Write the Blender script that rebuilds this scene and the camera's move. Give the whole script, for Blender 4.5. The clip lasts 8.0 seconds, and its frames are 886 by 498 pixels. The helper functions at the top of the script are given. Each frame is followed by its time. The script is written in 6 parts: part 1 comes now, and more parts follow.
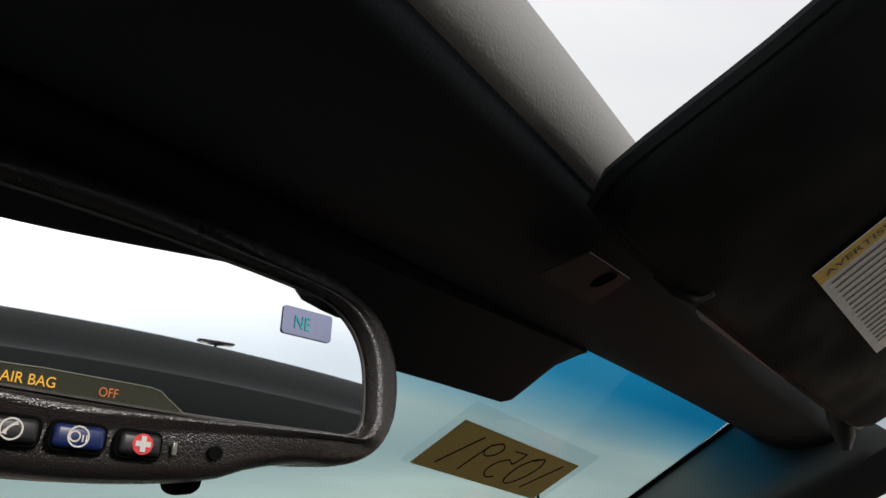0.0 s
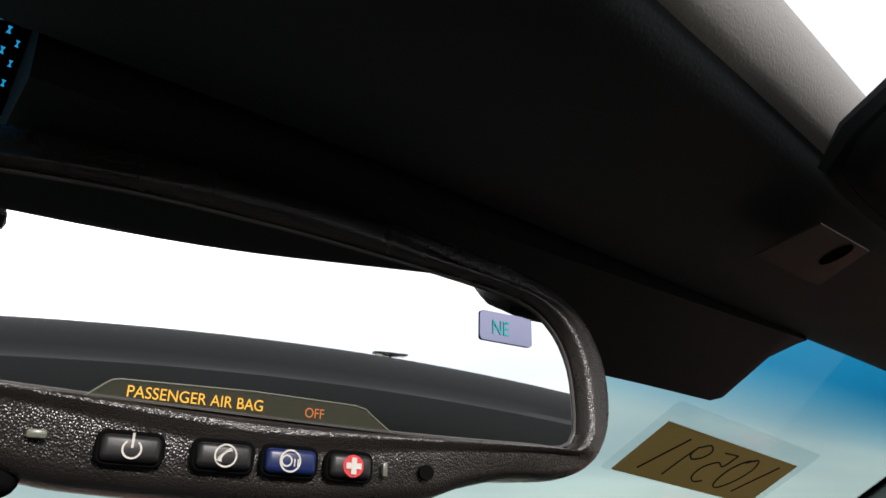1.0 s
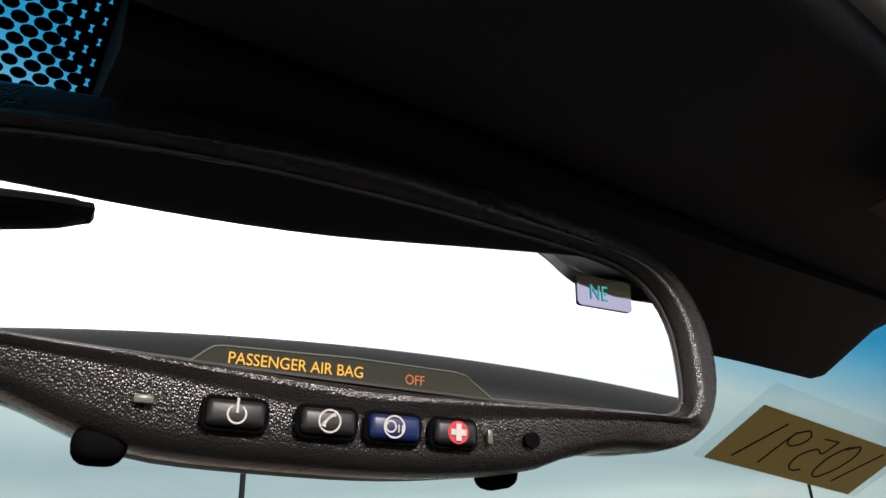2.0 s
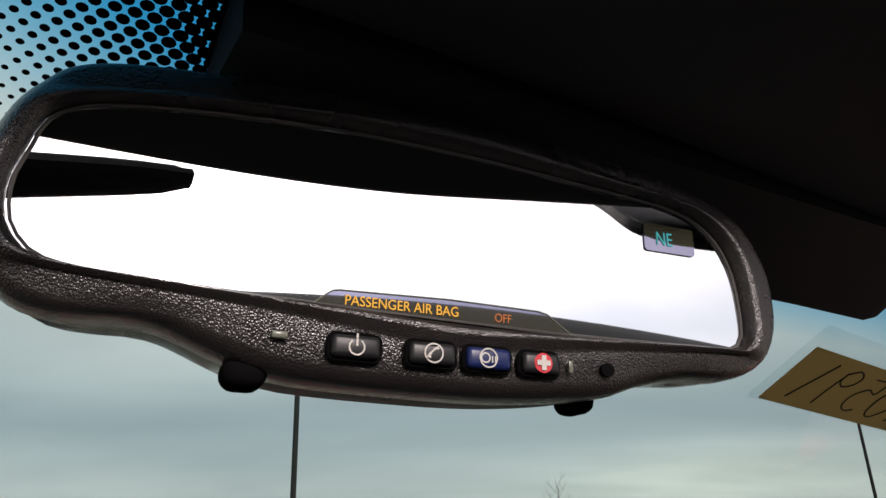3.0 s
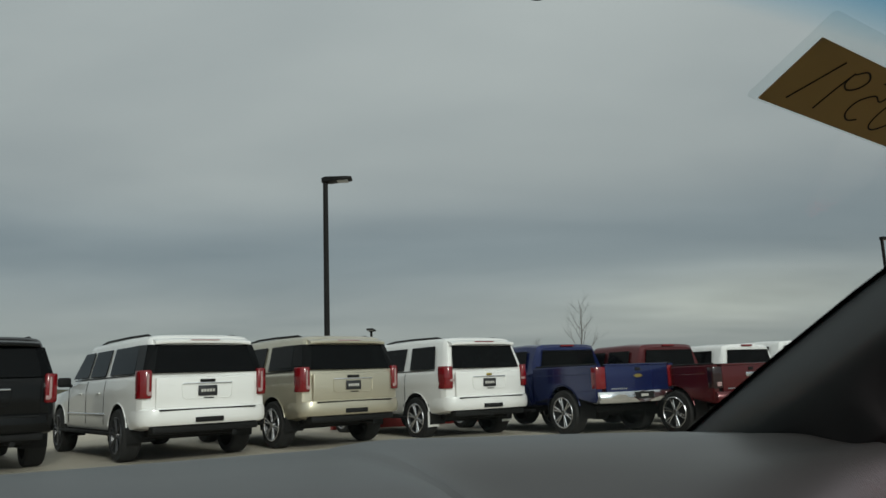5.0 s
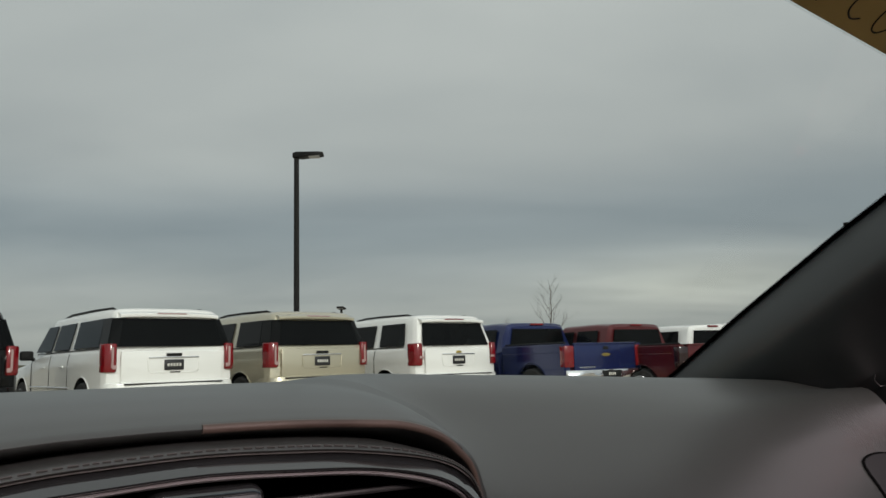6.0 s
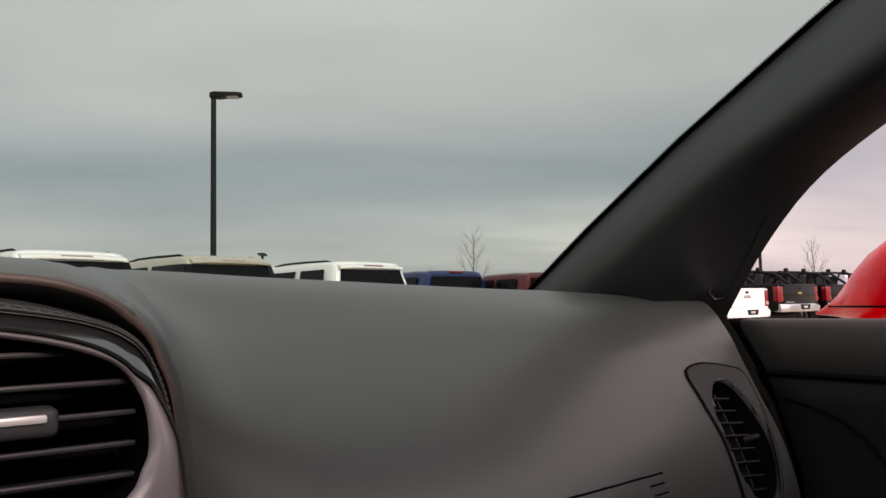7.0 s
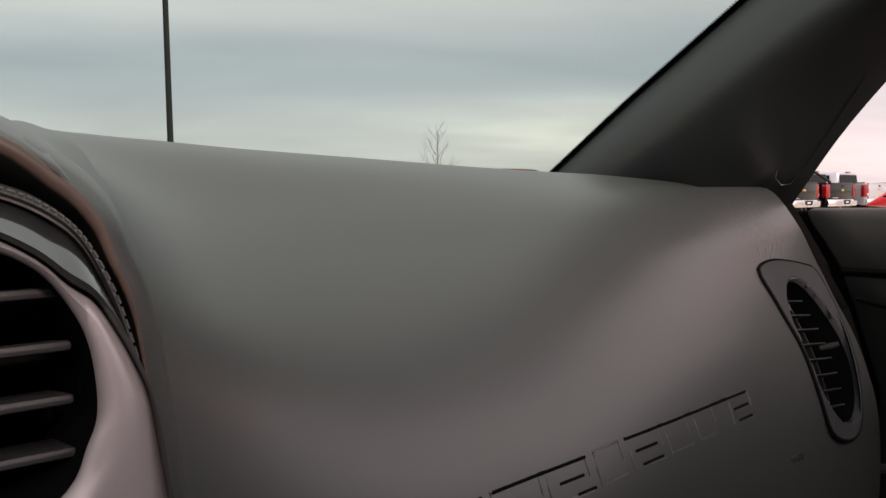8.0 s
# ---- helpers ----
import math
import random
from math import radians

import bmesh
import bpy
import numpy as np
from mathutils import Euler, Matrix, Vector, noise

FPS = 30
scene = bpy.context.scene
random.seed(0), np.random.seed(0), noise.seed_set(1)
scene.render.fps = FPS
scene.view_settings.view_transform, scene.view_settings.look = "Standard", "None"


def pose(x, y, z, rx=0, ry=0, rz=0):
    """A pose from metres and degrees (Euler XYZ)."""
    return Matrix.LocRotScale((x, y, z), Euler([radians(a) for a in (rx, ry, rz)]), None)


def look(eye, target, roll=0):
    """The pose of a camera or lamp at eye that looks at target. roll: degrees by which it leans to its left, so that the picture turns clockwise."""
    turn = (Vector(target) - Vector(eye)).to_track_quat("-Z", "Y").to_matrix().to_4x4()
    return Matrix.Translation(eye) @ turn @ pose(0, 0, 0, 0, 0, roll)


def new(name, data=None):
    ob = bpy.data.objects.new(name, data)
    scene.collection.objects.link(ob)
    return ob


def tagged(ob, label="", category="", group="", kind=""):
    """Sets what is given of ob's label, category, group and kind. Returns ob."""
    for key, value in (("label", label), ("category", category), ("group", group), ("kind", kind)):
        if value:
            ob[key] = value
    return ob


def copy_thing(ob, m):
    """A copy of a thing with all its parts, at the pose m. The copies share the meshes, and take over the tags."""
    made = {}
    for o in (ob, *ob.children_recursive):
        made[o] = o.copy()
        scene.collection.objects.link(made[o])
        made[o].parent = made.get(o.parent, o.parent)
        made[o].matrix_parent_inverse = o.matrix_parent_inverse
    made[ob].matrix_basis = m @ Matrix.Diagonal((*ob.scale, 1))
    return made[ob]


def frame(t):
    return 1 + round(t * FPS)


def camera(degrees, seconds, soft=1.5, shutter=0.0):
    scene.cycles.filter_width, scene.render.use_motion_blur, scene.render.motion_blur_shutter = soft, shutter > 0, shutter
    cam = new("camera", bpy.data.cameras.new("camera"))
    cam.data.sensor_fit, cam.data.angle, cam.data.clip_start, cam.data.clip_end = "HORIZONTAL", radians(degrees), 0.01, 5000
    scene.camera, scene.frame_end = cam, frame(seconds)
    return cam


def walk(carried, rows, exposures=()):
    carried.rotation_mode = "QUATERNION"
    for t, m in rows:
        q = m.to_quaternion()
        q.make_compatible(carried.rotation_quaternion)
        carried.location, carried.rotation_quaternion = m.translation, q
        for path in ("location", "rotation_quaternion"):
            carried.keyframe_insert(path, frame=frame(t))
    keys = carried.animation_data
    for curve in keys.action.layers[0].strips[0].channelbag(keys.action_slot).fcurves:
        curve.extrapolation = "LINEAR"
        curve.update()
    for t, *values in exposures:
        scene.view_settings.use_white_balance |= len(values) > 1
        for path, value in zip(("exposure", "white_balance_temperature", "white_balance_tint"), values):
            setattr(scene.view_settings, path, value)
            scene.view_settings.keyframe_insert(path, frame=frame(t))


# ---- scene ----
cam = camera(59.80, 8.0)
PATH = [
    (0.0, pose(-0.1057, -0.2222, 1.0541, 113.821, 1.644, -51.633)),
    (0.1, pose(-0.1087, -0.2154, 1.0523, 114.100, 1.983, -49.696)),
    (0.3, pose(-0.1131, -0.2087, 1.0550, 114.153, 1.823, -46.194)),
    (0.5, pose(-0.1078, -0.2030, 1.0589, 114.067, 1.486, -43.446)),
    (0.8, pose(-0.0974, -0.1995, 1.0602, 114.190, 1.342, -40.160)),
    (1.0, pose(-0.0982, -0.1976, 1.0616, 114.378, 1.442, -38.741)),
    (1.2, pose(-0.1001, -0.1950, 1.0619, 114.400, 1.371, -37.510)),
    (1.5, pose(-0.0990, -0.1832, 1.0572, 114.817, 1.682, -35.934)),
    (1.7, pose(-0.0986, -0.1761, 1.0515, 115.120, 1.901, -34.963)),
    (2.8, pose(-0.1155, -0.1979, 1.0536, 114.366, 1.500, -30.882)),
    (3.0, pose(-0.1237, -0.1934, 1.0393, 112.299, 1.700, -30.295)),
    (3.2, pose(-0.1243, -0.1885, 1.0273, 110.878, 1.791, -29.437)),
    (3.5, pose(-0.1223, -0.1792, 1.0139, 110.092, 2.053, -28.849)),
    (4.0, pose(-0.1236, -0.1718, 1.0030, 108.516, 2.098, -28.980)),
    (4.2, pose(-0.1055, -0.1699, 0.9948, 107.314, 2.146, -29.083)),
    (4.5, pose(-0.0991, -0.1724, 0.9850, 103.902, 2.326, -28.766)),
    (4.7, pose(-0.1104, -0.1782, 0.9826, 102.160, 2.167, -28.460)),
    (4.8, pose(-0.1081, -0.1710, 0.9790, 101.654, 2.006, -28.667)),
    (5.0, pose(-0.0966, -0.1816, 0.9583, 99.720, 2.086, -28.235)),
    (5.2, pose(-0.0851, -0.1831, 0.9529, 98.498, 1.959, -28.255)),
    (6.3, pose(-0.0441, -0.1189, 0.8902, 97.758, 1.473, -32.055)),
    (6.5, pose(-0.0061, -0.1275, 0.8776, 96.897, 1.399, -33.220)),
    (6.8, pose(0.0280, -0.1315, 0.8761, 96.055, 1.395, -34.783)),
    (7.0, pose(0.0527, -0.1330, 0.8721, 94.259, 1.176, -36.061)),
    (7.3, pose(0.1040, -0.0997, 0.8605, 93.153, 1.019, -38.146)),
    (7.5, pose(0.1167, -0.0767, 0.8427, 89.677, 0.930, -38.478)),
    (7.7, pose(0.1170, -0.0415, 0.8318, 87.177, 0.396, -38.685)),
    (7.8, pose(0.1080, -0.0123, 0.8423, 85.546, 0.349, -38.718)),
    (8.0, pose(0.0949, 0.0073, 0.8635, 86.520, 0.930, -38.820)),
]
EXPOSURES = [(0.0, 0.28, 6380, 8), (0.5, 0.5, 6380, 9), (1.5, 0.79, 6420, 11), (3.0, 0.43, 6620, 18), (3.5, 0.22, 6660, 20), (5.0, -0.13, 6650, 23), (6.5, 0.2, 7050, 27), (7.5, 0.49, 7200, 29), (8.0, 0.68, 7170, 27)]
walk(cam, PATH, EXPOSURES)

# ---- sky, sun ----
SUN_AZ, SUN_EL = -5.0, 24.7          # degrees to the right of straight behind the car, and up
sun_dir = Vector((math.sin(radians(SUN_AZ)) * math.cos(radians(SUN_EL)), -math.cos(radians(SUN_AZ)) * math.cos(radians(SUN_EL)), math.sin(radians(SUN_EL))))
world = bpy.data.worlds.new("overcast_sky")
scene.world = world
world.use_nodes = True
wt = world.node_tree
wt.nodes.clear()


def wn(kind, **kw):
    n = wt.nodes.new(kind)
    for k, v in kw.items():
        n.inputs[k].default_value = v
    return n


def wmath(op, a, b=None, c=None):
    n = wt.nodes.new("ShaderNodeMath")
    n.operation = op
    for i, v in enumerate((a, b, c)):
        if v is None:
            continue
        if isinstance(v, (int, float)):
            n.inputs[i].default_value = v
        else:
            wt.links.new(v, n.inputs[i])
    return n.outputs[0]


tc = wt.nodes.new("ShaderNodeTexCoord")
sep = wt.nodes.new("ShaderNodeSeparateXYZ")
wt.links.new(tc.outputs["Generated"], sep.inputs[0])
den = wmath("ADD", wmath("MAXIMUM", sep.outputs["Z"], 0.0), 0.16)
cx = wmath("DIVIDE", sep.outputs["X"], den)
cy = wmath("DIVIDE", sep.outputs["Y"], den)
comb = wt.nodes.new("ShaderNodeCombineXYZ")
# cloud sheets run across the view, so they are drawn out along one direction
wt.links.new(wmath("ADD", wmath("MULTIPLY", cx, 0.42), wmath("MULTIPLY", cy, -0.25)), comb.inputs[0])
wt.links.new(wmath("ADD", wmath("MULTIPLY", cy, 0.85), wmath("MULTIPLY", cx, 0.5)), comb.inputs[1])
n1 = wn("ShaderNodeTexNoise", Scale=0.85, Detail=5.0, Roughness=0.5, Distortion=0.4)
n2 = wn("ShaderNodeTexNoise", Scale=2.2, Detail=4.0, Roughness=0.5, Distortion=0.2)
wt.links.new(comb.outputs[0], n1.inputs["Vector"])
wt.links.new(comb.outputs[0], n2.inputs["Vector"])
cover = wmath("ADD", wmath("MULTIPLY", n1.outputs[0], 0.84), wmath("MULTIPLY", n2.outputs[0], 0.16))
ramp = wt.nodes.new("ShaderNodeValToRGB")
ramp.color_ramp.elements[0].position, ramp.color_ramp.elements[1].position = 0.28, 0.72
ramp.color_ramp.elements[0].color = (0.48, 0.487, 0.507, 1)
ramp.color_ramp.elements[1].color = (0.82, 0.785, 0.772, 1)
wt.links.new(cover, ramp.inputs[0])
# thin cloud glows round the veiled sun
dot = wt.nodes.new("ShaderNodeVectorMath")
dot.operation = "DOT_PRODUCT"
wt.links.new(tc.outputs["Generated"], dot.inputs[0])
dot.inputs[1].default_value = sun_dir
d01 = wmath("MAXIMUM", dot.outputs["Value"], 0.0)
glow = wmath("ADD", wmath("MULTIPLY", wmath("POWER", d01, 3.0), 1.3), wmath("MULTIPLY", wmath("POWER", d01, 60.0), 5.0))
gain = wmath("ADD", wmath("ADD", glow, 0.82), wmath("MULTIPLY", wmath("MAXIMUM", sep.outputs["Z"], 0.0), 0.75))
# a darker sheet of cloud lies low over the horizon
low = wmath("DIVIDE", wmath("SUBTRACT", sep.outputs["Z"], 0.165), 0.055)
sheet = wmath("POWER", 2.718, wmath("MULTIPLY", wmath("MULTIPLY", low, low), -1.0))
gain = wmath("MULTIPLY", gain, wmath("SUBTRACT", 1.0, wmath("MULTIPLY", sheet, 0.22)))
# and a paler break in it stands low ahead to the right
bz = wmath("DIVIDE", wmath("SUBTRACT", sep.outputs["Z"], 0.085), 0.038)
ba = wmath("DIVIDE", wmath("SUBTRACT", wmath("ARCTAN2", sep.outputs["X"], sep.outputs["Y"]), 0.86), 0.20)
gap = wmath("POWER", 2.718, wmath("MULTIPLY", wmath("ADD", wmath("MULTIPLY", bz, bz), wmath("MULTIPLY", ba, ba)), -1.0))
gain = wmath("MULTIPLY", gain, wmath("ADD", 1.0, wmath("MULTIPLY", wmath("MULTIPLY", gap, n2.outputs[0]), 0.85)))
clouds = wt.nodes.new("ShaderNodeVectorMath")
clouds.operation = "SCALE"
wt.links.new(ramp.outputs[0], clouds.inputs[0])
wt.links.new(gain, clouds.inputs["Scale"])
sky = wt.nodes.new("ShaderNodeTexSky")
sky.sky_type, sky.sun_disc = "NISHITA", False
sky.sun_elevation, sky.sun_rotation = radians(SUN_EL), radians(180 - SUN_AZ)
bg_clouds = wn("ShaderNodeBackground", Strength=1.0)
bg_sky = wn("ShaderNodeBackground", Strength=0.06)
# the low sheet is bluer, the break in it warmer
tintv = wt.nodes.new("ShaderNodeCombineXYZ")
wt.links.new(wmath("ADD", wmath("SUBTRACT", 1.0, wmath("MULTIPLY", sheet, 0.09)), wmath("MULTIPLY", gap, 0.06)), tintv.inputs[0])
wt.links.new(wmath("ADD", wmath("SUBTRACT", 1.0, wmath("MULTIPLY", sheet, 0.015)), wmath("MULTIPLY", gap, 0.02)), tintv.inputs[1])
wt.links.new(wmath("SUBTRACT", wmath("ADD", 1.0, wmath("MULTIPLY", sheet, 0.05)), wmath("MULTIPLY", gap, 0.06)), tintv.inputs[2])
tinted = wt.nodes.new("ShaderNodeVectorMath")
tinted.operation = "MULTIPLY"
wt.links.new(clouds.outputs[0], tinted.inputs[0])
wt.links.new(tintv.outputs[0], tinted.inputs[1])
wt.links.new(tinted.outputs[0], bg_clouds.inputs[0])
wt.links.new(sky.outputs[0], bg_sky.inputs[0])
mixw = wn("ShaderNodeMixShader", Fac=0.88)
wt.links.new(bg_sky.outputs[0], mixw.inputs[1])
wt.links.new(bg_clouds.outputs[0], mixw.inputs[2])
outw = wt.nodes.new("ShaderNodeOutputWorld")
wt.links.new(mixw.outputs[0], outw.inputs[0])

sun = bpy.data.lights.new("sun", "SUN")
sun.energy, sun.angle, sun.color = 1.7, radians(6), (1.0, 0.90, 0.83)
sun_ob = new("sun", sun)
sun_ob.matrix_world = look(sun_dir * 60, (0, 0, 0))


# ---- materials ----
def pm(name, color, rough=0.5, metal=0.0, grain=0.0, bump=0.0, depth=0.35, detail=3.0, var=0.12, coat=0.0, big=1.5, spec=0.5, emit=None, emit_strength=0.0, fine=None):
    """Principled surface with variation at two scales: broad wear and fine grain, in metres of the object."""
    m = bpy.data.materials.new(name)
    m.use_nodes = True
    t = m.node_tree
    p = t.nodes["Principled BSDF"]
    p.inputs["Base Color"].default_value = (*color, 1)
    p.inputs["Roughness"].default_value = rough
    p.inputs["Metallic"].default_value = metal
    p.inputs["Coat Weight"].default_value = coat
    p.inputs["Coat Roughness"].default_value = 0.04
    p.inputs["Specular IOR Level"].default_value = spec
    if emit:
        p.inputs["Emission Color"].default_value = (*emit, 1)
        p.inputs["Emission Strength"].default_value = emit_strength
    co = t.nodes.new("ShaderNodeTexCoord")
    if var > 0:
        a = t.nodes.new("ShaderNodeTexNoise")
        a.inputs["Scale"].default_value, a.inputs["Detail"].default_value = big, 6.0
        t.links.new(co.outputs["Object"], a.inputs["Vector"])
        mp = t.nodes.new("ShaderNodeMapRange")
        mp.inputs["From Min"].default_value, mp.inputs["From Max"].default_value = 0.3, 0.7
        mp.inputs["To Min"].default_value, mp.inputs["To Max"].default_value = 1 - var, 1 + var
        t.links.new(a.outputs[0], mp.inputs["Value"])
        hs = t.nodes.new("ShaderNodeHueSaturation")
        hs.inputs["Color"].default_value = (*color, 1)
        t.links.new(mp.outputs[0], hs.inputs["Value"])
        t.links.new(hs.outputs[0], p.inputs["Base Color"])
        mr = t.nodes.new("ShaderNodeMapRange")
        mr.inputs["From Min"].default_value, mr.inputs["From Max"].default_value = 0.3, 0.7
        mr.inputs["To Min"].default_value, mr.inputs["To Max"].default_value = max(rough * (1 - var), 0.02), min(rough * (1 + var), 1)
        t.links.new(a.outputs[0], mr.inputs["Value"])
        t.links.new(mr.outputs[0], p.inputs["Roughness"])
    if bump > 0:
        b = t.nodes.new("ShaderNodeTexNoise")
        b.inputs["Scale"].default_value, b.inputs["Detail"].default_value = grain, detail
        t.links.new(co.outputs["Object"], b.inputs["Vector"])
        bn = t.nodes.new("ShaderNodeBump")
        bn.inputs["Strength"].default_value = bump
        bn.inputs["Distance"].default_value = depth / grain
        t.links.new(b.outputs[0], bn.inputs["Height"])
        t.links.new(bn.outputs[0], p.inputs["Normal"])
    return m


def glass_mat(name, tint, gloss_rough=0.0):
    """Thin pane: tinted see-through with Fresnel gloss."""
    m = bpy.data.materials.new(name)
    m.use_nodes = True
    t = m.node_tree
    t.nodes.clear()
    tr = t.nodes.new("ShaderNodeBsdfTransparent")
    tr.inputs[0].default_value = (*tint, 1)
    gl = t.nodes.new("ShaderNodeBsdfGlossy")
    gl.inputs["Roughness"].default_value = gloss_rough
    lw = t.nodes.new("ShaderNodeLayerWeight")
    lw.inputs[0].default_value = 0.5
    pw = t.nodes.new("ShaderNodeMath")
    pw.operation = "POWER"
    pw.inputs[1].default_value = 5.0
    t.links.new(lw.outputs["Facing"], pw.inputs[0])
    fr = t.nodes.new("ShaderNodeMath")
    fr.operation = "MULTIPLY_ADD"
    fr.inputs[1].default_value, fr.inputs[2].default_value = 0.25, 0.004
    t.links.new(pw.outputs[0], fr.inputs[0])
    mx = t.nodes.new("ShaderNodeMixShader")
    o = t.nodes.new("ShaderNodeOutputMaterial")
    t.links.new(fr.outputs[0], mx.inputs[0])
    t.links.new(tr.outputs[0], mx.inputs[1])
    t.links.new(gl.outputs[0], mx.inputs[2])
    t.links.new(mx.outputs[0], o.inputs[0])
    return m, t, tr


M_PAD = pm("dash_vinyl", (0.0372, 0.0412, 0.0393), 0.36, spec=0.85, grain=1000, bump=0.14, var=0.06, big=6)
# stretched vinyl at the pad's outer corner creases into fine wrinkles
pt_ = M_PAD.node_tree
pco = pt_.nodes.new("ShaderNodeTexCoord")
pwv = pt_.nodes.new("ShaderNodeTexWave")
pwv.inputs["Scale"].default_value, pwv.inputs["Distortion"].default_value = 95.0, 9.0
pwv.inputs["Detail"].default_value, pwv.inputs["Detail Scale"].default_value = 2.0, 1.4
pdi = pt_.nodes.new("ShaderNodeVectorMath")
pdi.operation = "DISTANCE"
pdi.inputs[1].default_value = (0.690, 0.345, 0.842)
pmr = pt_.nodes.new("ShaderNodeMapRange")
pmr.inputs["From Min"].default_value, pmr.inputs["From Max"].default_value = 0.058, 0.022
pbu = pt_.nodes.new("ShaderNodeBump")
pbu.inputs["Distance"].default_value = 0.00022
pt_.links.new(pco.outputs["Object"], pwv.inputs["Vector"])
pt_.links.new(pco.outputs["Object"], pdi.inputs[0])
pt_.links.new(pdi.outputs["Value"], pmr.inputs["Value"])
pt_.links.new(pmr.outputs[0], pbu.inputs["Strength"])
pt_.links.new(pwv.outputs["Fac"], pbu.inputs["Height"])
pt_.links.new(pt_.nodes["Principled BSDF"].inputs["Normal"].links[0].from_socket, pbu.inputs["Normal"])
pt_.links.new(pbu.outputs[0], pt_.nodes["Principled BSDF"].inputs["Normal"])
M_HOOP = pm("dark_hoop_trim", (0.0085, 0.0105, 0.0098), 0.40, spec=0.35, grain=700, bump=0.2, var=0.25, big=8)
M_PIPING = pm("worn_brown_vinyl", (0.070, 0.050, 0.041), 0.42, spec=0.5, grain=900, bump=0.2, var=0.25, big=30)
M_BEZEL = pm("matt_bezel_plastic", (0.035, 0.036, 0.038), 0.78, spec=0.14, grain=700, bump=0.25, var=0.12, big=8)
M_PAD_STITCH = pm("stitch_thread", (0.052, 0.051, 0.049), 0.8, var=0.1)
M_TRIM = pm("dark_trim_plastic", (0.035, 0.036, 0.038), 0.6, grain=700, bump=0.25, var=0.12, big=8)
M_PILLAR = pm("pillar_cover_plastic", (0.0165, 0.0200, 0.0205), 0.44, spec=0.95, grain=1300, bump=0.15, var=0.1, big=8)
# the header's vinyl again, skylight on its lip put into a paler grey
M_LIP = pm("lit_pebbled_vinyl", (0.20, 0.197, 0.188), 0.55, grain=900, bump=0.5, var=0.08, big=8)
# near-black carries the shade of the header's underside; also on the foot cover
M_HEADER = pm("header_cover_vinyl", (0.0190, 0.0235, 0.0270), 0.72, spec=0.14, grain=800, bump=0.35, var=0.12, big=8)
M_VISOR = pm("visor_cloth", (0.0066, 0.0080, 0.0090), 0.8, spec=0.10, grain=1500, bump=0.5, var=0.2, big=20)
M_DOOR_TOP = pm("door_roll_vinyl", (0.034, 0.033, 0.031), 0.6, spec=0.3, grain=900, bump=0.3, var=0.1, big=8)
M_DOOR = pm("door_card_vinyl", (0.011, 0.0112, 0.0108), 0.7, spec=0.2, grain=900, bump=0.3, var=0.1, big=8)
# real black parts, and painted shade inside ducts, gaps and grooves
M_GAP = pm("matt_black_and_shade", (0.006, 0.006, 0.006), 0.95, spec=0.0, var=0.1)
M_MIRROR_CASE = pm("grained_mirror_plastic", (0.021, 0.0185, 0.0172), 0.27, spec=0.85, var=0.12, big=30)
mct = M_MIRROR_CASE.node_tree
mcc, mcv, mcn, mcb = (mct.nodes.new(k) for k in ("ShaderNodeTexCoord", "ShaderNodeTexVoronoi", "ShaderNodeTexNoise", "ShaderNodeBump"))
mcv.feature, mcv.inputs["Scale"].default_value, mcv.inputs["Smoothness"].default_value = "SMOOTH_F1", 1700.0, 0.15
mcn.inputs["Scale"].default_value, mcn.inputs["Detail"].default_value = 900.0, 2.0
mcm = mct.nodes.new("ShaderNodeMath")
mcm.operation = "MULTIPLY_ADD"
mcm.inputs[1].default_value = 0.55
mct.links.new(mcc.outputs["Object"], mcv.inputs["Vector"])
mct.links.new(mcc.outputs["Object"], mcn.inputs["Vector"])
mct.links.new(mcn.outputs[0], mcm.inputs[0])
mct.links.new(mcv.outputs["Distance"], mcm.inputs[2])
mct.links.new(mcm.outputs[0], mcb.inputs["Height"])
mcb.invert, mcb.inputs["Strength"].default_value, mcb.inputs["Distance"].default_value = True, 1.0, 0.00018
mct.links.new(mcb.outputs[0], mct.nodes["Principled BSDF"].inputs["Normal"])
M_MIRROR_SHELL = pm("smooth_mirror_plastic", (0.028, 0.033, 0.034), 0.6, spec=0.2, grain=900, bump=0.15, var=0.08, big=30)
M_BUTTON = pm("satin_black_button", (0.012, 0.012, 0.0125), 0.42, grain=600, bump=0.05, var=0.1, big=40)
M_BUTTON_BLUE = pm("blue_button", (0.009, 0.02, 0.095), 0.35, grain=600, bump=0.05, var=0.1, big=40)
M_PRINT = pm("white_print", (0.60, 0.58, 0.53), 0.6, var=0.05, big=60)
M_RED_PRINT = pm("red_print", (0.62, 0.03, 0.04), 0.5, var=0.05, big=60)
M_LED_OFF = pm("pale_lens", (0.15, 0.16, 0.12), 0.3, var=0.05)
M_LENS = pm("smoked_lens", (0.16, 0.165, 0.17), 0.12, var=0.15, big=60, grain=300, bump=0.1)
M_AMBER = pm("amber_display_letters", (0.5, 0.25, 0.02), 0.6, var=0.0, emit=(1.0, 0.52, 0.02), emit_strength=0.34)
M_ORANGE = pm("dim_orange_letters", (0.3, 0.1, 0.02), 0.6, var=0.0, emit=(1.0, 0.2, 0.01), emit_strength=0.16)
M_CYAN = pm("cyan_display_letters", (0.02, 0.3, 0.3), 0.6, var=0.0, emit=(0.05, 0.62, 0.66), emit_strength=0.2)
M_GUNMETAL = pm("satin_gunmetal_paint", (0.37, 0.345, 0.35), 0.36, metal=0.4, var=0.08, big=10)
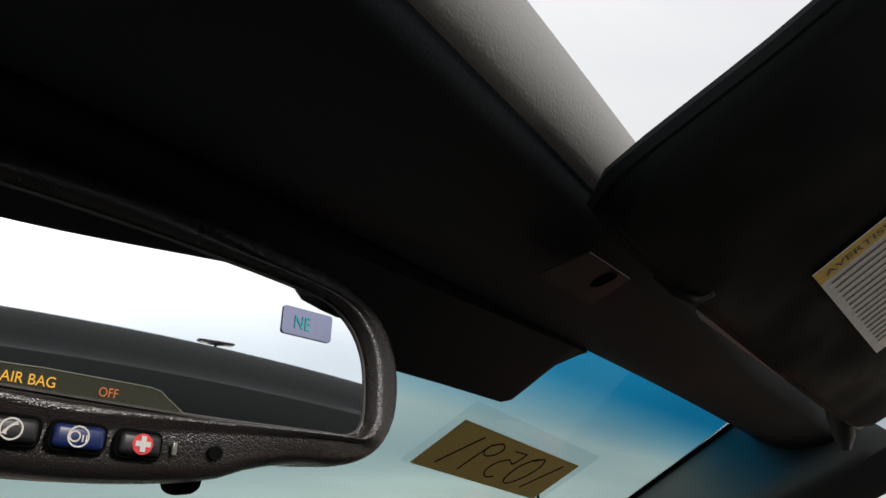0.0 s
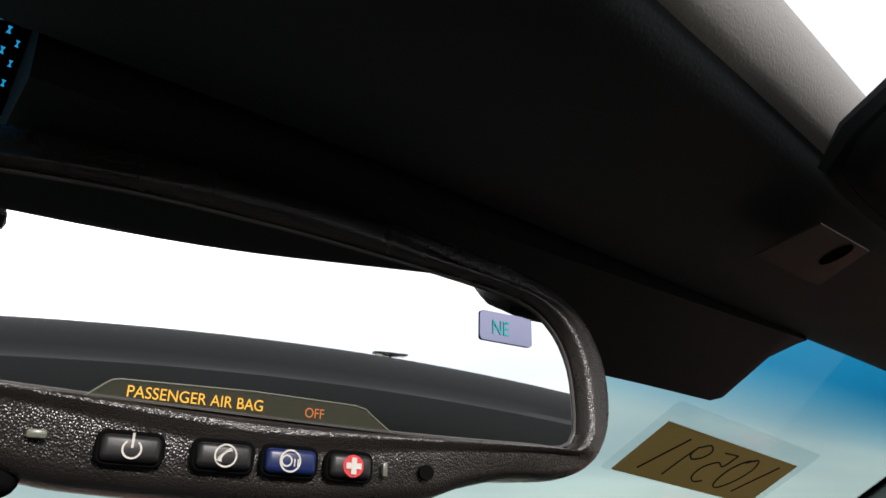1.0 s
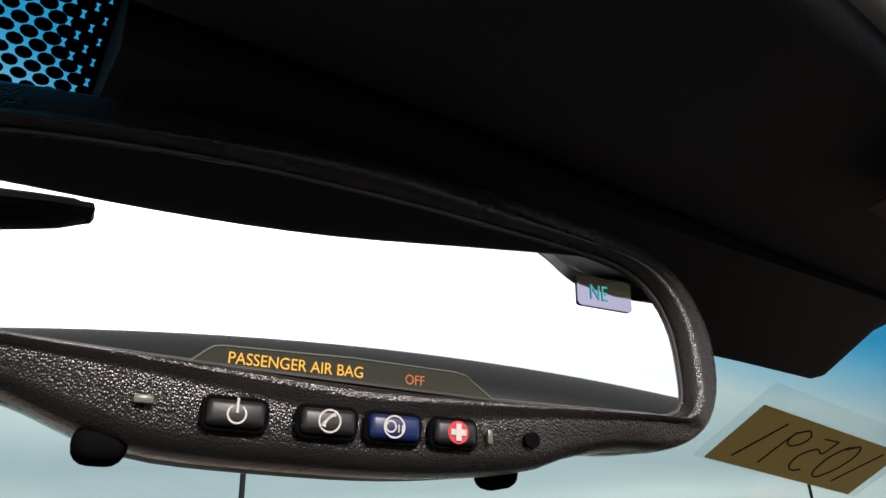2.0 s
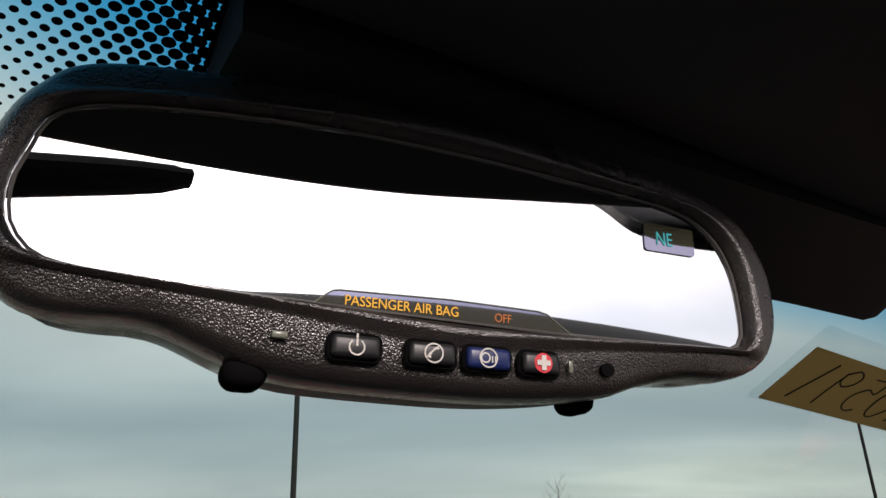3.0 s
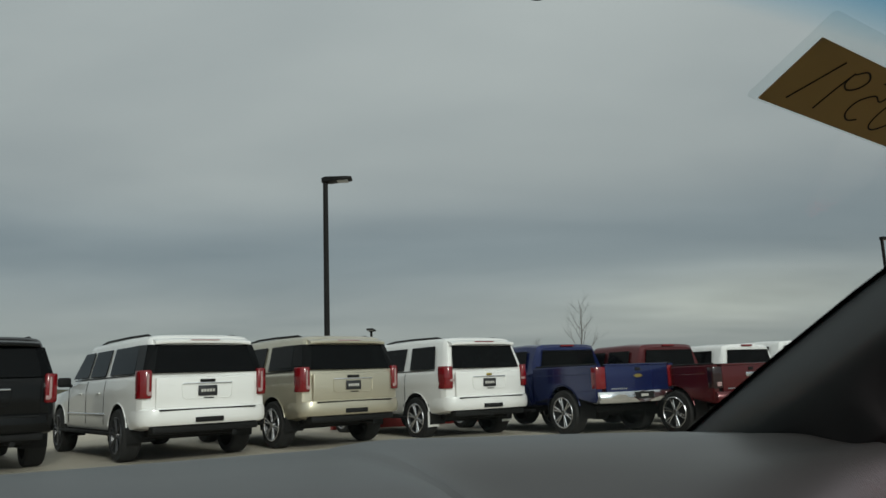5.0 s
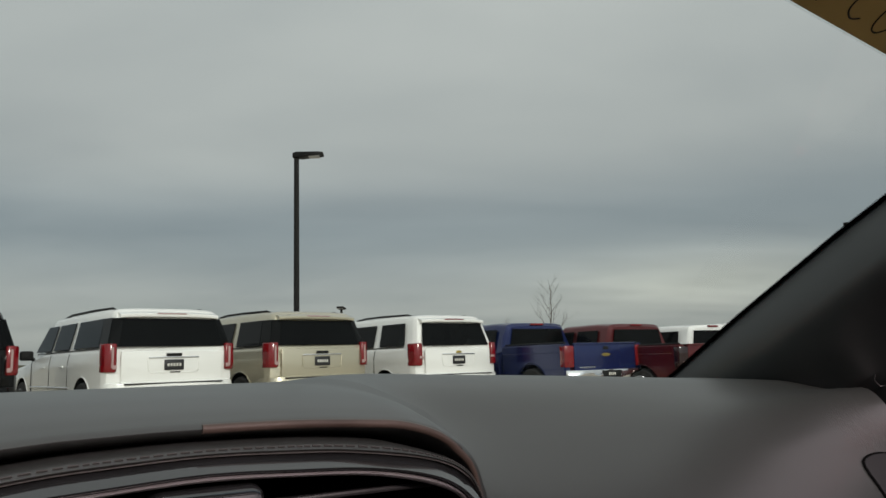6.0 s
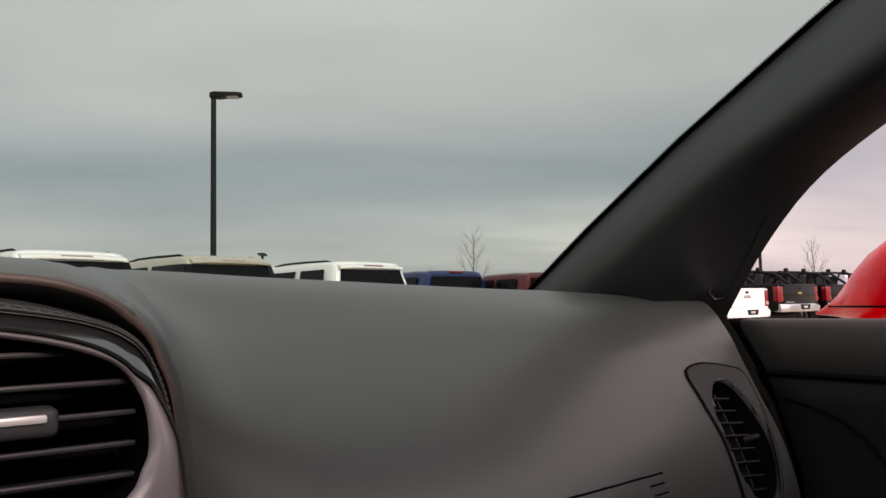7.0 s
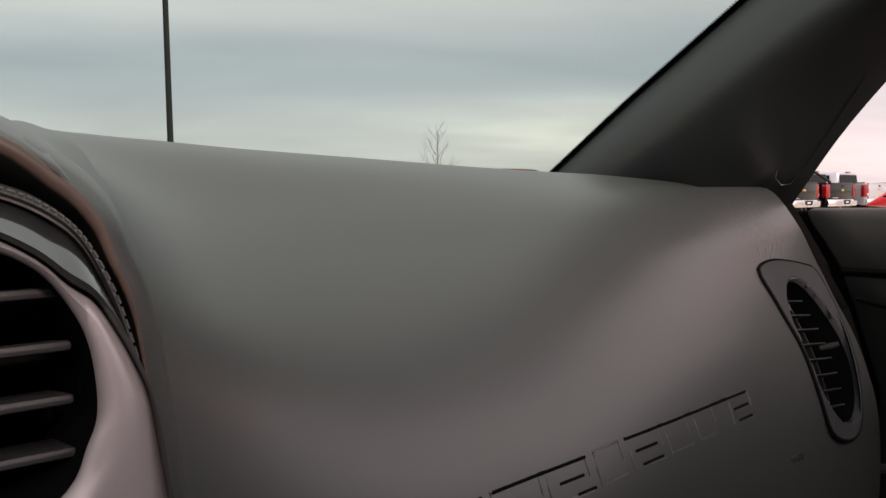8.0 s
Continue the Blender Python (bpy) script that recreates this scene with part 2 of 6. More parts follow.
M_PIANO = pm("gloss_black_plastic", (0.02, 0.021, 0.022), 0.12, var=0.15, big=20, coat=0.8, spec=0.8)
M_SLAT = pm("vent_slat_plastic", (0.025, 0.025, 0.026), 0.45, grain=700, bump=0.1, var=0.1, big=20)
M_CHROME = pm("bright_chrome", (0.75, 0.75, 0.76), 0.12, metal=1.0, var=0.1, big=8)
M_SATIN = pm("satin_silver_strip", (0.80, 0.77, 0.75), 0.38, metal=0.3, var=0.05, big=20)
M_HAZARD = pm("hazard_red", (0.33, 0.022, 0.02), 0.45, var=0.05)
M_RED_CAR = pm("bright_red_car_paint", (0.82, 0.006, 0.010), 0.22, var=0.04, coat=0.0, spec=0.3)
M_INK = pm("marker_ink", (0.012, 0.012, 0.014), 0.7, var=0.1, big=90)
M_YELLOW = pm("warning_yellow", (0.55, 0.36, 0.03), 0.6, var=0.08, big=60)
M_PAPER = pm("label_white", (0.62, 0.61, 0.58), 0.6, var=0.08, big=60)
M_CLIP = pm("dark_clip_plastic", (0.017, 0.0165, 0.0155), 0.6, spec=0.2, var=0.1, big=30)
M_GREYMETAL = pm("grey_bracket", (0.14, 0.135, 0.13), 0.45, metal=0.4, var=0.1, big=30)

mirror_mat = pm("mirror_silver", (0.86, 0.87, 0.87), 0.015, metal=1.0, var=0.0)
display_mat = pm("display_window", (0.085, 0.086, 0.055), 0.05, var=0.0, spec=0.5)
dt = display_mat.node_tree
dgl = dt.nodes.new("ShaderNodeBsdfGlossy")
dgl.inputs["Color"].default_value, dgl.inputs["Roughness"].default_value = (0.42, 0.42, 0.62, 1), 0.02
dmx = dt.nodes.new("ShaderNodeMixShader")
dmx.inputs[0].default_value = 0.5
dt.links.new(dt.nodes["Principled BSDF"].outputs[0], dmx.inputs[1])
dt.links.new(dgl.outputs[0], dmx.inputs[2])
dt.links.new(dmx.outputs[0], dt.nodes["Material Output"].inputs[0])


# ---- building helpers ----
def to_mesh(name, bm, material, smooth=40):
    bmesh.ops.recalc_face_normals(bm, faces=bm.faces)
    me = bpy.data.meshes.new(name)
    bm.to_mesh(me)
    bm.free()
    if smooth:
        me.shade_smooth()
        me.set_sharp_from_angle(angle=radians(smooth))
    me.materials.append(material)
    return me


def part(name, bm, material, parent=None, label="", smooth=40, m=None):
    ob = new(name, to_mesh(name, bm, material, smooth))
    if parent:
        ob.parent = parent
    if m is not None:
        ob.matrix_local = m
    return tagged(ob, label)


def thing(name, label, category, group="", kind="", m=None):
    ob = new(name)
    ob.empty_display_size = 0.05
    if m is not None:
        ob.matrix_world = m
    return tagged(ob, label, category, group, kind)


def box(bm, c, s, bevel=0.0, seg=2, m=None):
    """Adds a box of full size s at c, with rounded edges."""
    r = bmesh.ops.create_cube(bm, size=1.0)
    vs = r["verts"]
    bmesh.ops.scale(bm, vec=s, verts=vs)
    if bevel > 0:
        es = list({e for v in vs for e in v.link_edges})
        r = bmesh.ops.bevel(bm, geom=es, offset=bevel, segments=seg, profile=0.5, affect="EDGES")
        vs = list({v for v in r["verts"]} | {v for f in r["faces"] for v in f.verts})
        vs = [v for v in vs if v.is_valid]
    bmesh.ops.translate(bm, vec=c, verts=vs)
    if m is not None:
        bmesh.ops.transform(bm, matrix=m, verts=vs)
    return bm


def loft(bm, rings, closed=True, caps=False):
    rows = [[bm.verts.new(p) for p in r] for r in rings]
    n = len(rows[0])
    for a, b in zip(rows, rows[1:]):
        for i in range(n if closed else n - 1):
            j = (i + 1) % n
            bm.faces.new((a[i], a[j], b[j], b[i]))
    if caps:
        bm.faces.new(rows[0])
        bm.faces.new(list(reversed(rows[-1])))
    return rows


def tube(bm, pts, r, n=8, closed=False):
    """A round bar along points."""
    pts = [Vector(p) for p in pts]
    rings = []
    for i, p in enumerate(pts):
        a = pts[i - 1] if (i or closed) else p
        b = pts[(i + 1) % len(pts)] if (i < len(pts) - 1 or closed) else p
        d = (b - a).normalized()
        s = d.cross(Vector((0, 0, 1)) if abs(d.z) < 0.9 else Vector((1, 0, 0))).normalized()
        u = s.cross(d)
        rr = r[i] if isinstance(r, (list, tuple)) else r
        rings.append([p + rr * (math.cos(k * 2 * math.pi / n) * s + math.sin(k * 2 * math.pi / n) * u) for k in range(n)])
    if closed:
        rings.append(rings[0])
        loft(bm, rings)
        bmesh.ops.remove_doubles(bm, verts=bm.verts, dist=1e-6)
    else:
        loft(bm, rings, caps=True)
    return bm


def slab(bm, outline, thick, m=None):
    """A flat plate: outline in x, y at z = 0, thickened to z = thick."""
    a = [bm.verts.new((x, y, 0)) for x, y in outline]
    b = [bm.verts.new((x, y, thick)) for x, y in outline]
    bm.faces.new(list(reversed(a)))
    bm.faces.new(b)
    for i in range(len(a)):
        j = (i + 1) % len(a)
        bm.faces.new((a[i], a[j], b[j], b[i]))
    if m is not None:
        bmesh.ops.transform(bm, matrix=m, verts=a + b)
    return bm


def rounded(w, h, r, n=5, cx=0.0, cy=0.0):
    out = []
    for k, (sx, sy) in enumerate(((1, 1), (-1, 1), (-1, -1), (1, -1))):
        for i in range(n + 1):
            a = math.pi / 2 * (k + i / n)
            out.append((cx + sx * (w / 2 - r) + r * math.cos(a), cy + sy * (h / 2 - r) + r * math.sin(a)))
    return out


def smooth_loop(ctrl, n):
    """A closed smooth curve through control points, n points at even angles round its middle."""
    c = [Vector(p) for p in ctrl]
    pts = []
    for i in range(len(c)):
        p0, p1, p2, p3 = c[i - 1], c[i], c[(i + 1) % len(c)], c[(i + 2) % len(c)]
        for k in range(12):
            t = k / 12
            pts.append(0.5 * (2 * p1 + (p2 - p0) * t + (2 * p0 - 5 * p1 + 4 * p2 - p3) * t * t + (3 * p1 - p0 - 3 * p2 + p3) * t ** 3))
    per = [0.0]
    for a, b in zip(pts, pts[1:] + pts[:1]):
        per.append(per[-1] + (b - a).length)
    out = []
    for k in range(n):
        s = per[-1] * k / n
        i = max(j for j in range(len(pts)) if per[j] <= s)
        a, b = pts[i], pts[(i + 1) % len(pts)]
        out.append(a.lerp(b, (s - per[i]) / max(per[i + 1] - per[i], 1e-9)))
    return out


def ellipse(a, b, n=32, cx=0.0, cy=0.0, tilt=0.0):
    c, s = math.cos(tilt), math.sin(tilt)
    return [(cx + a * math.cos(t) * c - b * math.sin(t) * s, cy + a * math.cos(t) * s + b * math.sin(t) * c) for t in (2 * math.pi * k / n for k in range(n))]


def words(name, text, size, material, parent, m, label="", align="CENTER", thick=0.0, bold=0.0):
    """Lettering in the built-in font, turned into a mesh."""
    cu = bpy.data.curves.new(name, "FONT")
    cu.body, cu.size, cu.align_x, cu.align_y, cu.extrude = text, size, align, "CENTER", thick
    cu.offset = bold
    tmp = bpy.data.objects.new(name, cu)
    scene.collection.objects.link(tmp)
    me = bpy.data.meshes.new_from_object(tmp.evaluated_get(bpy.context.evaluated_depsgraph_get()))
    bpy.data.objects.remove(tmp)
    bpy.data.curves.remove(cu)
    me.materials.clear()
    me.materials.append(material)
    ob = new(name, me)
    ob.parent = parent
    ob.matrix_local = m
    return tagged(ob, label)


def interp(x, table):
    if x <= table[0][0]:
        return table[0][1]
    for (a, va), (b, vb) in zip(table, table[1:]):
        if x <= b:
            t = (x - a) / (b - a)
            return va + (vb - va) * t
    return table[-1][1]


def ease(a, b, x):
    t = min(max((x - a) / (b - a), 0.0), 1.0)
    return t * t * (3 - 2 * t)


def ws_z(y):
    """Height of the windshield's inner face at y."""
    return 1.224 - 0.53 * y


# ---- ground ----
GZ = -0.09                      # the lot lies a little lower than the car's own datum


def ground_z(x):
    """Height of the lot: it dips gently beyond the row's middle and rises again at its end."""
    return GZ - 0.02 * min(max(0.0, x - 7.0), 8.0) + 0.05 * min(max(0.0, x - 15.0), 4.0)



M_LOT = pm("pale_concrete", (0.42, 0.37, 0.295), 0.9, grain=60, bump=0.3, var=0.22, big=0.35)
bm = bmesh.new()
ext = [-900, -400, -200, -100, -60, -40, -30, -24, -18, -13, -9, -5, -2, 2, 5, 7, 9, 11, 13, 15, 19, 24, 29, 40, 60, 100, 200, 400, 900]
rows = [[bm.verts.new((x, y, ground_z(x))) for x in ext] for y in ext]
for a, b in zip(rows, rows[1:]):
    for i in range(len(ext) - 1):
        bm.faces.new((a[i], a[i + 1], b[i + 1], b[i]))
tagged(part("ground", bm, M_LOT), "pale tan concrete of a wide car lot", "ground", kind="structure")

# ---- the sports car that carries the camera: shell ----
# windshield: flat raked pane, blue shade band along its top
M_WS, wst, ws_tr = glass_mat("windshield_glass", (0.738, 0.832, 0.804))
co = wst.nodes.new("ShaderNodeTexCoord")
sp = wst.nodes.new("ShaderNodeSeparateXYZ")
wst.links.new(co.outputs["Object"], sp.inputs[0])
band = wst.nodes.new("ShaderNodeValToRGB")
mr = wst.nodes.new("ShaderNodeMapRange")
mr.inputs["From Min"].default_value, mr.inputs["From Max"].default_value = 0.0, 0.2
side_x = wst.nodes.new("ShaderNodeMath")
side_x.operation, side_x.inputs[1].default_value, side_x.inputs[2].default_value = "MULTIPLY_ADD", -0.35, -0.014
wst.links.new(sp.outputs["X"], side_x.inputs[0])
side_pos = wst.nodes.new("ShaderNodeMath")
side_pos.operation, side_pos.inputs[1].default_value = "MAXIMUM", 0.0
wst.links.new(side_x.outputs[0], side_pos.inputs[0])
band_y = wst.nodes.new("ShaderNodeMath")
band_y.operation = "ADD"
wst.links.new(sp.outputs["Y"], band_y.inputs[0])
wst.links.new(side_pos.outputs[0], band_y.inputs[1])
wst.links.new(band_y.outputs[0], mr.inputs["Value"])
wst.links.new(mr.outputs[0], band.inputs[0])
band.color_ramp.elements[0].position, band.color_ramp.elements[1].position = 0.26, 0.54
band.color_ramp.elements[0].color, band.color_ramp.elements[1].color = (0.12, 0.50, 0.68, 1), (0.738, 0.832, 0.804, 1)
wst.links.new(band.outputs[0], ws_tr.inputs[0])
bm = bmesh.new()
tops, bots = [], []
NX = 24
for side, lst in ((0.0, tops), (0.004, bots)):
    for j in range(13):
        y = -0.02 + 0.72 * j / 12
        half = interp(y, [(-0.02, 0.70), (0.3, 0.73), (0.72, 0.80)])
        lst.append([bm.verts.new((half * (2 * i / NX - 1), y, ws_z(y) + side)) for i in range(NX + 1)])
for lst in (tops, bots):
    for a, b in zip(lst, lst[1:]):
        for i in range(NX):
            bm.faces.new((a[i], a[i + 1], b[i + 1], b[i]))
rim_a = [r[0] for r in tops] + tops[-1][1:] + [r[-1] for r in reversed(tops[:-1])] + list(reversed(tops[0][1:-1]))
rim_b = [r[0] for r in bots] + bots[-1][1:] + [r[-1] for r in reversed(bots[:-1])] + list(reversed(bots[0][1:-1]))
for i in range(len(rim_a)):
    j = (i + 1) % len(rim_a)
    bm.faces.new((rim_a[i], rim_a[j], rim_b[j], rim_b[i]))
windshield = tagged(part("windshield", bm, M_WS), "raked tinted windshield with a blue shade band", "windshield", kind="structure")

# halftone dots baked on the glass beside the mirror foot
bm = bmesh.new()
for j in range(27):
    y = 0.004 + 0.0031 * j
    for i in range(-26, 17):
        x = (i + (0.5 if j % 2 else 0.0)) * 0.0061
        if y > 0.088 - 0.12 * max(0.0, -x - 0.07) or x > 0.10 or x < -0.150:
            continue
        fade = max(0.0, -0.076 - x) / 0.070 * 0.72 + max(0.0, y - 0.03) / 0.058 * 0.50
        r = 0.0030 * (1 - 0.72 * min(fade, 1.0))
        n = 10
        ring = [(x + r * math.cos(2 * math.pi * k / n), y + 0.74 * r * math.sin(2 * math.pi * k / n)) for k in range(n)]
        bm.faces.new([bm.verts.new((u, v, ws_z(v) - 0.0008 - 0.00002 * (j % 2) - 0.00001 * (i % 2))) for u, v in ring])
dots = part("frit_dots", bm, M_GAP, windshield, "black halftone dots on the glass", smooth=0)
tagged(dots, kind="stuff")

# header over the windshield: closed section drawn across the car, with a rounded rear lip
prof = [(0.021, 1.2125), (0.012, 1.204), (-0.004, 1.194), (-0.05, 1.188), (-0.09, 1.188), (-0.102, 1.1887), (-0.110, 1.1905)]
lip = [(-0.110, 1.1905), (-0.116, 1.1935), (-0.1220, 1.200), (-0.127, 1.208), (-0.130, 1.218), (-0.128, 1.231), (-0.118, 1.240), (-0.06, 1.246), (0.0, 1.240), (0.022, 1.218)]


def header_ring(x, pts):
    """A header section at x: the rear edge bows forward and down towards the sides, the front edge is stepped at the mirror."""
    if x < 0:
        fwd = 0.090 * (1 - math.exp(-(x / 0.235) ** 2))
    else:
        fwd = min(0.0022 * (math.log(1 + math.exp((x - 0.0218) / 0.02)) - math.log(1 + math.exp(-1.09))) + 0.0017 * ease(0.0, 0.06, x), 0.050)
    step = 0.022 * ease(0.30, -0.05, x)
    return [(x, y + fwd * ease(0.0, -0.10, y) - step * ease(-0.03, 0.02, y), z - 0.027 * (abs(x) / 0.74) ** 2.4) for y, z in pts]


xs = [-0.74 + 1.48 * i / 80 for i in range(81)]
bm = bmesh.new()
loft(bm, [header_ring(x, prof + lip[1:]) for x in xs], caps=True)
header = tagged(part("windshield_header", bm, M_HEADER, smooth=60), "cover over the windshield top, darkened for its shaded underside", "header", kind="structure")
# separate strip that paints the rear lip as lit
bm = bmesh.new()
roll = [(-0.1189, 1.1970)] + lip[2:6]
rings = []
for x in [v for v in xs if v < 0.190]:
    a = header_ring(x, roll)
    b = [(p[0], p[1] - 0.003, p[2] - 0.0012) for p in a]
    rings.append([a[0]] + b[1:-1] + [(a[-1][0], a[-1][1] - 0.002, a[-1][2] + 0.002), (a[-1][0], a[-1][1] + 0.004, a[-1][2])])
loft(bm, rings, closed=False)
part("lit_rear_lip", bm, M_LIP, header, "pebbled rear edge of the header, coloured paler for its skylight", smooth=60)

# cover behind the mirror foot, hugging the glass
bm = bmesh.new()
rings = []
for x, yf, zf in [(-0.077, 0.045, 1.188), (-0.06, 0.072, 1.173), (-0.04, 0.080, 1.170), (0.06, 0.072, 1.168), (0.16, 0.053, 1.164), (0.24, 0.050, 1.1625), (0.301, 0.050, 1.1615), (0.307, 0.047, 1.163), (0.321, 0.022, 1.183), (0.323, 0.020, 1.186)]:
    yt = yf + 0.003
    rings.append([(x, -0.004, 1.188), (x, yf - 0.003, zf + 0.0006), (x, yf - 0.0008, zf + 0.0003), (x, yf, zf + 0.002), (x, yt, ws_z(yt) - 0.0015), (x, 0.0, ws_z(0.0) - 0.0015)])
loft(bm, rings, caps=True)
tagged(part("mirror_foot_cover", bm, M_HEADER), "black plastic cover on the windshield behind the mirror", "cover", kind="structure")


# A pillars: swept cover between glass and door opening
def pillar(side):
    bm = bmesh.new()
    rings = []
    n = 30
    for k in range(n + 1):
        t = k / n
        yg = -0.03 + 0.74 * t                                   # along the glass edge, top to base
        zg = ws_z(yg) - 0.003
        xg = interp(yg, [(-0.03, 0.715), (0.04, 0.713), (0.19, 0.706), (0.35, 0.710), (0.50, 0.727), (0.63, 0.75), (0.71, 0.765)])
        soft = lambda tb: sum(interp(t + 0.03 * q, tb) for q in range(-4, 5)) / 9
        yo = soft([(0.0, -0.16), (0.3, 0.06), (0.55, 0.20), (0.70, 0.272), (0.82, 0.318), (0.92, 0.352), (1.0, 0.372)])
        zo = soft([(0.0, 1.150), (0.3, 1.062), (0.55, 1.006), (0.70, 0.955), (0.82, 0.900), (0.92, 0.862), (1.0, 0.835)])
        xo = 0.776 - 0.28 * (zo - 0.88)
        g = Vector((xg, yg, zg))
        o = Vector((xo, yo, zo))
        w = o - g
        inward = Vector((-0.85, -0.35, -0.20)).normalized()
        bul = interp(t, [(0, 0.030), (0.5, 0.040), (0.8, 0.042), (1, 0.030)])
        f = interp(t, [(0, 0.50), (0.5, 0.44), (0.75, 0.37), (1, 0.30)])   # where the lit facet folds under
        ring = [g, g + 0.02 * w + 0.006 * inward, g + (f - 0.17) * w + bul * 0.62 * inward, g + (f - 0.05) * w + bul * 0.90 * inward, g + (f + 0.03) * w + bul * 0.99 * inward, g + (f + 0.11) * w + bul * inward, g + (f + 0.20) * w + bul * 0.93 * inward, g + (0.45 + 0.55 * f) * w + bul * 0.80 * inward, g + (0.75 + 0.25 * f) * w + bul * 0.44 * inward, o]
        back = [o + Vector((0.030, 0.030, 0.010)), o.lerp(g, 0.5) + Vector((0.05, 0.02, 0.02)), g + Vector((0.03, 0.006, 0.010)), g + Vector((0.004, 0.0, 0.0005))]
        rings.append([(side * p.x, p.y, p.z) for p in ring + back])
    loft(bm, rings, caps=True)
    ob = part("a_pillar_cover", bm, M_PILLAR, smooth=50)
    return tagged(ob, "dark grey plastic cover on the windshield pillar", "pillar", "windshield pillars", "structure")


pillar_r = pillar(1)
pillar(-1)
bm = bmesh.new()
tube(bm, [(0.7415, 0.276, 0.957), (0.7505, 0.294, 0.938), (0.7580, 0.310, 0.920), (0.7645, 0.3265, 0.902), (0.7700, 0.342, 0.884), (0.7690, 0.350, 0.8745), (0.7625, 0.3555, 0.8735), (0.7580, 0.359, 0.880), (0.7590, 0.3575, 0.887)], [0.0004] + [0.0011] * 8, 8)
part("weather_strip", bm, M_BUTTON, pillar_r, "dark rubber strip along the door opening", smooth=60)
# black edge of the glass along the pillar
bm = bmesh.new()
for side in (1, -1):
    rings = []
    for k in range(25):
        y = 0.0 + 0.70 * k / 24
        x = interp(y, [(-0.03, 0.715), (0.04, 0.713), (0.19, 0.706), (0.35, 0.710), (0.50, 0.727), (0.63, 0.75), (0.71, 0.765)])
        z = ws_z(y) - 0.0012
        rings.append([(side * (x - 0.006), y, z), (side * (x + 0.03), y, z), (side * (x + 0.03), y, z - 0.0006), (side * (x - 0.006), y, z - 0.0006)])
    loft(bm, rings, caps=True)
part("glass_edge_band", bm, M_GAP, windshield, "black ceramic edge of the glass")
# saw-tooth dots along that edge
bm = bmesh.new()
for k in range(230):
    y = 0.03 + 0.64 * k / 230
    x = interp(y, [(-0.03, 0.715), (0.04, 0.713), (0.19, 0.706), (0.35, 0.710), (0.50, 0.727), (0.63, 0.75), (0.71, 0.765)]) - 0.0068
    r = 0.0011
    bm.faces.new([bm.verts.new((x + r * math.cos(a), y + r * math.sin(a), ws_z(y + r * math.sin(a)) - 0.0009)) for a in (2 * math.pi * q / 7 for q in range(7))])
tagged(part("edge_dots", bm, M_GAP, windshield, "fine black dots along the glass edge", smooth=0), kind="stuff")

# unseen tub closing the cabin below and behind against light; bar behind the seats
M_CARPET = pm("black_carpet", (0.02, 0.02, 0.02), 0.95, grain=400, bump=0.4, var=0.2, big=4)
bm = bmesh.new()
box(bm, (0, -0.2, 0.22), (1.66, 2.2, 0.06), 0.01)
tagged(part("cabin_floor", bm, M_CARPET), "black carpeted cabin floor", "floor", kind="structure")
# added wall, as high as the hoop, stops light from behind
bm = bmesh.new()
box(bm, (0, -1.02, 0.67), (1.60, 0.10, 0.88), 0.03)
tagged(part("rear_closing_wall", bm, M_CARPET), "unseen black wall raised to the hoop to block light", "wall", kind="structure")
bm = bmesh.new()
box(bm, (0, 0.62, 0.52), (1.60, 0.06, 0.62), 0.01)
tagged(part("firewall", bm, M_CARPET), "black wall in front of the footwells", "wall", kind="structure")
bm = bmesh.new()
rings = []
barprof = [(-0.78, 1.08), (-0.755, 1.13), (-0.75, 1.19), (-0.757, 1.232), (-0.766, 1.240), (-0.770, 1.252), (-0.778, 1.253), (-0.784, 1.270), (-0.80, 1.286), (-0.95, 1.292), (-1.10, 1.25), (-1.10, 1.08)]
for i in range(33):
    x = -0.80 + 1.60 * i / 32
    d = 0.075 * (abs(x) / 0.80) ** 2
    rings.append([(x, y, z - d) for y, z in barprof])
loft(bm, rings, caps=True)
tagged(part("roof_hoop", bm, M_HOOP, smooth=30), "dark trimmed roof hoop behind the seats", "hoop", kind="structure")
for side in (1, -1):
    bm = bmesh.new()
    box(bm, (side * 0.78, -0.93, 0.90), (0.10, 0.24, 0.55), 0.03)
    tagged(part("hoop_post", bm, M_HOOP), "dark side post of the roof hoop", "post", "hoop posts", "structure")

# bonnet and wings outside, seen just over the cowl
bm = bmesh.new()
rows = []
for j in range(25):
    y = 0.70 + 1.75 * j / 24
    r = []
    for i in range(41):
        x = -0.92 + 1.84 * i / 40
        a = abs(x)
        crown = 0.71 + 0.045 * math.exp(-((a - 0.62) / 0.20) ** 2) - 0.16 * ease(0.72, 0.95, a)
        fall = 0.24 * ((y - 0.70) / 1.75) ** 2.2 - 0.025 * math.exp(-((y - 1.25) / 0.35) ** 2) * math.exp(-((a - 0.62) / 0.22) ** 2)
        r.append((x, y, crown - fall))
    rows.append(r)
loft(bm, rows, closed=False)
edge = bmesh.ops.extrude_face_region(bm, geom=list(bm.faces))
bmesh.ops.translate(bm, vec=(0, 0, -0.03), verts=[v for v in edge["geom"] if isinstance(v, bmesh.types.BMVert)])
tagged(part("car_bonnet", bm, M_RED_CAR, smooth=60), "bright red painted bonnet with raised wings", "bonnet", kind="structure")

# ---- dashboard ----
DASH_X = 0.756


def crest(x):
    return interp(abs(x), [(0.0, 0.907), (0.2, 0.9075), (0.24, 0.9055), (0.3, 0.902), (0.4, 0.898), (0.48, 0.8945), (0.62, 0.8885), (0.745, 0.8798)])


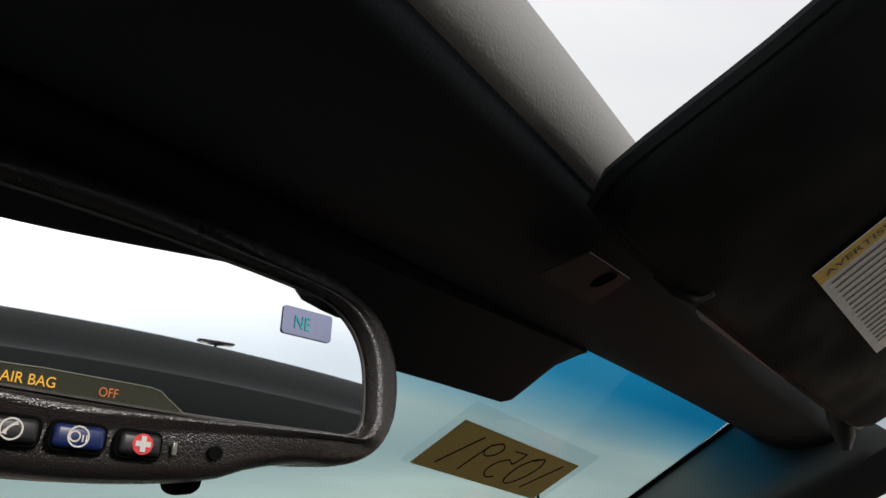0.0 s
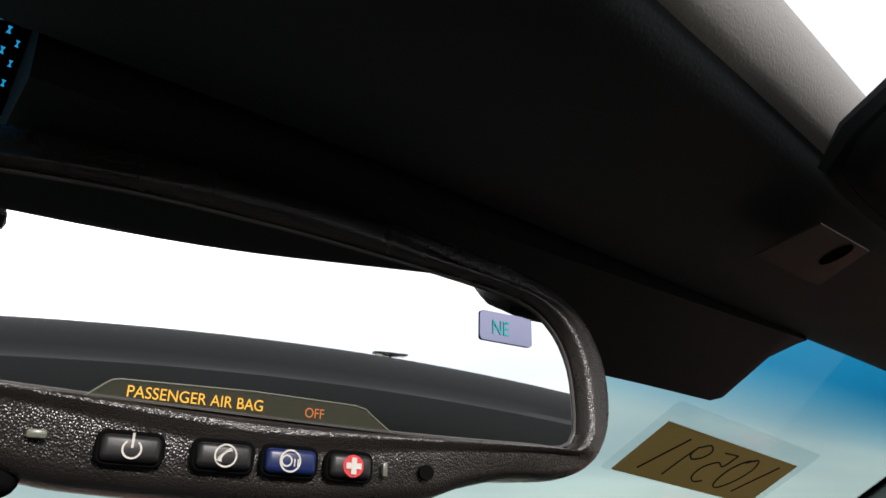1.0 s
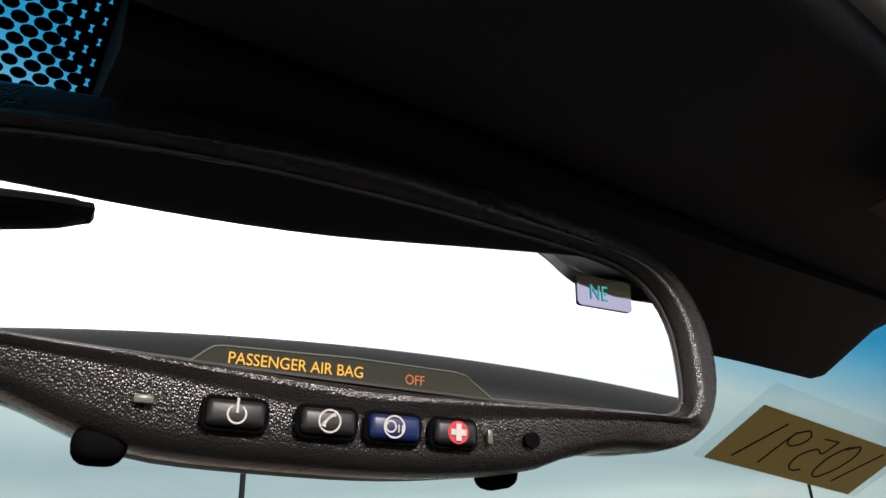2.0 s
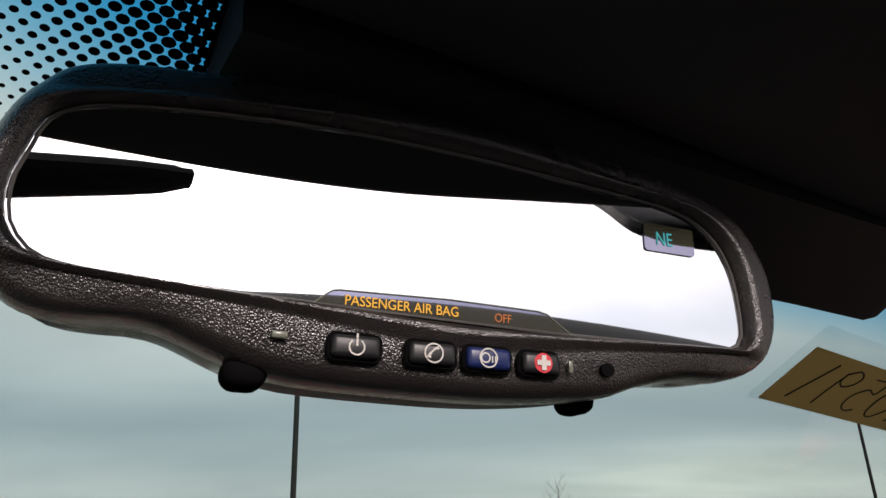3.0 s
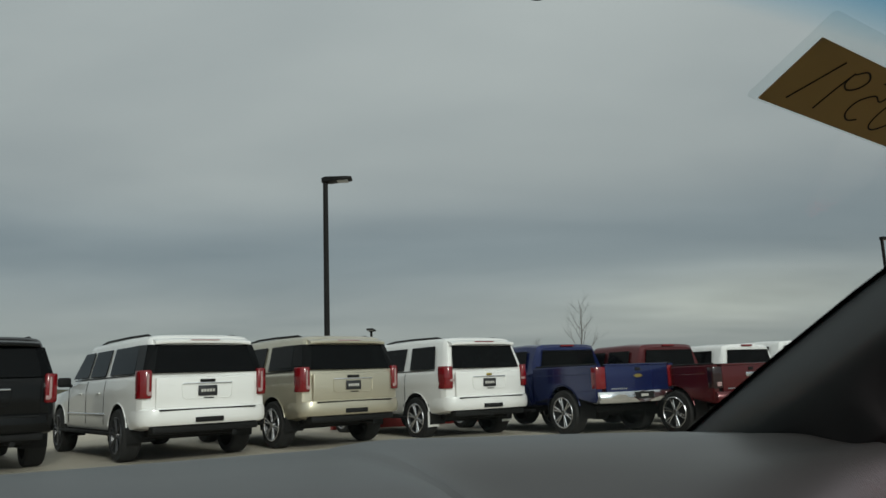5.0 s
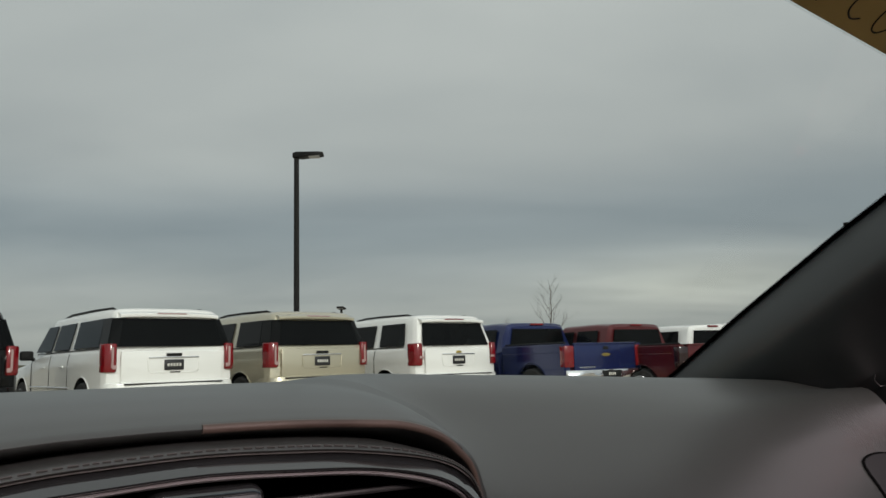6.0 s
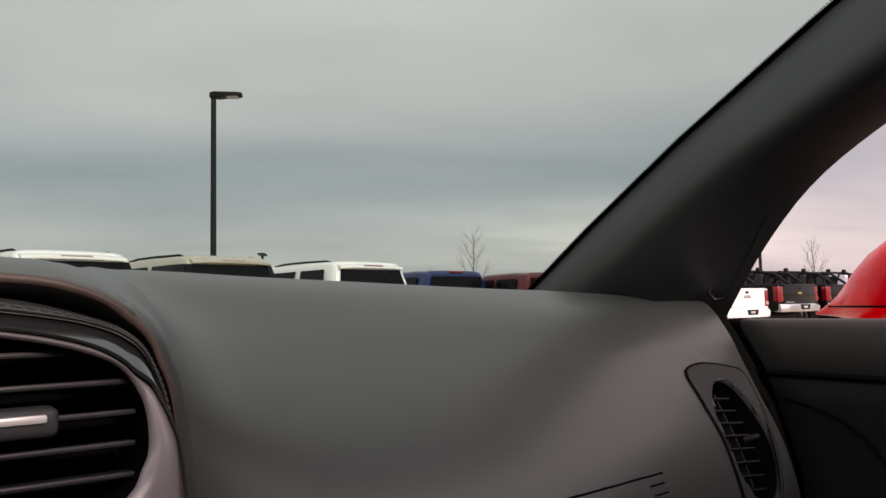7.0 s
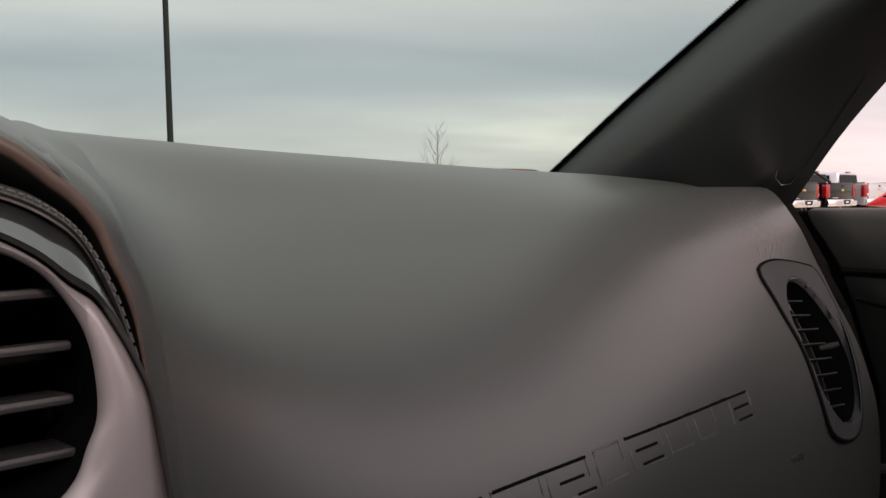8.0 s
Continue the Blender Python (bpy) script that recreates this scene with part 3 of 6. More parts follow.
def dash_section(x):
    """Points y, z from the glass over the crest and down the face."""
    c = crest(x)
    e = ease(0.45, 0.745, x)
    side = [(0.665, 0.868), (0.60, c - 0.012), (0.55, c - 0.003), (0.51, c - 0.001 - 0.003 * e), (0.455, c - 0.0045 + 0.004 * e), (0.405, c - 0.017 + 0.007 * e), (0.365, 0.860 + 0.011 * e), (0.338, 0.834 + 0.007 * e), (0.322, 0.808 + 0.003 * e), (0.303, 0.775), (0.288, 0.748), (0.277, 0.72), (0.269, 0.69), (0.266, 0.65), (0.268, 0.60), (0.28, 0.54)]
    slope = [(0.665, 0.868), (0.60, c - 0.012), (0.55, c - 0.003), (0.51, c - 0.001), (0.455, c - 0.0045), (0.412, c - 0.016), (0.374, 0.861), (0.346, 0.838), (0.321, 0.813), (0.297, 0.784), (0.277, 0.756), (0.261, 0.727), (0.250, 0.696), (0.245, 0.655), (0.245, 0.60), (0.258, 0.54)]
    g = 1 - ease(0.38, 0.68, x)
    side = [(p[0] + (q[0] - p[0]) * g, p[1] + (q[1] - p[1]) * g) for p, q in zip(side, slope)]
    mid = [(0.665, 0.866), (0.60, 0.889), (0.55, 0.8965), (0.51, 0.900), (0.42, 0.9015), (0.34, 0.902), (0.275, 0.901), (0.238, 0.8980), (0.212, 0.8935), (0.201, 0.8875), (0.238, 0.876), (0.252, 0.84), (0.258, 0.79), (0.26, 0.70), (0.26, 0.62), (0.26, 0.54)]
    drop = interp(abs(x - 0.012), [(0.02, 0.0), (0.055, 0.0010), (0.075, 0.0026), (0.098, 0.0048), (0.112, 0.009), (0.119, 0.0130), (0.131, 0.022), (0.139, 0.036)])
    mid = [(y, z - drop * k) for (y, z), k in zip(mid, (0, 0, 0, 0, 0.1, 0.25, 0.5, 0.75, 0.9, 1, 1, 1, 1, 1, 1, 1))]
    flank = [(0.665, 0.866), (0.60, 0.888), (0.55, 0.896), (0.51, 0.9005), (0.44, 0.903), (0.37, 0.901), (0.31, 0.893), (0.272, 0.886), (0.250, 0.877), (0.238, 0.866), (0.232, 0.845), (0.229, 0.81), (0.228, 0.77), (0.228, 0.72), (0.228, 0.64), (0.228, 0.54)]
    a = abs(x - 0.012)
    wm = 1 - ease(0.126, 0.150, a)
    ws = 1 - math.exp(-max(0.0, a - 0.145) / 0.05)
    wf = 1 - wm - ws
    return [(p[0] * ws + q[0] * wm + r[0] * wf, p[1] * ws + q[1] * wm + r[1] * wf) for p, q, r in zip(side, mid, flank)]


def dash_dense(x, k=5):
    c = [Vector(p) for p in dash_section(x)]
    c = [2 * c[0] - c[1]] + c + [2 * c[-1] - c[-2]]
    out = []
    for i in range(1, len(c) - 2):
        p0, p1, p2, p3 = c[i - 1], c[i], c[i + 1], c[i + 2]
        for q in range(k):
            t = q / k
            out.append(0.5 * (2 * p1 + (p2 - p0) * t + (2 * p0 - 5 * p1 + 4 * p2 - p3) * t * t + (3 * p1 - p0 - 3 * p2 + p3) * t ** 3))
    out.append(c[-2])
    return out


dashboard = thing("dashboard", "dark grey vinyl dashboard under the windshield", "dashboard")
VENT_C = Vector((0.706, 0.290, 0.753))
VENT_V = Vector((0.09, 0.42, 0.90)).normalized()
VENT_U = (Vector((1, 0, 0)) - VENT_V * VENT_V.x).normalized()
VENT_W = VENT_U.cross(VENT_V).normalized()           # out of the face, towards the cabin
VENT_M = Matrix((VENT_U, VENT_V, VENT_W)).transposed().to_4x4()
VENT_M.translation = VENT_C
VENT_I = VENT_M.inverted()
bm = bmesh.new()
xs = [-DASH_X + 2 * DASH_X * i / 220 for i in range(221)]
rows = [[bm.verts.new((x, p.x, p.y)) for p in dash_dense(x)] for x in xs]
for a, b in zip(rows, rows[1:]):
    for i in range(len(a) - 1):
        mid = (a[i].co + b[i + 1].co) / 2
        q = VENT_I @ mid
        qx, qy = q.x - 0.0005, q.y + 0.009
        qx, qy = qx * math.cos(radians(5)) + qy * math.sin(radians(5)), qy * math.cos(radians(5)) - qx * math.sin(radians(5))
        if (qx / 0.0360) ** 2 + (qy / 0.0605) ** 2 < 1 and abs(q.z) < 0.05:
            continue
        bm.faces.new((a[i], a[i + 1], b[i + 1], b[i]))
for end in (rows[0],):                                # rounded end cap turns inward
    s = 1 if end is rows[-1] else -1
    a = end
    for k in range(1, 4):
        b = [bm.verts.new((v.co.x + s * 0.004 * math.sin(k * math.pi / 6), v.co.y + 0.012 * (1 - math.cos(k * math.pi / 6)) + 0.01 * (k == 3), v.co.z - 0.008 * (1 - math.cos(k * math.pi / 6)))) for v in end]
        for i in range(len(a) - 1):
            bm.faces.new((a[i], a[i + 1], b[i + 1], b[i]))
        a = b
part("pad", bm, M_PAD, dashboard, "soft grained dark grey pad", smooth=60)

# side air vent in its recessed bezel
ctrl = [(-0.046, 0.061), (-0.02, 0.066), (0.018, 0.063), (0.034, 0.056), (0.038, 0.02), (0.030, -0.04), (0.015, -0.074), (-0.008, -0.080), (-0.030, -0.070), (-0.036, -0.04), (-0.040, -0.005), (-0.047, 0.03), (-0.053, 0.052)]
outer = smooth_loop(ctrl, 64)
ov = [Vector(p) for p in ellipse(0.0325, 0.058, 64, 0.0005, -0.009, radians(5))]


def match(loop, ref):
    """Turns loop so that its points stand beside those of ref."""
    n = len(loop)
    area = lambda l: sum(a.x * b.y - a.y * b.x for a, b in zip(l, l[1:] + l[:1]))
    if area(loop) * area(ref) < 0:
        loop = list(reversed(loop))
    k = min(range(n), key=lambda s: sum((loop[(i + s) % n] - ref[i]).length for i in range(0, n, 4)))
    return [loop[(i + k) % n] for i in range(n)]


def dash_y(x, z):
    c = [p for p in dash_dense(x) if p.y < 0.86]
    for p, q in zip(c, c[1:]):
        if q.y <= z <= p.y:
            return p.x + (q.x - p.x) * (z - p.y) / (q.y - p.y)
    return c[-1].x


def vw(x, y):
    """How far the pad's face stands off the vent's own plane at x, y."""
    p = VENT_M @ Vector((x, y, 0))
    return -(dash_y(min(p.x, 0.745), p.z) - p.y) * 0.91


ov = match(ov, outer)
HX = 0.0005
bm = bmesh.new()
rim = lambda pts, dz: [(p.x, p.y, vw(p.x, p.y) + dz) for p in pts]
grow = lambda f: [Vector((q.x + (q.x - HX) * f, q.y + (q.y + 0.009) * f * 0.50)) for q in ov]
scale2 = lambda f: [Vector((p.x * f, p.y * (1 - (1 - f) * 0.55))) for p in outer]
bow = lambda pts, dz: [(p.x, p.y, vw(-0.007, p.y) + dz) for p in pts]
rings = [rim(scale2(1.03), -0.010), rim(scale2(1.0), 0.0012), rim(scale2(0.97), 0.0024), rim(scale2(0.94), 0.0018), bow(grow(0.16), 0.0012), bow(grow(0.10), 0.0006), bow(grow(0.05), -0.001), bow(grow(0.01), -0.004)]
loft(bm, rings)
side_vent = part("side_vent", bm, M_BEZEL, dashboard, "oval air vent in a moulded bezel", smooth=50, m=VENT_M)
# inner wall blackened, so the recess's shade is in its colour
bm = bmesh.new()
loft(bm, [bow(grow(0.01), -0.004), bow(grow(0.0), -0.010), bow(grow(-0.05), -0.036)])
part("duct_wall", bm, M_GAP, side_vent, "duct wall blackened for its shade")
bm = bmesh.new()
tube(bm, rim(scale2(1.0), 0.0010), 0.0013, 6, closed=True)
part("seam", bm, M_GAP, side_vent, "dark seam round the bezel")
# black plate painted as the shade deep in the duct
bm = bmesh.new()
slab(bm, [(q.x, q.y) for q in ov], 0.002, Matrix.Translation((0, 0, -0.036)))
part("cavity_shade", bm, M_GAP, side_vent, "black plate for the shade behind the slats")
for k in range(8):
    yy = -0.053 + 0.0122 * k
    half = 0.029 * math.sqrt(max(0.0, 1 - ((yy + 0.009) / 0.059) ** 2))
    bm = bmesh.new()
    box(bm, (HX - 0.30 * half - 0.087 * (yy + 0.006), yy, vw(HX, yy) - 0.010), (half * 1.36, 0.0013, 0.010), 0.0005, 1)
    part("slat", bm, M_SLAT, side_vent, smooth=0)
for k in range(2):
    bm = bmesh.new()
    pts = []
    for q in range(9):
        yy = -0.050 + 0.088 * q / 8
        xx = HX - 0.017 + 0.013 * k - 0.087 * (yy + 0.006)
        w = vw(HX, yy)
        pts.append([(xx - 0.0006, yy, w - 0.011), (xx + 0.0006, yy, w - 0.011), (xx + 0.0006, yy, w - 0.022), (xx - 0.0006, yy, w - 0.022)])
    loft(bm, pts, caps=True)
    part("vane", bm, M_SLAT, side_vent, smooth=0)
bm = bmesh.new()
kw = vw(HX, -0.008)
tube(bm, [(HX + 0.002, -0.008, kw - 0.008), (HX + 0.007, -0.008, kw - 0.001), (HX + 0.0105, -0.008, kw + 0.004)], [0.0022, 0.0026, 0.0019], 10)
part("knob", bm, M_CLIP, side_vent, "small grey vent knob")

MARK_TOP = [(0.286, 0.7294), (0.325, 0.7318), (0.39, 0.7330), (0.425, 0.7344), (0.567, 0.7346)]


# moulded maker's mark on the face, as plain bars that follow the pad
# the bars' black paints the shade of the mark's moulded grooves
def em_bar(x0, x1, v, r, name="groove_shade_bar"):
    """A bar from x0 to x1 at height v (0 foot, 1 top) of the mark's line."""
    bm = bmesh.new()
    pts = []
    for k in range(7):
        x = x0 + (x1 - x0) * k / 6
        top = interp(x, MARK_TOP)
        h = 0.0150
        z = top - h * (1 - v)
        pts.append((x, dash_y(x, z) + 0.0001, z))
    tube(bm, pts, r, 6)
    return part(name, bm, M_GAP, dashboard)


tagged(em_bar(0.287, 0.3175, 1.0, 0.0010), "moulded maker's mark as plain bars, black for groove shade")
em_bar(0.3245, 0.3905, 1.0, 0.0010)
em_bar(0.425, 0.567, 1.0, 0.0010)
for x0, x1 in ((0.291, 0.318), (0.327, 0.351), (0.378, 0.392), (0.434, 0.454), (0.547, 0.566)):
    em_bar(x0, x1, 0.04, 0.0009)
for x0, x1 in ((0.368, 0.386), (0.431, 0.452), (0.545, 0.565)):
    em_bar(x0, x1, 0.52, 0.0008)
# low raised frames of equal slant, one to a letter's room
for x0, x1 in ((0.284, 0.317), (0.323, 0.355), (0.360, 0.390), (0.397, 0.419), (0.426, 0.457), (0.463, 0.487), (0.496, 0.519), (0.541, 0.569)):
    bm = bmesh.new()
    pts = []
    for u, v in ((0, 0), (0.5, 0), (1, 0), (1, 0.5), (1, 1), (0.5, 1), (0, 1), (0, 0.5)):
        x = x0 + (x1 - x0) * u
        top = interp(x, MARK_TOP) + 0.0004
        z = top - 0.0158 * (1 - v)
        pts.append((x, dash_y(x, z) + 0.0004, z))
    tube(bm, pts, 0.0009, 6, closed=True)
    part("raised_frame", bm, M_PAD, dashboard, smooth=60)
# small moulded mark under the vent, too small to read
bm = bmesh.new()
for k in range(5):
    box(bm, (0.607 + 0.004 * k, 0.2655, 0.681), (0.0028, 0.0016, 0.005), 0.0003, 1)
part("moulded_mark", bm, M_SLAT, dashboard, "small moulded bars")

# ---- centre stack with twin vents ----
stack = thing("centre_stack", "gunmetal and gloss black centre stack with twin air vents", "console")
SX = 0.012
yf = 0.190


def half_line(ctrl, k=4):
    """A smooth line x, z through control points, from the centre line over the shoulder down the right side."""
    c = [Vector(p) for p in ctrl]
    c = [Vector((2 * c[0].x - c[1].x, c[1].y))] + c + [2 * c[-1] - c[-2]]
    out = []
    for i in range(1, len(c) - 2):
        p0, p1, p2, p3 = c[i - 1], c[i], c[i + 1], c[i + 2]
        for q in range(k):
            t = q / k
            out.append(0.5 * (2 * p1 + (p2 - p0) * t + (2 * p0 - 5 * p1 + 4 * p2 - p3) * t * t + (3 * p1 - p0 - 3 * p2 + p3) * t ** 3))
    return out + [c[-2]]


def both(ctrl):
    o = [(p.x, p.y) for p in half_line(ctrl)]
    return [(2 * SX - x, z) for x, z in reversed(o[1:])] + o


oA = both([(SX, 0.8832), (0.050, 0.8822), (0.0724, 0.8807), (0.0953, 0.8779), (0.1124, 0.8737), (0.1250, 0.8697), (0.1318, 0.8670), (0.1380, 0.8625), (0.1425, 0.8570), (0.1480, 0.8460), (0.1515, 0.8330), (0.1555, 0.8155), (0.1580, 0.7960), (0.166, 0.740), (0.180, 0.60)])
oB = both([(SX, 0.8786), (0.0514, 0.8772), (0.0740, 0.8756), (0.0985, 0.8723), (0.1150, 0.8693), (0.1265, 0.8658), (0.1335, 0.8622), (0.1390, 0.8575), (0.1430, 0.8508), (0.1470, 0.8405), (0.1505, 0.8285), (0.1545, 0.8130), (0.1570, 0.7950), (0.165, 0.740), (0.179, 0.60)])
oD = both([(SX, 0.8713), (0.0512, 0.8695), (0.0788, 0.8677), (0.1019, 0.8640), (0.1192, 0.8590), (0.1297, 0.8530), (0.1360, 0.8470), (0.1416, 0.8425), (0.1464, 0.8345), (0.1500, 0.8268), (0.1527, 0.8195), (0.1542, 0.8100), (0.1562, 0.7950), (0.164, 0.740), (0.178, 0.60)])
oE = both([(SX, 0.8690), (0.0513, 0.8674), (0.0788, 0.8653), (0.1019, 0.8612), (0.1192, 0.8560), (0.1296, 0.8505), (0.1360, 0.8420), (0.1395, 0.8340), (0.1410, 0.8240), (0.1408, 0.8160), (0.1385, 0.8100), (0.134, 0.8010), (0.12, 0.793), (0.08, 0.788), (0.03, 0.786)])
lerp2 = lambda a, b, t: [(p[0] + (q[0] - p[0]) * t, p[1] + (q[1] - p[1]) * t) for p, q in zip(a, b)]
oC = lerp2(oB, oD, 0.07)
at = lambda o, y, dz=0.0: [(x, y, z + dz) for x, z in o]
bm = bmesh.new()
loft(bm, [at(oA, 0.27, 0.001), at(oA, yf + 0.014), at(lerp2(oA, oB, 0.2), yf + 0.0088), at(lerp2(oA, oB, 0.5), yf + 0.0058), at(lerp2(oA, oB, 0.8), yf + 0.0046), at(oB, yf + 0.0062), at(oB, yf + 0.016)], closed=False)
part("stitched_roll", bm, M_PAD, stack, "stitched dark roll round the stack", smooth=60)
bm = bmesh.new()
per = lerp2(oA, oB, 0.5)
for (xa, za), (xb, zb) in zip(per, per[1:]):
    ln = math.hypot(xb - xa, zb - za)
    cnt = max(1, round(ln / 0.0042))
    for q in range(cnt):
        t0, t1 = (q + 0.12) / cnt, (q + 0.82) / cnt
        tube(bm, [(xa + (xb - xa) * t0, yf + 0.0056, za + (zb - za) * t0), (xa + (xb - xa) * t1, yf + 0.0054, za + (zb - za) * t1)], 0.00042, 5)
part("stitching", bm, M_PAD_STITCH, stack, "grey stitching along the roll")
bm = bmesh.new()
loft(bm, [at(oB, yf + 0.012), at(lerp2(oB, oC, 0.1), yf + 0.0055), at(lerp2(oB, oC, 0.9), yf + 0.0050), at(oC, yf + 0.009)], closed=False)
part("bright_edge", bm, M_GREYMETAL, stack, "thin bright metal edge", smooth=50)
bm = bmesh.new()
loft(bm, [at(oC, yf + 0.012), at(lerp2(oC, oD, 0.05), yf + 0.0068), at(lerp2(oC, oD, 0.45), yf + 0.0015), at(lerp2(oC, oD, 0.80), yf - 0.0028), at(lerp2(oC, oD, 0.95), yf - 0.0022), at(oD, yf + 0.004)], closed=False)
part("gloss_strip", bm, M_PIANO, stack, "gloss black strip", smooth=50)
bm = bmesh.new()
loft(bm, [at(oD, yf + 0.010), at(oD, yf + 0.002), at(lerp2(oD, oE, 0.12), yf - 0.001), at(lerp2(oD, oE, 0.5), yf - 0.003), at(lerp2(oD, oE, 0.88), yf - 0.002), at(oE, yf + 0.001)], closed=False)
part("surround", bm, M_GUNMETAL, stack, "satin gunmetal surround", smooth=70)
# inner edge of the openings, black for the shade inside
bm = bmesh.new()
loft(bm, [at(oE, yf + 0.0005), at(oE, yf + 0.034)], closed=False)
part("duct_wall", bm, M_GAP, stack, "duct wall blackened for its shade", smooth=70)
# black strip painted as the shade in the gap below the hood
bm = bmesh.new()
loft(bm, [at(oA, 0.268, 0.012), at(oA, 0.27, 0.0), at(oA, 0.272, -0.03)], closed=False)
part("gap_shadow", bm, M_GAP, stack, "black strip for the shade under the dash hood")
# turned edge of the dash hood that sweeps over the stack and down beside it
path = half_line([(SX, 0.8890), (0.053, 0.8885), (0.087, 0.8866), (0.107, 0.8843), (0.125, 0.8783), (0.137, 0.8695), (0.1425, 0.8645), (0.147, 0.8580), (0.150, 0.8500), (0.1535, 0.8420), (0.1565, 0.8300), (0.1600, 0.8050), (0.164, 0.770)])
deep = lambda x: interp(x, [(0.0, 0.2005), (0.13, 0.2005), (0.1425, 0.2030), (0.150, 0.2055), (0.1565, 0.2085), (0.164, 0.212)])
edge = []
for i, p in enumerate(path):
    tan = (path[min(i + 1, len(path) - 1)] - path[max(i - 1, 0)]).normalized()
    nrm = Vector((-tan.y, tan.x))
    lift = interp(p.x, [(0.0, 0.12), (0.10, 0.15), (0.135, 0.8), (0.15, 1.0)])
    back = lambda d, y: (p.x + nrm.x * d * lift, deep(p.x) + y, p.y + nrm.y * d * lift)
    edge.append([back(-0.001, 0.012), back(0.0, 0.0), back(0.0055, 0.004), back(0.0105, 0.016), back(0.014, 0.030), back(0.016, 0.046)])
bm = bmesh.new()
loft(bm, edge, closed=False)
part("hood_edge", bm, M_PAD, dashboard, "rounded edge of the dash hood", smooth=70)
bm = bmesh.new()
tube(bm, [e[1] for e in edge], [interp(p.y, [(0.80, 0.0004), (0.835, 0.0006), (0.855, 0.0014), (0.870, 0.0021)]) for p in path], 8)
part("hood_piping", bm, M_PIPING, dashboard, "brown worn piping on the hood edge", smooth=60)
# lower face with the vent openings above it
bm = bmesh.new()
box(bm, (SX, yf + 0.05, 0.685), (0.26, 0.05, 0.17), 0.006)
part("lower_face", bm, M_PIANO, stack, "gloss black lower face")
# black sheet that stands for the shade behind both vents
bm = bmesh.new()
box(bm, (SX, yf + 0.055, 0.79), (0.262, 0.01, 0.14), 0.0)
part("duct_shade", bm, M_GAP, stack, "black plate for the shade behind the slats")
# black back and side plates carry the shade within each vent
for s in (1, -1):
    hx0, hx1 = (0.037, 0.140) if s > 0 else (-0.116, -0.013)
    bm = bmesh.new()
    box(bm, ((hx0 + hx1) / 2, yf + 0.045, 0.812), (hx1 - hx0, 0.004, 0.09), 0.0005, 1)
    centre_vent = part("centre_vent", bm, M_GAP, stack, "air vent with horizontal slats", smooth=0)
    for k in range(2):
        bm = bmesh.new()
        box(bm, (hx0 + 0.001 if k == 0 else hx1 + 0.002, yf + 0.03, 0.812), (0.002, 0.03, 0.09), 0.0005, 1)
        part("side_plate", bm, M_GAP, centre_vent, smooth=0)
    for k in range(5):
        z = 0.8555 - 0.0124 * k
        w = (hx1 - hx0) - (0.016 if k == 0 else 0.004)
        bm = bmesh.new()
        mid = (hx0 + hx1) / 2 - s * (0.006 if k == 0 else 0.0)
        box(bm, (mid, yf + 0.018, z), (w, 0.022, 0.0026), 0.0011, 2, None)
        bmesh.ops.rotate(bm, cent=(mid, yf + 0.018, z), matrix=Matrix.Rotation(radians(-8), 3, "X"), verts=bm.verts)
        part("slat", bm, M_SLAT, centre_vent)
    bm = bmesh.new()
    box(bm, ((hx0 + hx1) / 2 + s * 0.0035, yf + 0.004, 0.8320), (0.032, 0.014, 0.0112), 0.003, 3)
    knob = part("vent_slider", bm, M_TRIM, centre_vent, "black slider on the slat")
    bm = bmesh.new()
    box(bm, ((hx0 + hx1) / 2 + s * 0.0052, yf - 0.0035, 0.8337), (0.0198, 0.002, 0.0032), 0.0009, 2)
    part("chrome_strip", bm, M_SATIN, centre_vent, "bright metal strip on the slider")
bm = bmesh.new()
box(bm, (SX, yf + 0.012, 0.822), (0.046, 0.036, 0.090), 0.006, 3)
part("centre_post", bm, M_PIANO, stack, "gloss black post between the vents")
bm = bmesh.new()
box(bm, (SX + 0.007, yf - 0.006, 0.836), (0.026, 0.006, 0.034), 0.004, 3)
hz_btn = part("hazard_button", bm, M_BUTTON, stack, "black hazard switch with a red triangle")
bm = bmesh.new()
slab(bm, [(-0.0058, -0.005), (0.0058, -0.005), (0.0, 0.0036)], 0.0006, Matrix.Translation((SX + 0.0085, yf - 0.0092, 0.8375)) @ Matrix.Rotation(radians(90), 4, "X"))
part("triangle", bm, M_HAZARD, hz_btn, "red warning triangle", smooth=0)

# ---- passenger door ----
door = thing("passenger_door", "dark grey vinyl door panel beside the dashboard", "door")


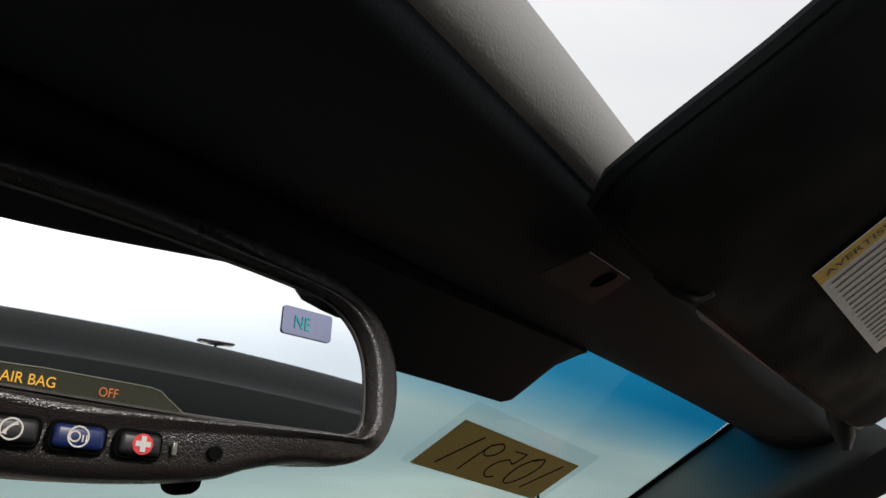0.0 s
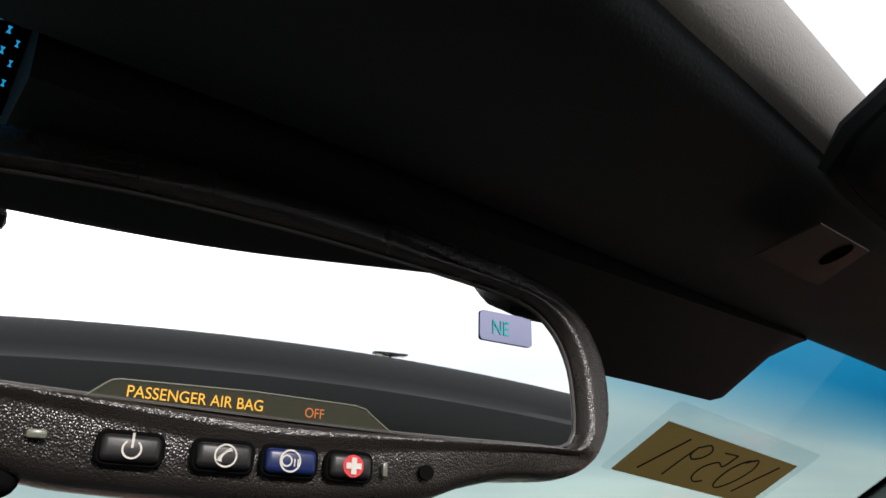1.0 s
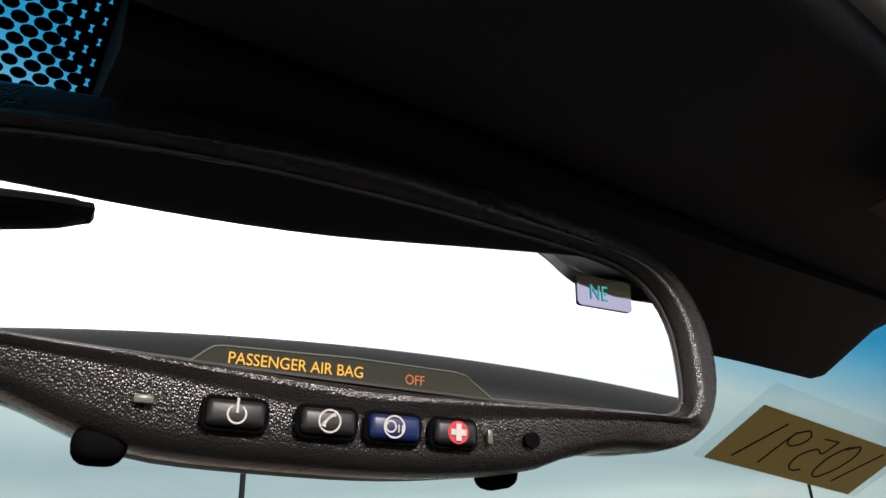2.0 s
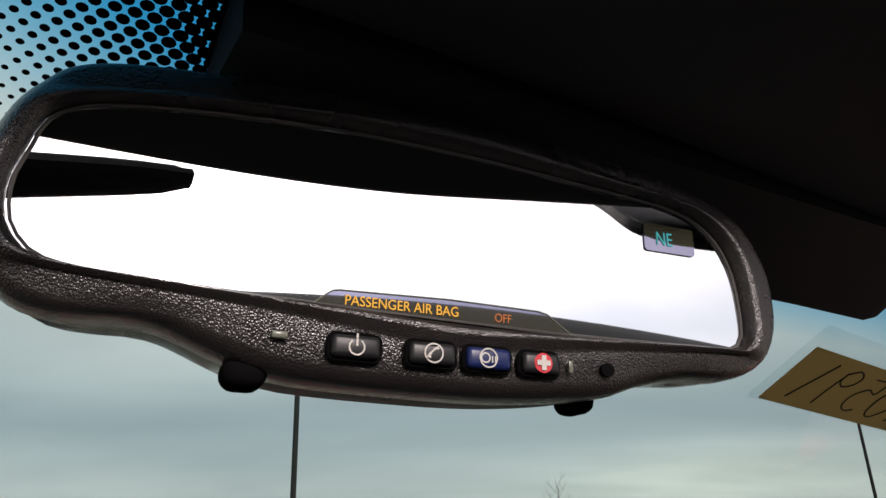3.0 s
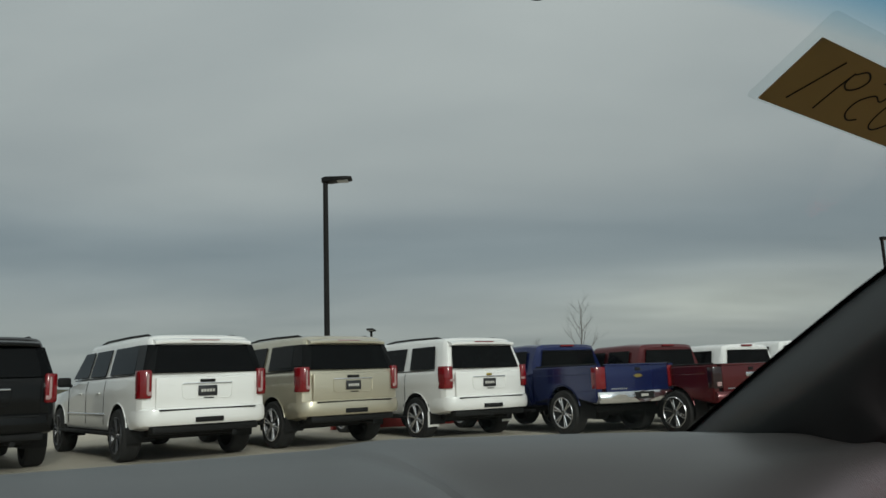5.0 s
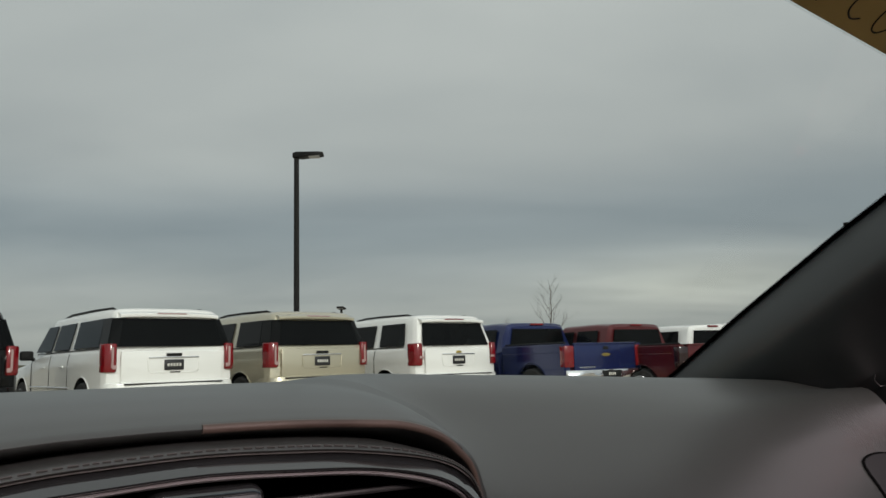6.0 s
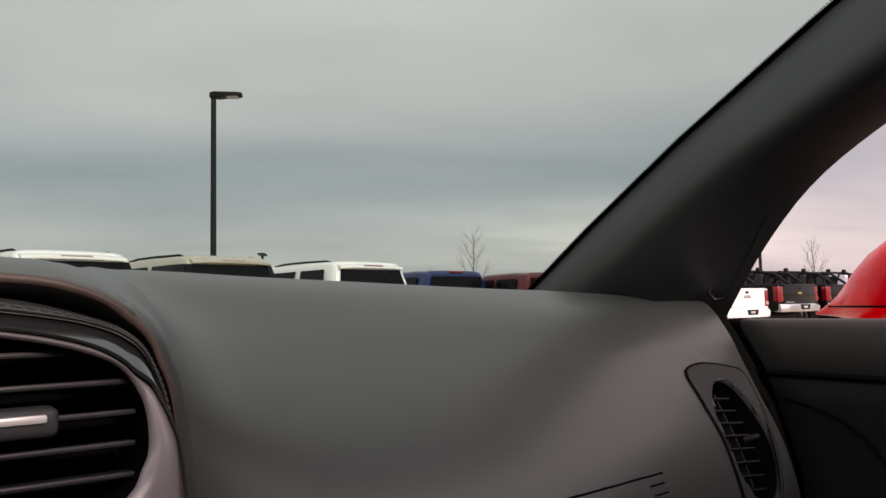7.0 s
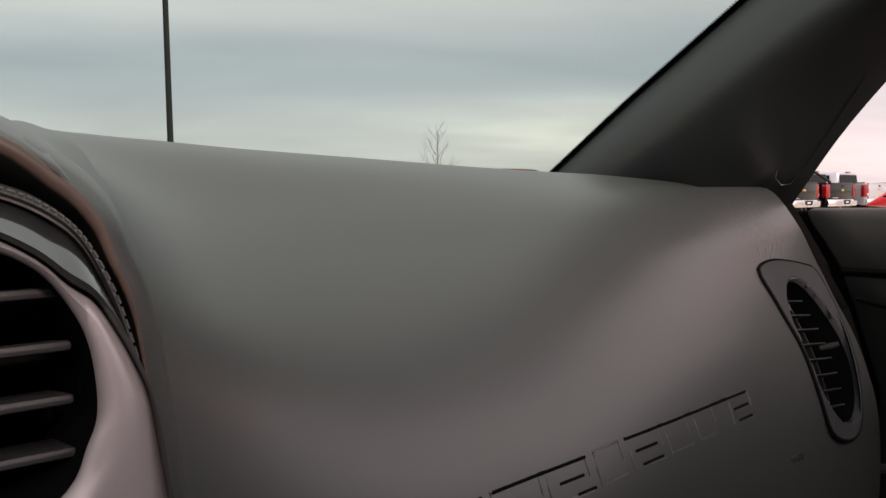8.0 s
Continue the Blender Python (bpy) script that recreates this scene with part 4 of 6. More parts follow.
def door_panel(side, parent):
    s = side
    bm = bmesh.new()
    sec = [(0.862, 0.836), (0.80, 0.8510), (0.784, 0.8485), (0.776, 0.840), (0.772, 0.825), (0.771, 0.800), (0.776, 0.792)]
    ys = [0.372 - 1.28 * k / 40 for k in range(41)]

    def rows(sec):
        """Rings along the door; the front edge is cut slanting beside the seal and turned outwards."""
        front = [interp(z, [(0.25, 0.270), (0.70, 0.272), (0.77, 0.293), (0.81, 0.308), (0.851, 0.343)]) for x, z in sec]
        out = [[(s * (x + 0.022), f + 0.003, z) for (x, z), f in zip(sec, front)], [(s * (x + 0.002), f + 0.002, z) for (x, z), f in zip(sec, front)]]
        for k in range(41):
            ring = []
            for (x, z), f in zip(sec, front):
                y = f + (-0.908 - f) * k / 40
                ring.append((s * x, y, z + 0.002 * math.sin((y + 0.3) * 2)))
            out.append(ring)
        return out

    loft(bm, rows(sec), closed=False)
    part("upper_roll", bm, M_DOOR_TOP, parent, "grained upper roll", smooth=60)
    bm = bmesh.new()
    sec = [(0.773, 0.796), (0.768, 0.792), (0.769, 0.77), (0.771, 0.70), (0.765, 0.60), (0.76, 0.45), (0.76, 0.25)]
    loft(bm, rows(sec), closed=False)
    part("lower_panel", bm, M_DOOR, parent, "lower door card", smooth=60)
    bm = bmesh.new()
    tube(bm, [(s * 0.7692, y, 0.798 + 0.002 * math.sin((y + 0.3) * 2)) for y in [0.304] + [v for v in ys if v < 0.300]], 0.0032, 6)
    part("seam", bm, M_GAP, parent, "dark seam under the roll")
    bm = bmesh.new()
    arcp = [(0.292, 0.777), (0.265, 0.772), (0.235, 0.762), (0.21, 0.745), (0.19, 0.72), (0.175, 0.69), (0.165, 0.64)]
    tube(bm, [(s * 0.7685, y, z) for y, z in arcp], 0.0018, 6)
    part("pocket_line", bm, M_GAP, parent, "curved seam of the door card")
    bm = bmesh.new()
    tube(bm, [(s * 0.764, 0.30 - 0.03 * k, 0.630 + 0.008 * k) for k in range(10)], 0.004, 6)
    part("armrest_edge", bm, M_TRIM, parent, "edge of the armrest")


door_panel(1, door)
bm = bmesh.new()
box(bm, (0.875, -0.3, 0.525), (0.03, 1.36, 0.60), 0.01)
part("outer_skin", bm, M_RED_CAR, door, "bright red outer skin")
ldoor = thing("driver_door", "dark grey vinyl door panel", "door")
door_panel(-1, ldoor)
bm = bmesh.new()
box(bm, (-0.875, -0.3, 0.525), (0.03, 1.36, 0.60), 0.01)
part("outer_skin", bm, M_RED_CAR, ldoor, "bright red outer skin")
# rubber seal and an added black block for the dark dash-to-door gap
bm = bmesh.new()
box(bm, (0.806, 0.348, 0.6735), (0.042, 0.13, 0.353), 0.004)
tagged(part("gap_block", bm, M_GAP), "black block added for the dark gap beside the dashboard end", "jamb", kind="structure")
bm = bmesh.new()
tube(bm, [(0.766, 0.356, 0.852), (0.766, 0.342, 0.83), (0.766, 0.324, 0.80), (0.766, 0.306, 0.765), (0.766, 0.292, 0.72), (0.766, 0.286, 0.66), (0.766, 0.29, 0.58)], 0.0098, 10)
part("door_seal", bm, M_GAP, door, "black rubber seal along the door")
# red door mirror housing
dm = thing("door_mirror", "glossy bright red door mirror housing", "mirror", m=pose(0.988, 0.28, 0.882))
bm = bmesh.new()
rings = []
for k in range(17):
    t = k / 16
    y = 0.12 - 0.20 * t
    s = interp(t, [(0, 0.02), (0.1, 0.12), (0.21, 0.27), (0.385, 0.62), (0.5, 0.80), (0.65, 0.97), (0.85, 1.0), (1.0, 0.97)])
    rings.append([((0.115 * s) * math.copysign(abs(math.cos(a)) ** 0.75, math.cos(a)) + 0.06, y, -0.030 + 0.026 * min(t * 1.4, 1.0) + 0.078 * s * math.copysign(abs(math.sin(a)) ** 0.75, math.sin(a)) * (1.0 if math.sin(a) > 0 else 0.6)) for a in (2 * math.pi * q / 28 for q in range(28))])
loft(bm, rings, caps=True)
shell = part("shell", bm, M_RED_CAR, dm, smooth=60)
bm = bmesh.new()
box(bm, (0.06, -0.072, -0.004), (0.19, 0.006, 0.10), 0.002)
part("mirror_glass", bm, mirror_mat, dm, "mirror pane facing back")
bm = bmesh.new()
tube(bm, [(-0.10, 0.06, -0.078), (-0.05, 0.055, -0.068), (0.02, 0.03, -0.055)], [0.022, 0.020, 0.018], 12)
part("arm", bm, M_RED_CAR, dm, "red arm to the door")
bm = bmesh.new()
seam = []
for k in range(16, 1, -1):
    t = k / 16
    s = interp(t, [(0, 0.02), (0.1, 0.12), (0.21, 0.27), (0.385, 0.62), (0.5, 0.80), (0.65, 0.97), (0.85, 1.0), (1.0, 0.97)])
    up = (-0.020 + 0.030 - 0.026 * min(t * 1.4, 1.0)) / (0.078 * s)
    up = (abs(up) / (1.0 if up > 0 else 0.6)) ** (1 / 0.75)
    seam.append((0.06 - 0.115 * s * max(0.0, 1 - up * up) ** 0.375, 0.12 - 0.20 * t, -0.020))
tube(bm, seam, 0.0012, 6)
part("parting_line", bm, M_GAP, dm, "dark parting line")

# ---- sun visors ----
def visor_panel(v, m, w, d, taper, lead=0.0):
    """Padded panel in its own plane: x along the car's width, y from hinge edge to free edge."""
    ol = [(-lead, 0.012 - lead * 0.08), (0.010 - lead, 0.0), (0.10, -0.004), (w - 0.05, -0.004), (w, 0.02), (w + 0.005, d * 0.5), (w - 0.02, d - 0.01), (w - 0.08, d), (w * 0.4, d + 0.004), (taper + 0.03, d - 0.002), (taper, d - 0.02), (taper * 0.5 - lead * 0.45, d * 0.45)]
    lp = smooth_loop(ol, 72)
    cm = Vector((w / 2, d / 2))
    rr = lambda inset, dz: [m @ Vector((p.x + (cm.x - p.x) * inset, p.y + (cm.y - p.y) * inset, dz)) for p in lp]
    bm = bmesh.new()
    rows = loft(bm, [rr(0.10, 0.0065), rr(0.03, 0.0055), rr(0.006, 0.003), rr(0.0, 0.0), rr(0.006, -0.004), rr(0.05, -0.0065)])
    bm.faces.new(rows[0])
    bm.faces.new(rows[-1])
    part("panel", bm, M_VISOR, v, smooth=60)
    bm = bmesh.new()
    tube(bm, [m @ Vector((p.x, p.y, 0.0)) for p in lp], 0.0036, 6, closed=True)
    part("piping", bm, M_VISOR, v, "rolled cloth edge")


def visor_frame(origin, ex, ey):
    ex = Vector(ex).normalized()
    ey = Vector(ey)
    ey = (ey - ex * ey.dot(ex)).normalized()
    mm = Matrix((ex, ey, ex.cross(ey))).transposed().to_4x4()
    mm.translation = Vector(origin)
    return mm


# the passenger's visor stands tilted up into the open roof
VP = visor_frame((0.1235, -0.112, 1.182), (1.0, 0.02, -0.035), (0.0, -0.874, 0.481))
pv = thing("sun_visor", "black cloth sun visor tilted up behind the header", "visor", "sun visors")
visor_panel(pv, VP @ Matrix.Diagonal((1, 1, -1, 1)), 0.48, 0.175, 0.016)
bm = bmesh.new()
tube(bm, [(0.27, -0.100, 1.180), (0.35, -0.100, 1.176), (0.60, -0.098, 1.168), (0.615, -0.09, 1.176)], 0.0055, 8)
part("pivot_rod", bm, M_GREYMETAL, pv, "grey pivot rod")
bm = bmesh.new()
tube(bm, [(0.204, -0.101, 1.180), (0.216, -0.104, 1.1755), (0.229, -0.108, 1.1735), (0.233, -0.114, 1.176), (0.226, -0.118, 1.182)], [0.002, 0.0036, 0.0046, 0.004, 0.003], 10)
part("hook", bm, M_CLIP, pv, "dark plastic hook at the free end")
bm = bmesh.new()
tube(bm, [(0.580, -0.091, 1.184), (0.586, -0.089, 1.172), (0.595, -0.087, 1.157), (0.600, -0.085, 1.149)], [0.011, 0.010, 0.008, 0.004], 10)
part("pivot_bracket", bm, M_TRIM, pv, "curved pivot bracket")
bm = bmesh.new()
tube(bm, [(0.572, -0.111, 1.184), (0.577, -0.110, 1.177), (0.584, -0.108, 1.169)], [0.007, 0.0065, 0.004], 8)
part("pivot_tab", bm, M_GREYMETAL, pv, "small grey tab")
LBL_W, LBL_H = 0.098, 0.157
LBL = VP @ Matrix(((0, -1, 0, 0.161 + LBL_H), (1, 0, 0, 0.042), (0, 0, 1, 0.0075), (0, 0, 0, 1)))
bm = bmesh.new()
slab(bm, [(0, 0), (LBL_W, 0), (LBL_W, LBL_H), (0, LBL_H)], 0.0006, LBL)
lab = part("warning_label", bm, M_PAPER, pv, "white and yellow warning label", smooth=0)
bm = bmesh.new()
slab(bm, [(0.0, LBL_H - 0.014), (LBL_W, LBL_H - 0.014), (LBL_W, LBL_H), (0.0, LBL_H)], 0.0004, LBL @ Matrix.Translation((0, 0, 0.0007)))
part("yellow_strip", bm, M_YELLOW, lab, "yellow heading strip", smooth=0)
words("heading", "AVERTISSEMENT", 0.0092, M_INK, lab, LBL @ Matrix.Translation((0.005, LBL_H - 0.007, 0.0013)), "black heading letters", align="LEFT")
for k in range(16):
    bm = bmesh.new()
    ln = LBL_W * (0.90 - 0.34 * ((k * 7) % 5) / 4)
    box(bm, (0.005 + ln / 2, LBL_H - 0.021 - 0.0078 * k, 0.0010), (ln, 0.0014, 0.0003), m=LBL)
    part("small_print", bm, M_SLAT, lab, smooth=0)
# the driver's lies flat, its narrow end towards the mirror
dv = thing("sun_visor", "black cloth sun visor folded flat under the roof edge", "visor", "sun visors")
VD = visor_frame((-0.106, -0.131, 1.199), (-1.0, -0.04, -0.02), (0.0, -1.0, 0.0))
visor_panel(dv, VD, 0.49, 0.080, 0.19)
bm = bmesh.new()
tube(bm, [(-0.40, -0.100, 1.184), (-0.60, -0.092, 1.172), (-0.62, -0.085, 1.18)], 0.0055, 8)
part("pivot_rod", bm, M_GREYMETAL, dv, "grey pivot rod")
# thin bracket with a slot that holds the visor's free end
clip = thing("visor_clip", "thin grey plastic visor clip under the header", "clip", m=pose(0.0, 0.0, 1.178))
CLIP = [(0.166, -0.064), (0.160, -0.093), (0.199, -0.092), (0.218, -0.062)]
bm = bmesh.new()
slab(bm, CLIP, 0.0007)
part("plate", bm, M_CLIP, clip)
bm = bmesh.new()
slab(bm, ellipse(0.0088, 0.0034, 24, 0.191, -0.083, radians(64)), 0.0010, Matrix.Translation((0, 0, -0.0006)))
part("slot", bm, M_GAP, clip, "dark slot")

# ---- card behind the windshield ----
M_CARD = pm("tan_card", (0.46, 0.36, 0.21), 0.8, grain=500, bump=0.1, var=0.1, big=25)
ct = M_CARD.node_tree
trl = ct.nodes.new("ShaderNodeBsdfTranslucent")
trl.inputs[0].default_value = (0.56, 0.42, 0.22, 1)
cmx = ct.nodes.new("ShaderNodeMixShader")
cmx.inputs[0].default_value = 0.55
ct.links.new(ct.nodes["Principled BSDF"].outputs[0], cmx.inputs[1])
ct.links.new(trl.outputs[0], cmx.inputs[2])
ct.links.new(cmx.outputs[0], ct.nodes["Material Output"].inputs[0])
M_SLEEVE, _, _ = glass_mat("clear_sleeve", (0.93, 0.95, 0.95), 0.1)
su = Vector((0.202, 0.021, -0.0115)).normalized()
sv = Vector((-0.006, -0.049, 0.0255))
sv = (sv - su * sv.dot(su)).normalized()
sw = su.cross(sv).normalized()
S_M = Matrix((su, sv, sw)).transposed().to_4x4()
S_M.translation = Vector((0.4345, 0.1390, ws_z(0.1390) - 0.004))
sign = thing("stock_card", "tan card with a handwritten number taped inside the windshield", "card", m=S_M)
bm = bmesh.new()
slab(bm, rounded(0.199, 0.054, 0.001, 2), 0.0006)
part("card", bm, M_CARD, sign, smooth=0)
bm = bmesh.new()
slab(bm, rounded(0.225, 0.074, 0.004, 3, 0.002, 0.008), 0.0003, Matrix.Translation((0, 0, -0.0006)))
part("clear_sleeve", bm, M_SLEEVE, sign, "clear plastic sleeve", smooth=0)
# thin handwriting that shows through from the other side
STROKES = [
    [(0.30, 0.05), (0.22, 0.5), (0.12, 1.0)],
    [(0.95, 0.85), (0.78, 1.0), (0.60, 0.75), (0.58, 0.35), (0.72, 0.05), (0.92, 0.15), (1.05, 0.55), (0.98, 0.88), (0.82, 0.96)],
    [(1.62, 0.92), (1.30, 0.95)], [(1.30, 0.95), (1.27, 0.60), (1.48, 0.66), (1.62, 0.45), (1.55, 0.18), (1.36, 0.05), (1.22, 0.12)],
    [(2.22, 0.86), (2.08, 0.98), (1.90, 0.86), (1.90, 0.66), (2.04, 0.56), (2.20, 0.68), (2.24, 0.88), (2.20, 0.5), (2.12, 0.02)],
    [(2.70, 0.02), (2.64, 0.5), (2.58, 0.98)]]
for k, st in enumerate(STROKES):
    bm = bmesh.new()
    c = [Vector(p) for p in st]
    c = [2 * c[0] - c[1]] + c + [2 * c[-1] - c[-2]]
    line = []
    for i in range(1, len(c) - 2):
        p0, p1, p2, p3 = c[i - 1], c[i], c[i + 1], c[i + 2]
        for q in range(6):
            t = q / 6
            line.append(0.5 * (2 * p1 + (p2 - p0) * t + (2 * p0 - 5 * p1 + 4 * p2 - p3) * t * t + (3 * p1 - p0 - 3 * p2 + p3) * t ** 3))
    line.append(c[-2])
    tube(bm, [(-0.056 * (p.x - 1.41) + 0.012 * (p.y - 0.5), 0.040 * (p.y - 0.5), 0.0007) for p in line], 0.0007, 5)
    ob = part("pen_stroke", bm, M_INK, sign)
    if k == 0:
        tagged(ob, "thin handwritten digit strokes")

# ---- rear-view mirror ----
MW = Vector((-0.157, -0.986, -0.062)).normalized()
MU = Vector((0.988, -0.156, -0.020))
MU = (MU - MW * MU.dot(MW)).normalized()
MV = MW.cross(MU).normalized()
MM = Matrix((MU, MV, MW)).transposed().to_4x4()
MM.translation = Vector((0.005, 0.002, 1.10))
mirror = thing("rear_view_mirror", "black grained rear-view mirror with a row of buttons", "mirror", m=MM)
K = 0.001
g_ctrl = [(-135.5, 28), (-134, 42), (-122, 60), (-66, 67), (-10, 67), (45, 63.5), (80, 59.8), (95, 52.5), (103, 40), (105.3, 24), (104.3, 13.5), (98, 9.3), (85, 9.2), (31, 8.5), (-51, 10), (-95, 11.6), (-122, 13.6), (-131.5, 19)]
h_ctrl = [(-144.5, 30), (-143, 46), (-135, 64), (-118, 76), (-60, 80.5), (10, 79), (80, 71.5), (106, 61.5), (118, 46), (121.5, 30), (119.5, 16), (111, 4), (97, -1.2), (78, -2.2), (60, -6), (45, -10.8), (12, -14.1), (-25, -14.2), (-59, -12.6), (-76, -8), (-98, -0.2), (-120, 0), (-133, 4), (-141, 14)]
glass_l = smooth_loop([(x * K, y * K) for x, y in g_ctrl], 120)
house_l = match(smooth_loop([(x * K, y * K) for x, y in h_ctrl], 120), glass_l)
# slide the outer points round until they face the inner ones
mid = Vector((-0.008, 0.034))
ang = lambda p: math.atan2((p.y - mid.y) * 2.4, p.x - mid.x)
dense = smooth_loop([(x * K, y * K) for x, y in h_ctrl], 720)
house_l = [min(dense, key=lambda q: abs(math.remainder(ang(q) - ang(p), 2 * math.pi))) for p in glass_l]


def shrink(loop, f, dy=0.0):
    return [Vector((mid.x + (p.x - mid.x) * f, mid.y + dy + (p.y - mid.y) * f)) for p in loop]


bm = bmesh.new()
# a rounded rim round the pane; where the chin is deep, a shallow trough for the buttons lies below it
wide = [(q - p).length for p, q in zip(glass_l, house_l)]
chin = [ease(0.014, 0.021, g) for g in wide]


def bezel_ring(reach, share, z, dip=0.0):
    """Points at most reach metres or that share of the way from the pane's edge to the outline."""
    return [(*p.lerp(q, min(share, reach / g)), z - dip * c) for p, q, g, c in zip(glass_l, house_l, wide, chin)]


rings = [[(p.x, p.y, -0.002) for p in glass_l], bezel_ring(1, 0.05, 0.0018), bezel_ring(0.0020, 0.20, 0.0044), bezel_ring(0.0036, 0.36, 0.0054), bezel_ring(0.0054, 0.50, 0.0053), bezel_ring(0.0080, 0.62, 0.0046, 0.0014), bezel_ring(0.0105, 0.70, 0.0040, 0.0012), bezel_ring(1, 0.78, 0.0031), bezel_ring(1, 0.90, 0.0014), bezel_ring(1, 0.965, -0.0008), [(p.x, p.y, -0.0045) for p in house_l], [(p.x, p.y, -0.011) for p in house_l], [(p.x, p.y, -0.0125) for p in shrink(house_l, 0.992)]]
loft(bm, rings)
part("bezel", bm, M_MIRROR_CASE, mirror, "black pebble-grained bezel", smooth=60)
bm = bmesh.new()
shell_z = lambda x, d: -0.0122 - (d - 0.0122) * (1 - 0.5 * ease(0.045, 0.14, abs(x + 0.010)))
rings = [[(p.x, p.y, shell_z(p.x, d)) for p in shrink(house_l, f, dy)] for d, f, dy in ((0.0122, 0.985, 0.0), (0.022, 0.983, 0.0), (0.033, 0.972, 0.0), (0.040, 0.93, 0.001), (0.048, 0.72, 0.005), (0.052, 0.3, 0.008))]
rows = loft(bm, rings)
bm.faces.new(rows[-1])
shell = part("rear_shell", bm, M_MIRROR_SHELL, mirror, "smooth black rear shell", smooth=60)
bm = bmesh.new()
bm.faces.new([bm.verts.new((p.x, p.y, 0.0)) for p in shrink(glass_l, 1.002)])
ex = bmesh.ops.extrude_face_region(bm, geom=list(bm.faces))
bmesh.ops.translate(bm, vec=(0, 0, -0.003), verts=[v for v in ex["geom"] if isinstance(v, bmesh.types.BMVert)])
pane = part("mirror_pane", bm, mirror_mat, mirror, "silvered mirror pane", smooth=0)
bm = bmesh.new()
tube(bm, [(p.x, p.y, 0.0004) for p in shrink(glass_l, 0.994)], 0.0005, 5, closed=True)
part("pane_edge", bm, M_GREYMETAL, mirror, "thin bright edge of the pane")
# display windows in the pane
disp = [(-0.0530, 0.0095), (-0.0485, 0.0134), (-0.0470, 0.0144), (-0.0450, 0.0148), (-0.01, 0.0157), (0.021, 0.0152), (0.0245, 0.0145), (0.0265, 0.0130), (0.0335, 0.0083)]
bm = bmesh.new()
slab(bm, disp, 0.0003, Matrix.Translation((0, 0, 0.0004)))
d1 = part("air_bag_display", bm, display_mat, mirror, "smoked display window", smooth=0)
bm = bmesh.new()
tube(bm, [(x, y, 0.0008) for x, y in disp], 0.00028, 5)
part("display_edge", bm, M_LED_OFF, d1, "fine pale edge")
words("display_wording", "PASSENGER AIR BAG", 0.0044, M_AMBER, d1, Matrix.Translation((-0.0250, 0.0118, 0.0010)) @ Matrix.Diagonal((0.90, 1, 1, 1)), "lit amber words")
words("display_state", "OFF", 0.0040, M_ORANGE, d1, Matrix.Translation((0.0085, 0.0114, 0.0010)) @ Matrix.Diagonal((0.85, 1, 1, 1)), "dim orange word")
bm = bmesh.new()
slab(bm, rounded(0.0215, 0.0105, 0.0012, 3), 0.0003, Matrix.Translation((0.0760, 0.0480, 0.0004)))
d2 = part("compass_display", bm, display_mat, mirror, "small compass window", smooth=0)
words("compass_letters", "NE", 0.0072, M_CYAN, d2, Matrix.Translation((0.0735, 0.0475, 0.0010)) @ Matrix.Diagonal((0.8, 1, 1, 1)), "cyan compass letters")


def button(name, u, w, mat_, label):
    bm = bmesh.new()
    w *= 0.90
    box(bm, (u, -0.0030, 0.0052), (w, 0.0066, 0.0042), 0.0016, 3)
    b = part(name, bm, mat_, mirror, label)
    bm = bmesh.new()
    tube(bm, [(u + x, -0.0030 + y, 0.0046) for x, y in rounded(w + 0.0010, 0.0076, 0.002, 3)], 0.0007, 5, closed=True)
    part("recess", bm, M_GAP, b, "dark recess round the button")
    return b


def ring(u, v, r, t, w, mat_, parent, name="ring", arc=(0.0, 2 * math.pi)):
    bm = bmesh.new()
    full = arc[1] - arc[0] > 6.2
    n = 28
    a = [bm.verts.new((u + (r + t) * math.cos(arc[0] + (arc[1] - arc[0]) * k / n), v + (r + t) * math.sin(arc[0] + (arc[1] - arc[0]) * k / n), w)) for k in range(n if full else n + 1)]
    b = [bm.verts.new((u + (r - t) * math.cos(arc[0] + (arc[1] - arc[0]) * k / n), v + (r - t) * math.sin(arc[0] + (arc[1] - arc[0]) * k / n), w)) for k in range(n if full else n + 1)]
    for k in range(n if full else n):
        j = (k + 1) % len(a)
        bm.faces.new((a[k], a[j], b[j], b[k]))
    return part(name, bm, mat_, parent, smooth=0)


TOPW = 0.0075
b = button("power_button", -0.0405, 0.0160, M_BUTTON, "black power button")
ring(-0.0405, -0.0033, 0.0022, 0.00024, TOPW, M_PRINT, b, arc=(radians(125), radians(415)))
bm = bmesh.new()
box(bm, (-0.0405, -0.0012, TOPW), (0.0006, 0.0036, 0.0002))
part("bar", bm, M_PRINT, b, smooth=0)
b = button("phone_button", -0.0172, 0.0162, M_BUTTON, "black phone button")
ring(-0.0172, -0.003, 0.0028, 0.00024, TOPW, M_PRINT, b)
bm = bmesh.new()
tube(bm, [(-0.0188, -0.0046, TOPW), (-0.0186, -0.0036, TOPW), (-0.0178, -0.0026, TOPW), (-0.0168, -0.0018, TOPW), (-0.0158, -0.0015, TOPW)], [0.00075, 0.0005, 0.00032, 0.0005, 0.00075], 6)
part("handset", bm, M_PRINT, b)
b = button("assist_button", 0.0010, 0.0160, M_BUTTON_BLUE, "blue assistance button")
ring(0.0004, -0.003, 0.0028, 0.00024, TOPW, M_PRINT, b)
ring(-0.0006, -0.003, 0.0014, 0.00022, TOPW, M_PRINT, b, "mark")
bm = bmesh.new()
box(bm, (0.0016, -0.0034, TOPW), (0.0004, 0.0020, 0.0002))
box(bm, (0.0026, -0.0034, TOPW), (0.0004, 0.0020, 0.0002))
part("mark_bars", bm, M_PRINT, b, smooth=0)
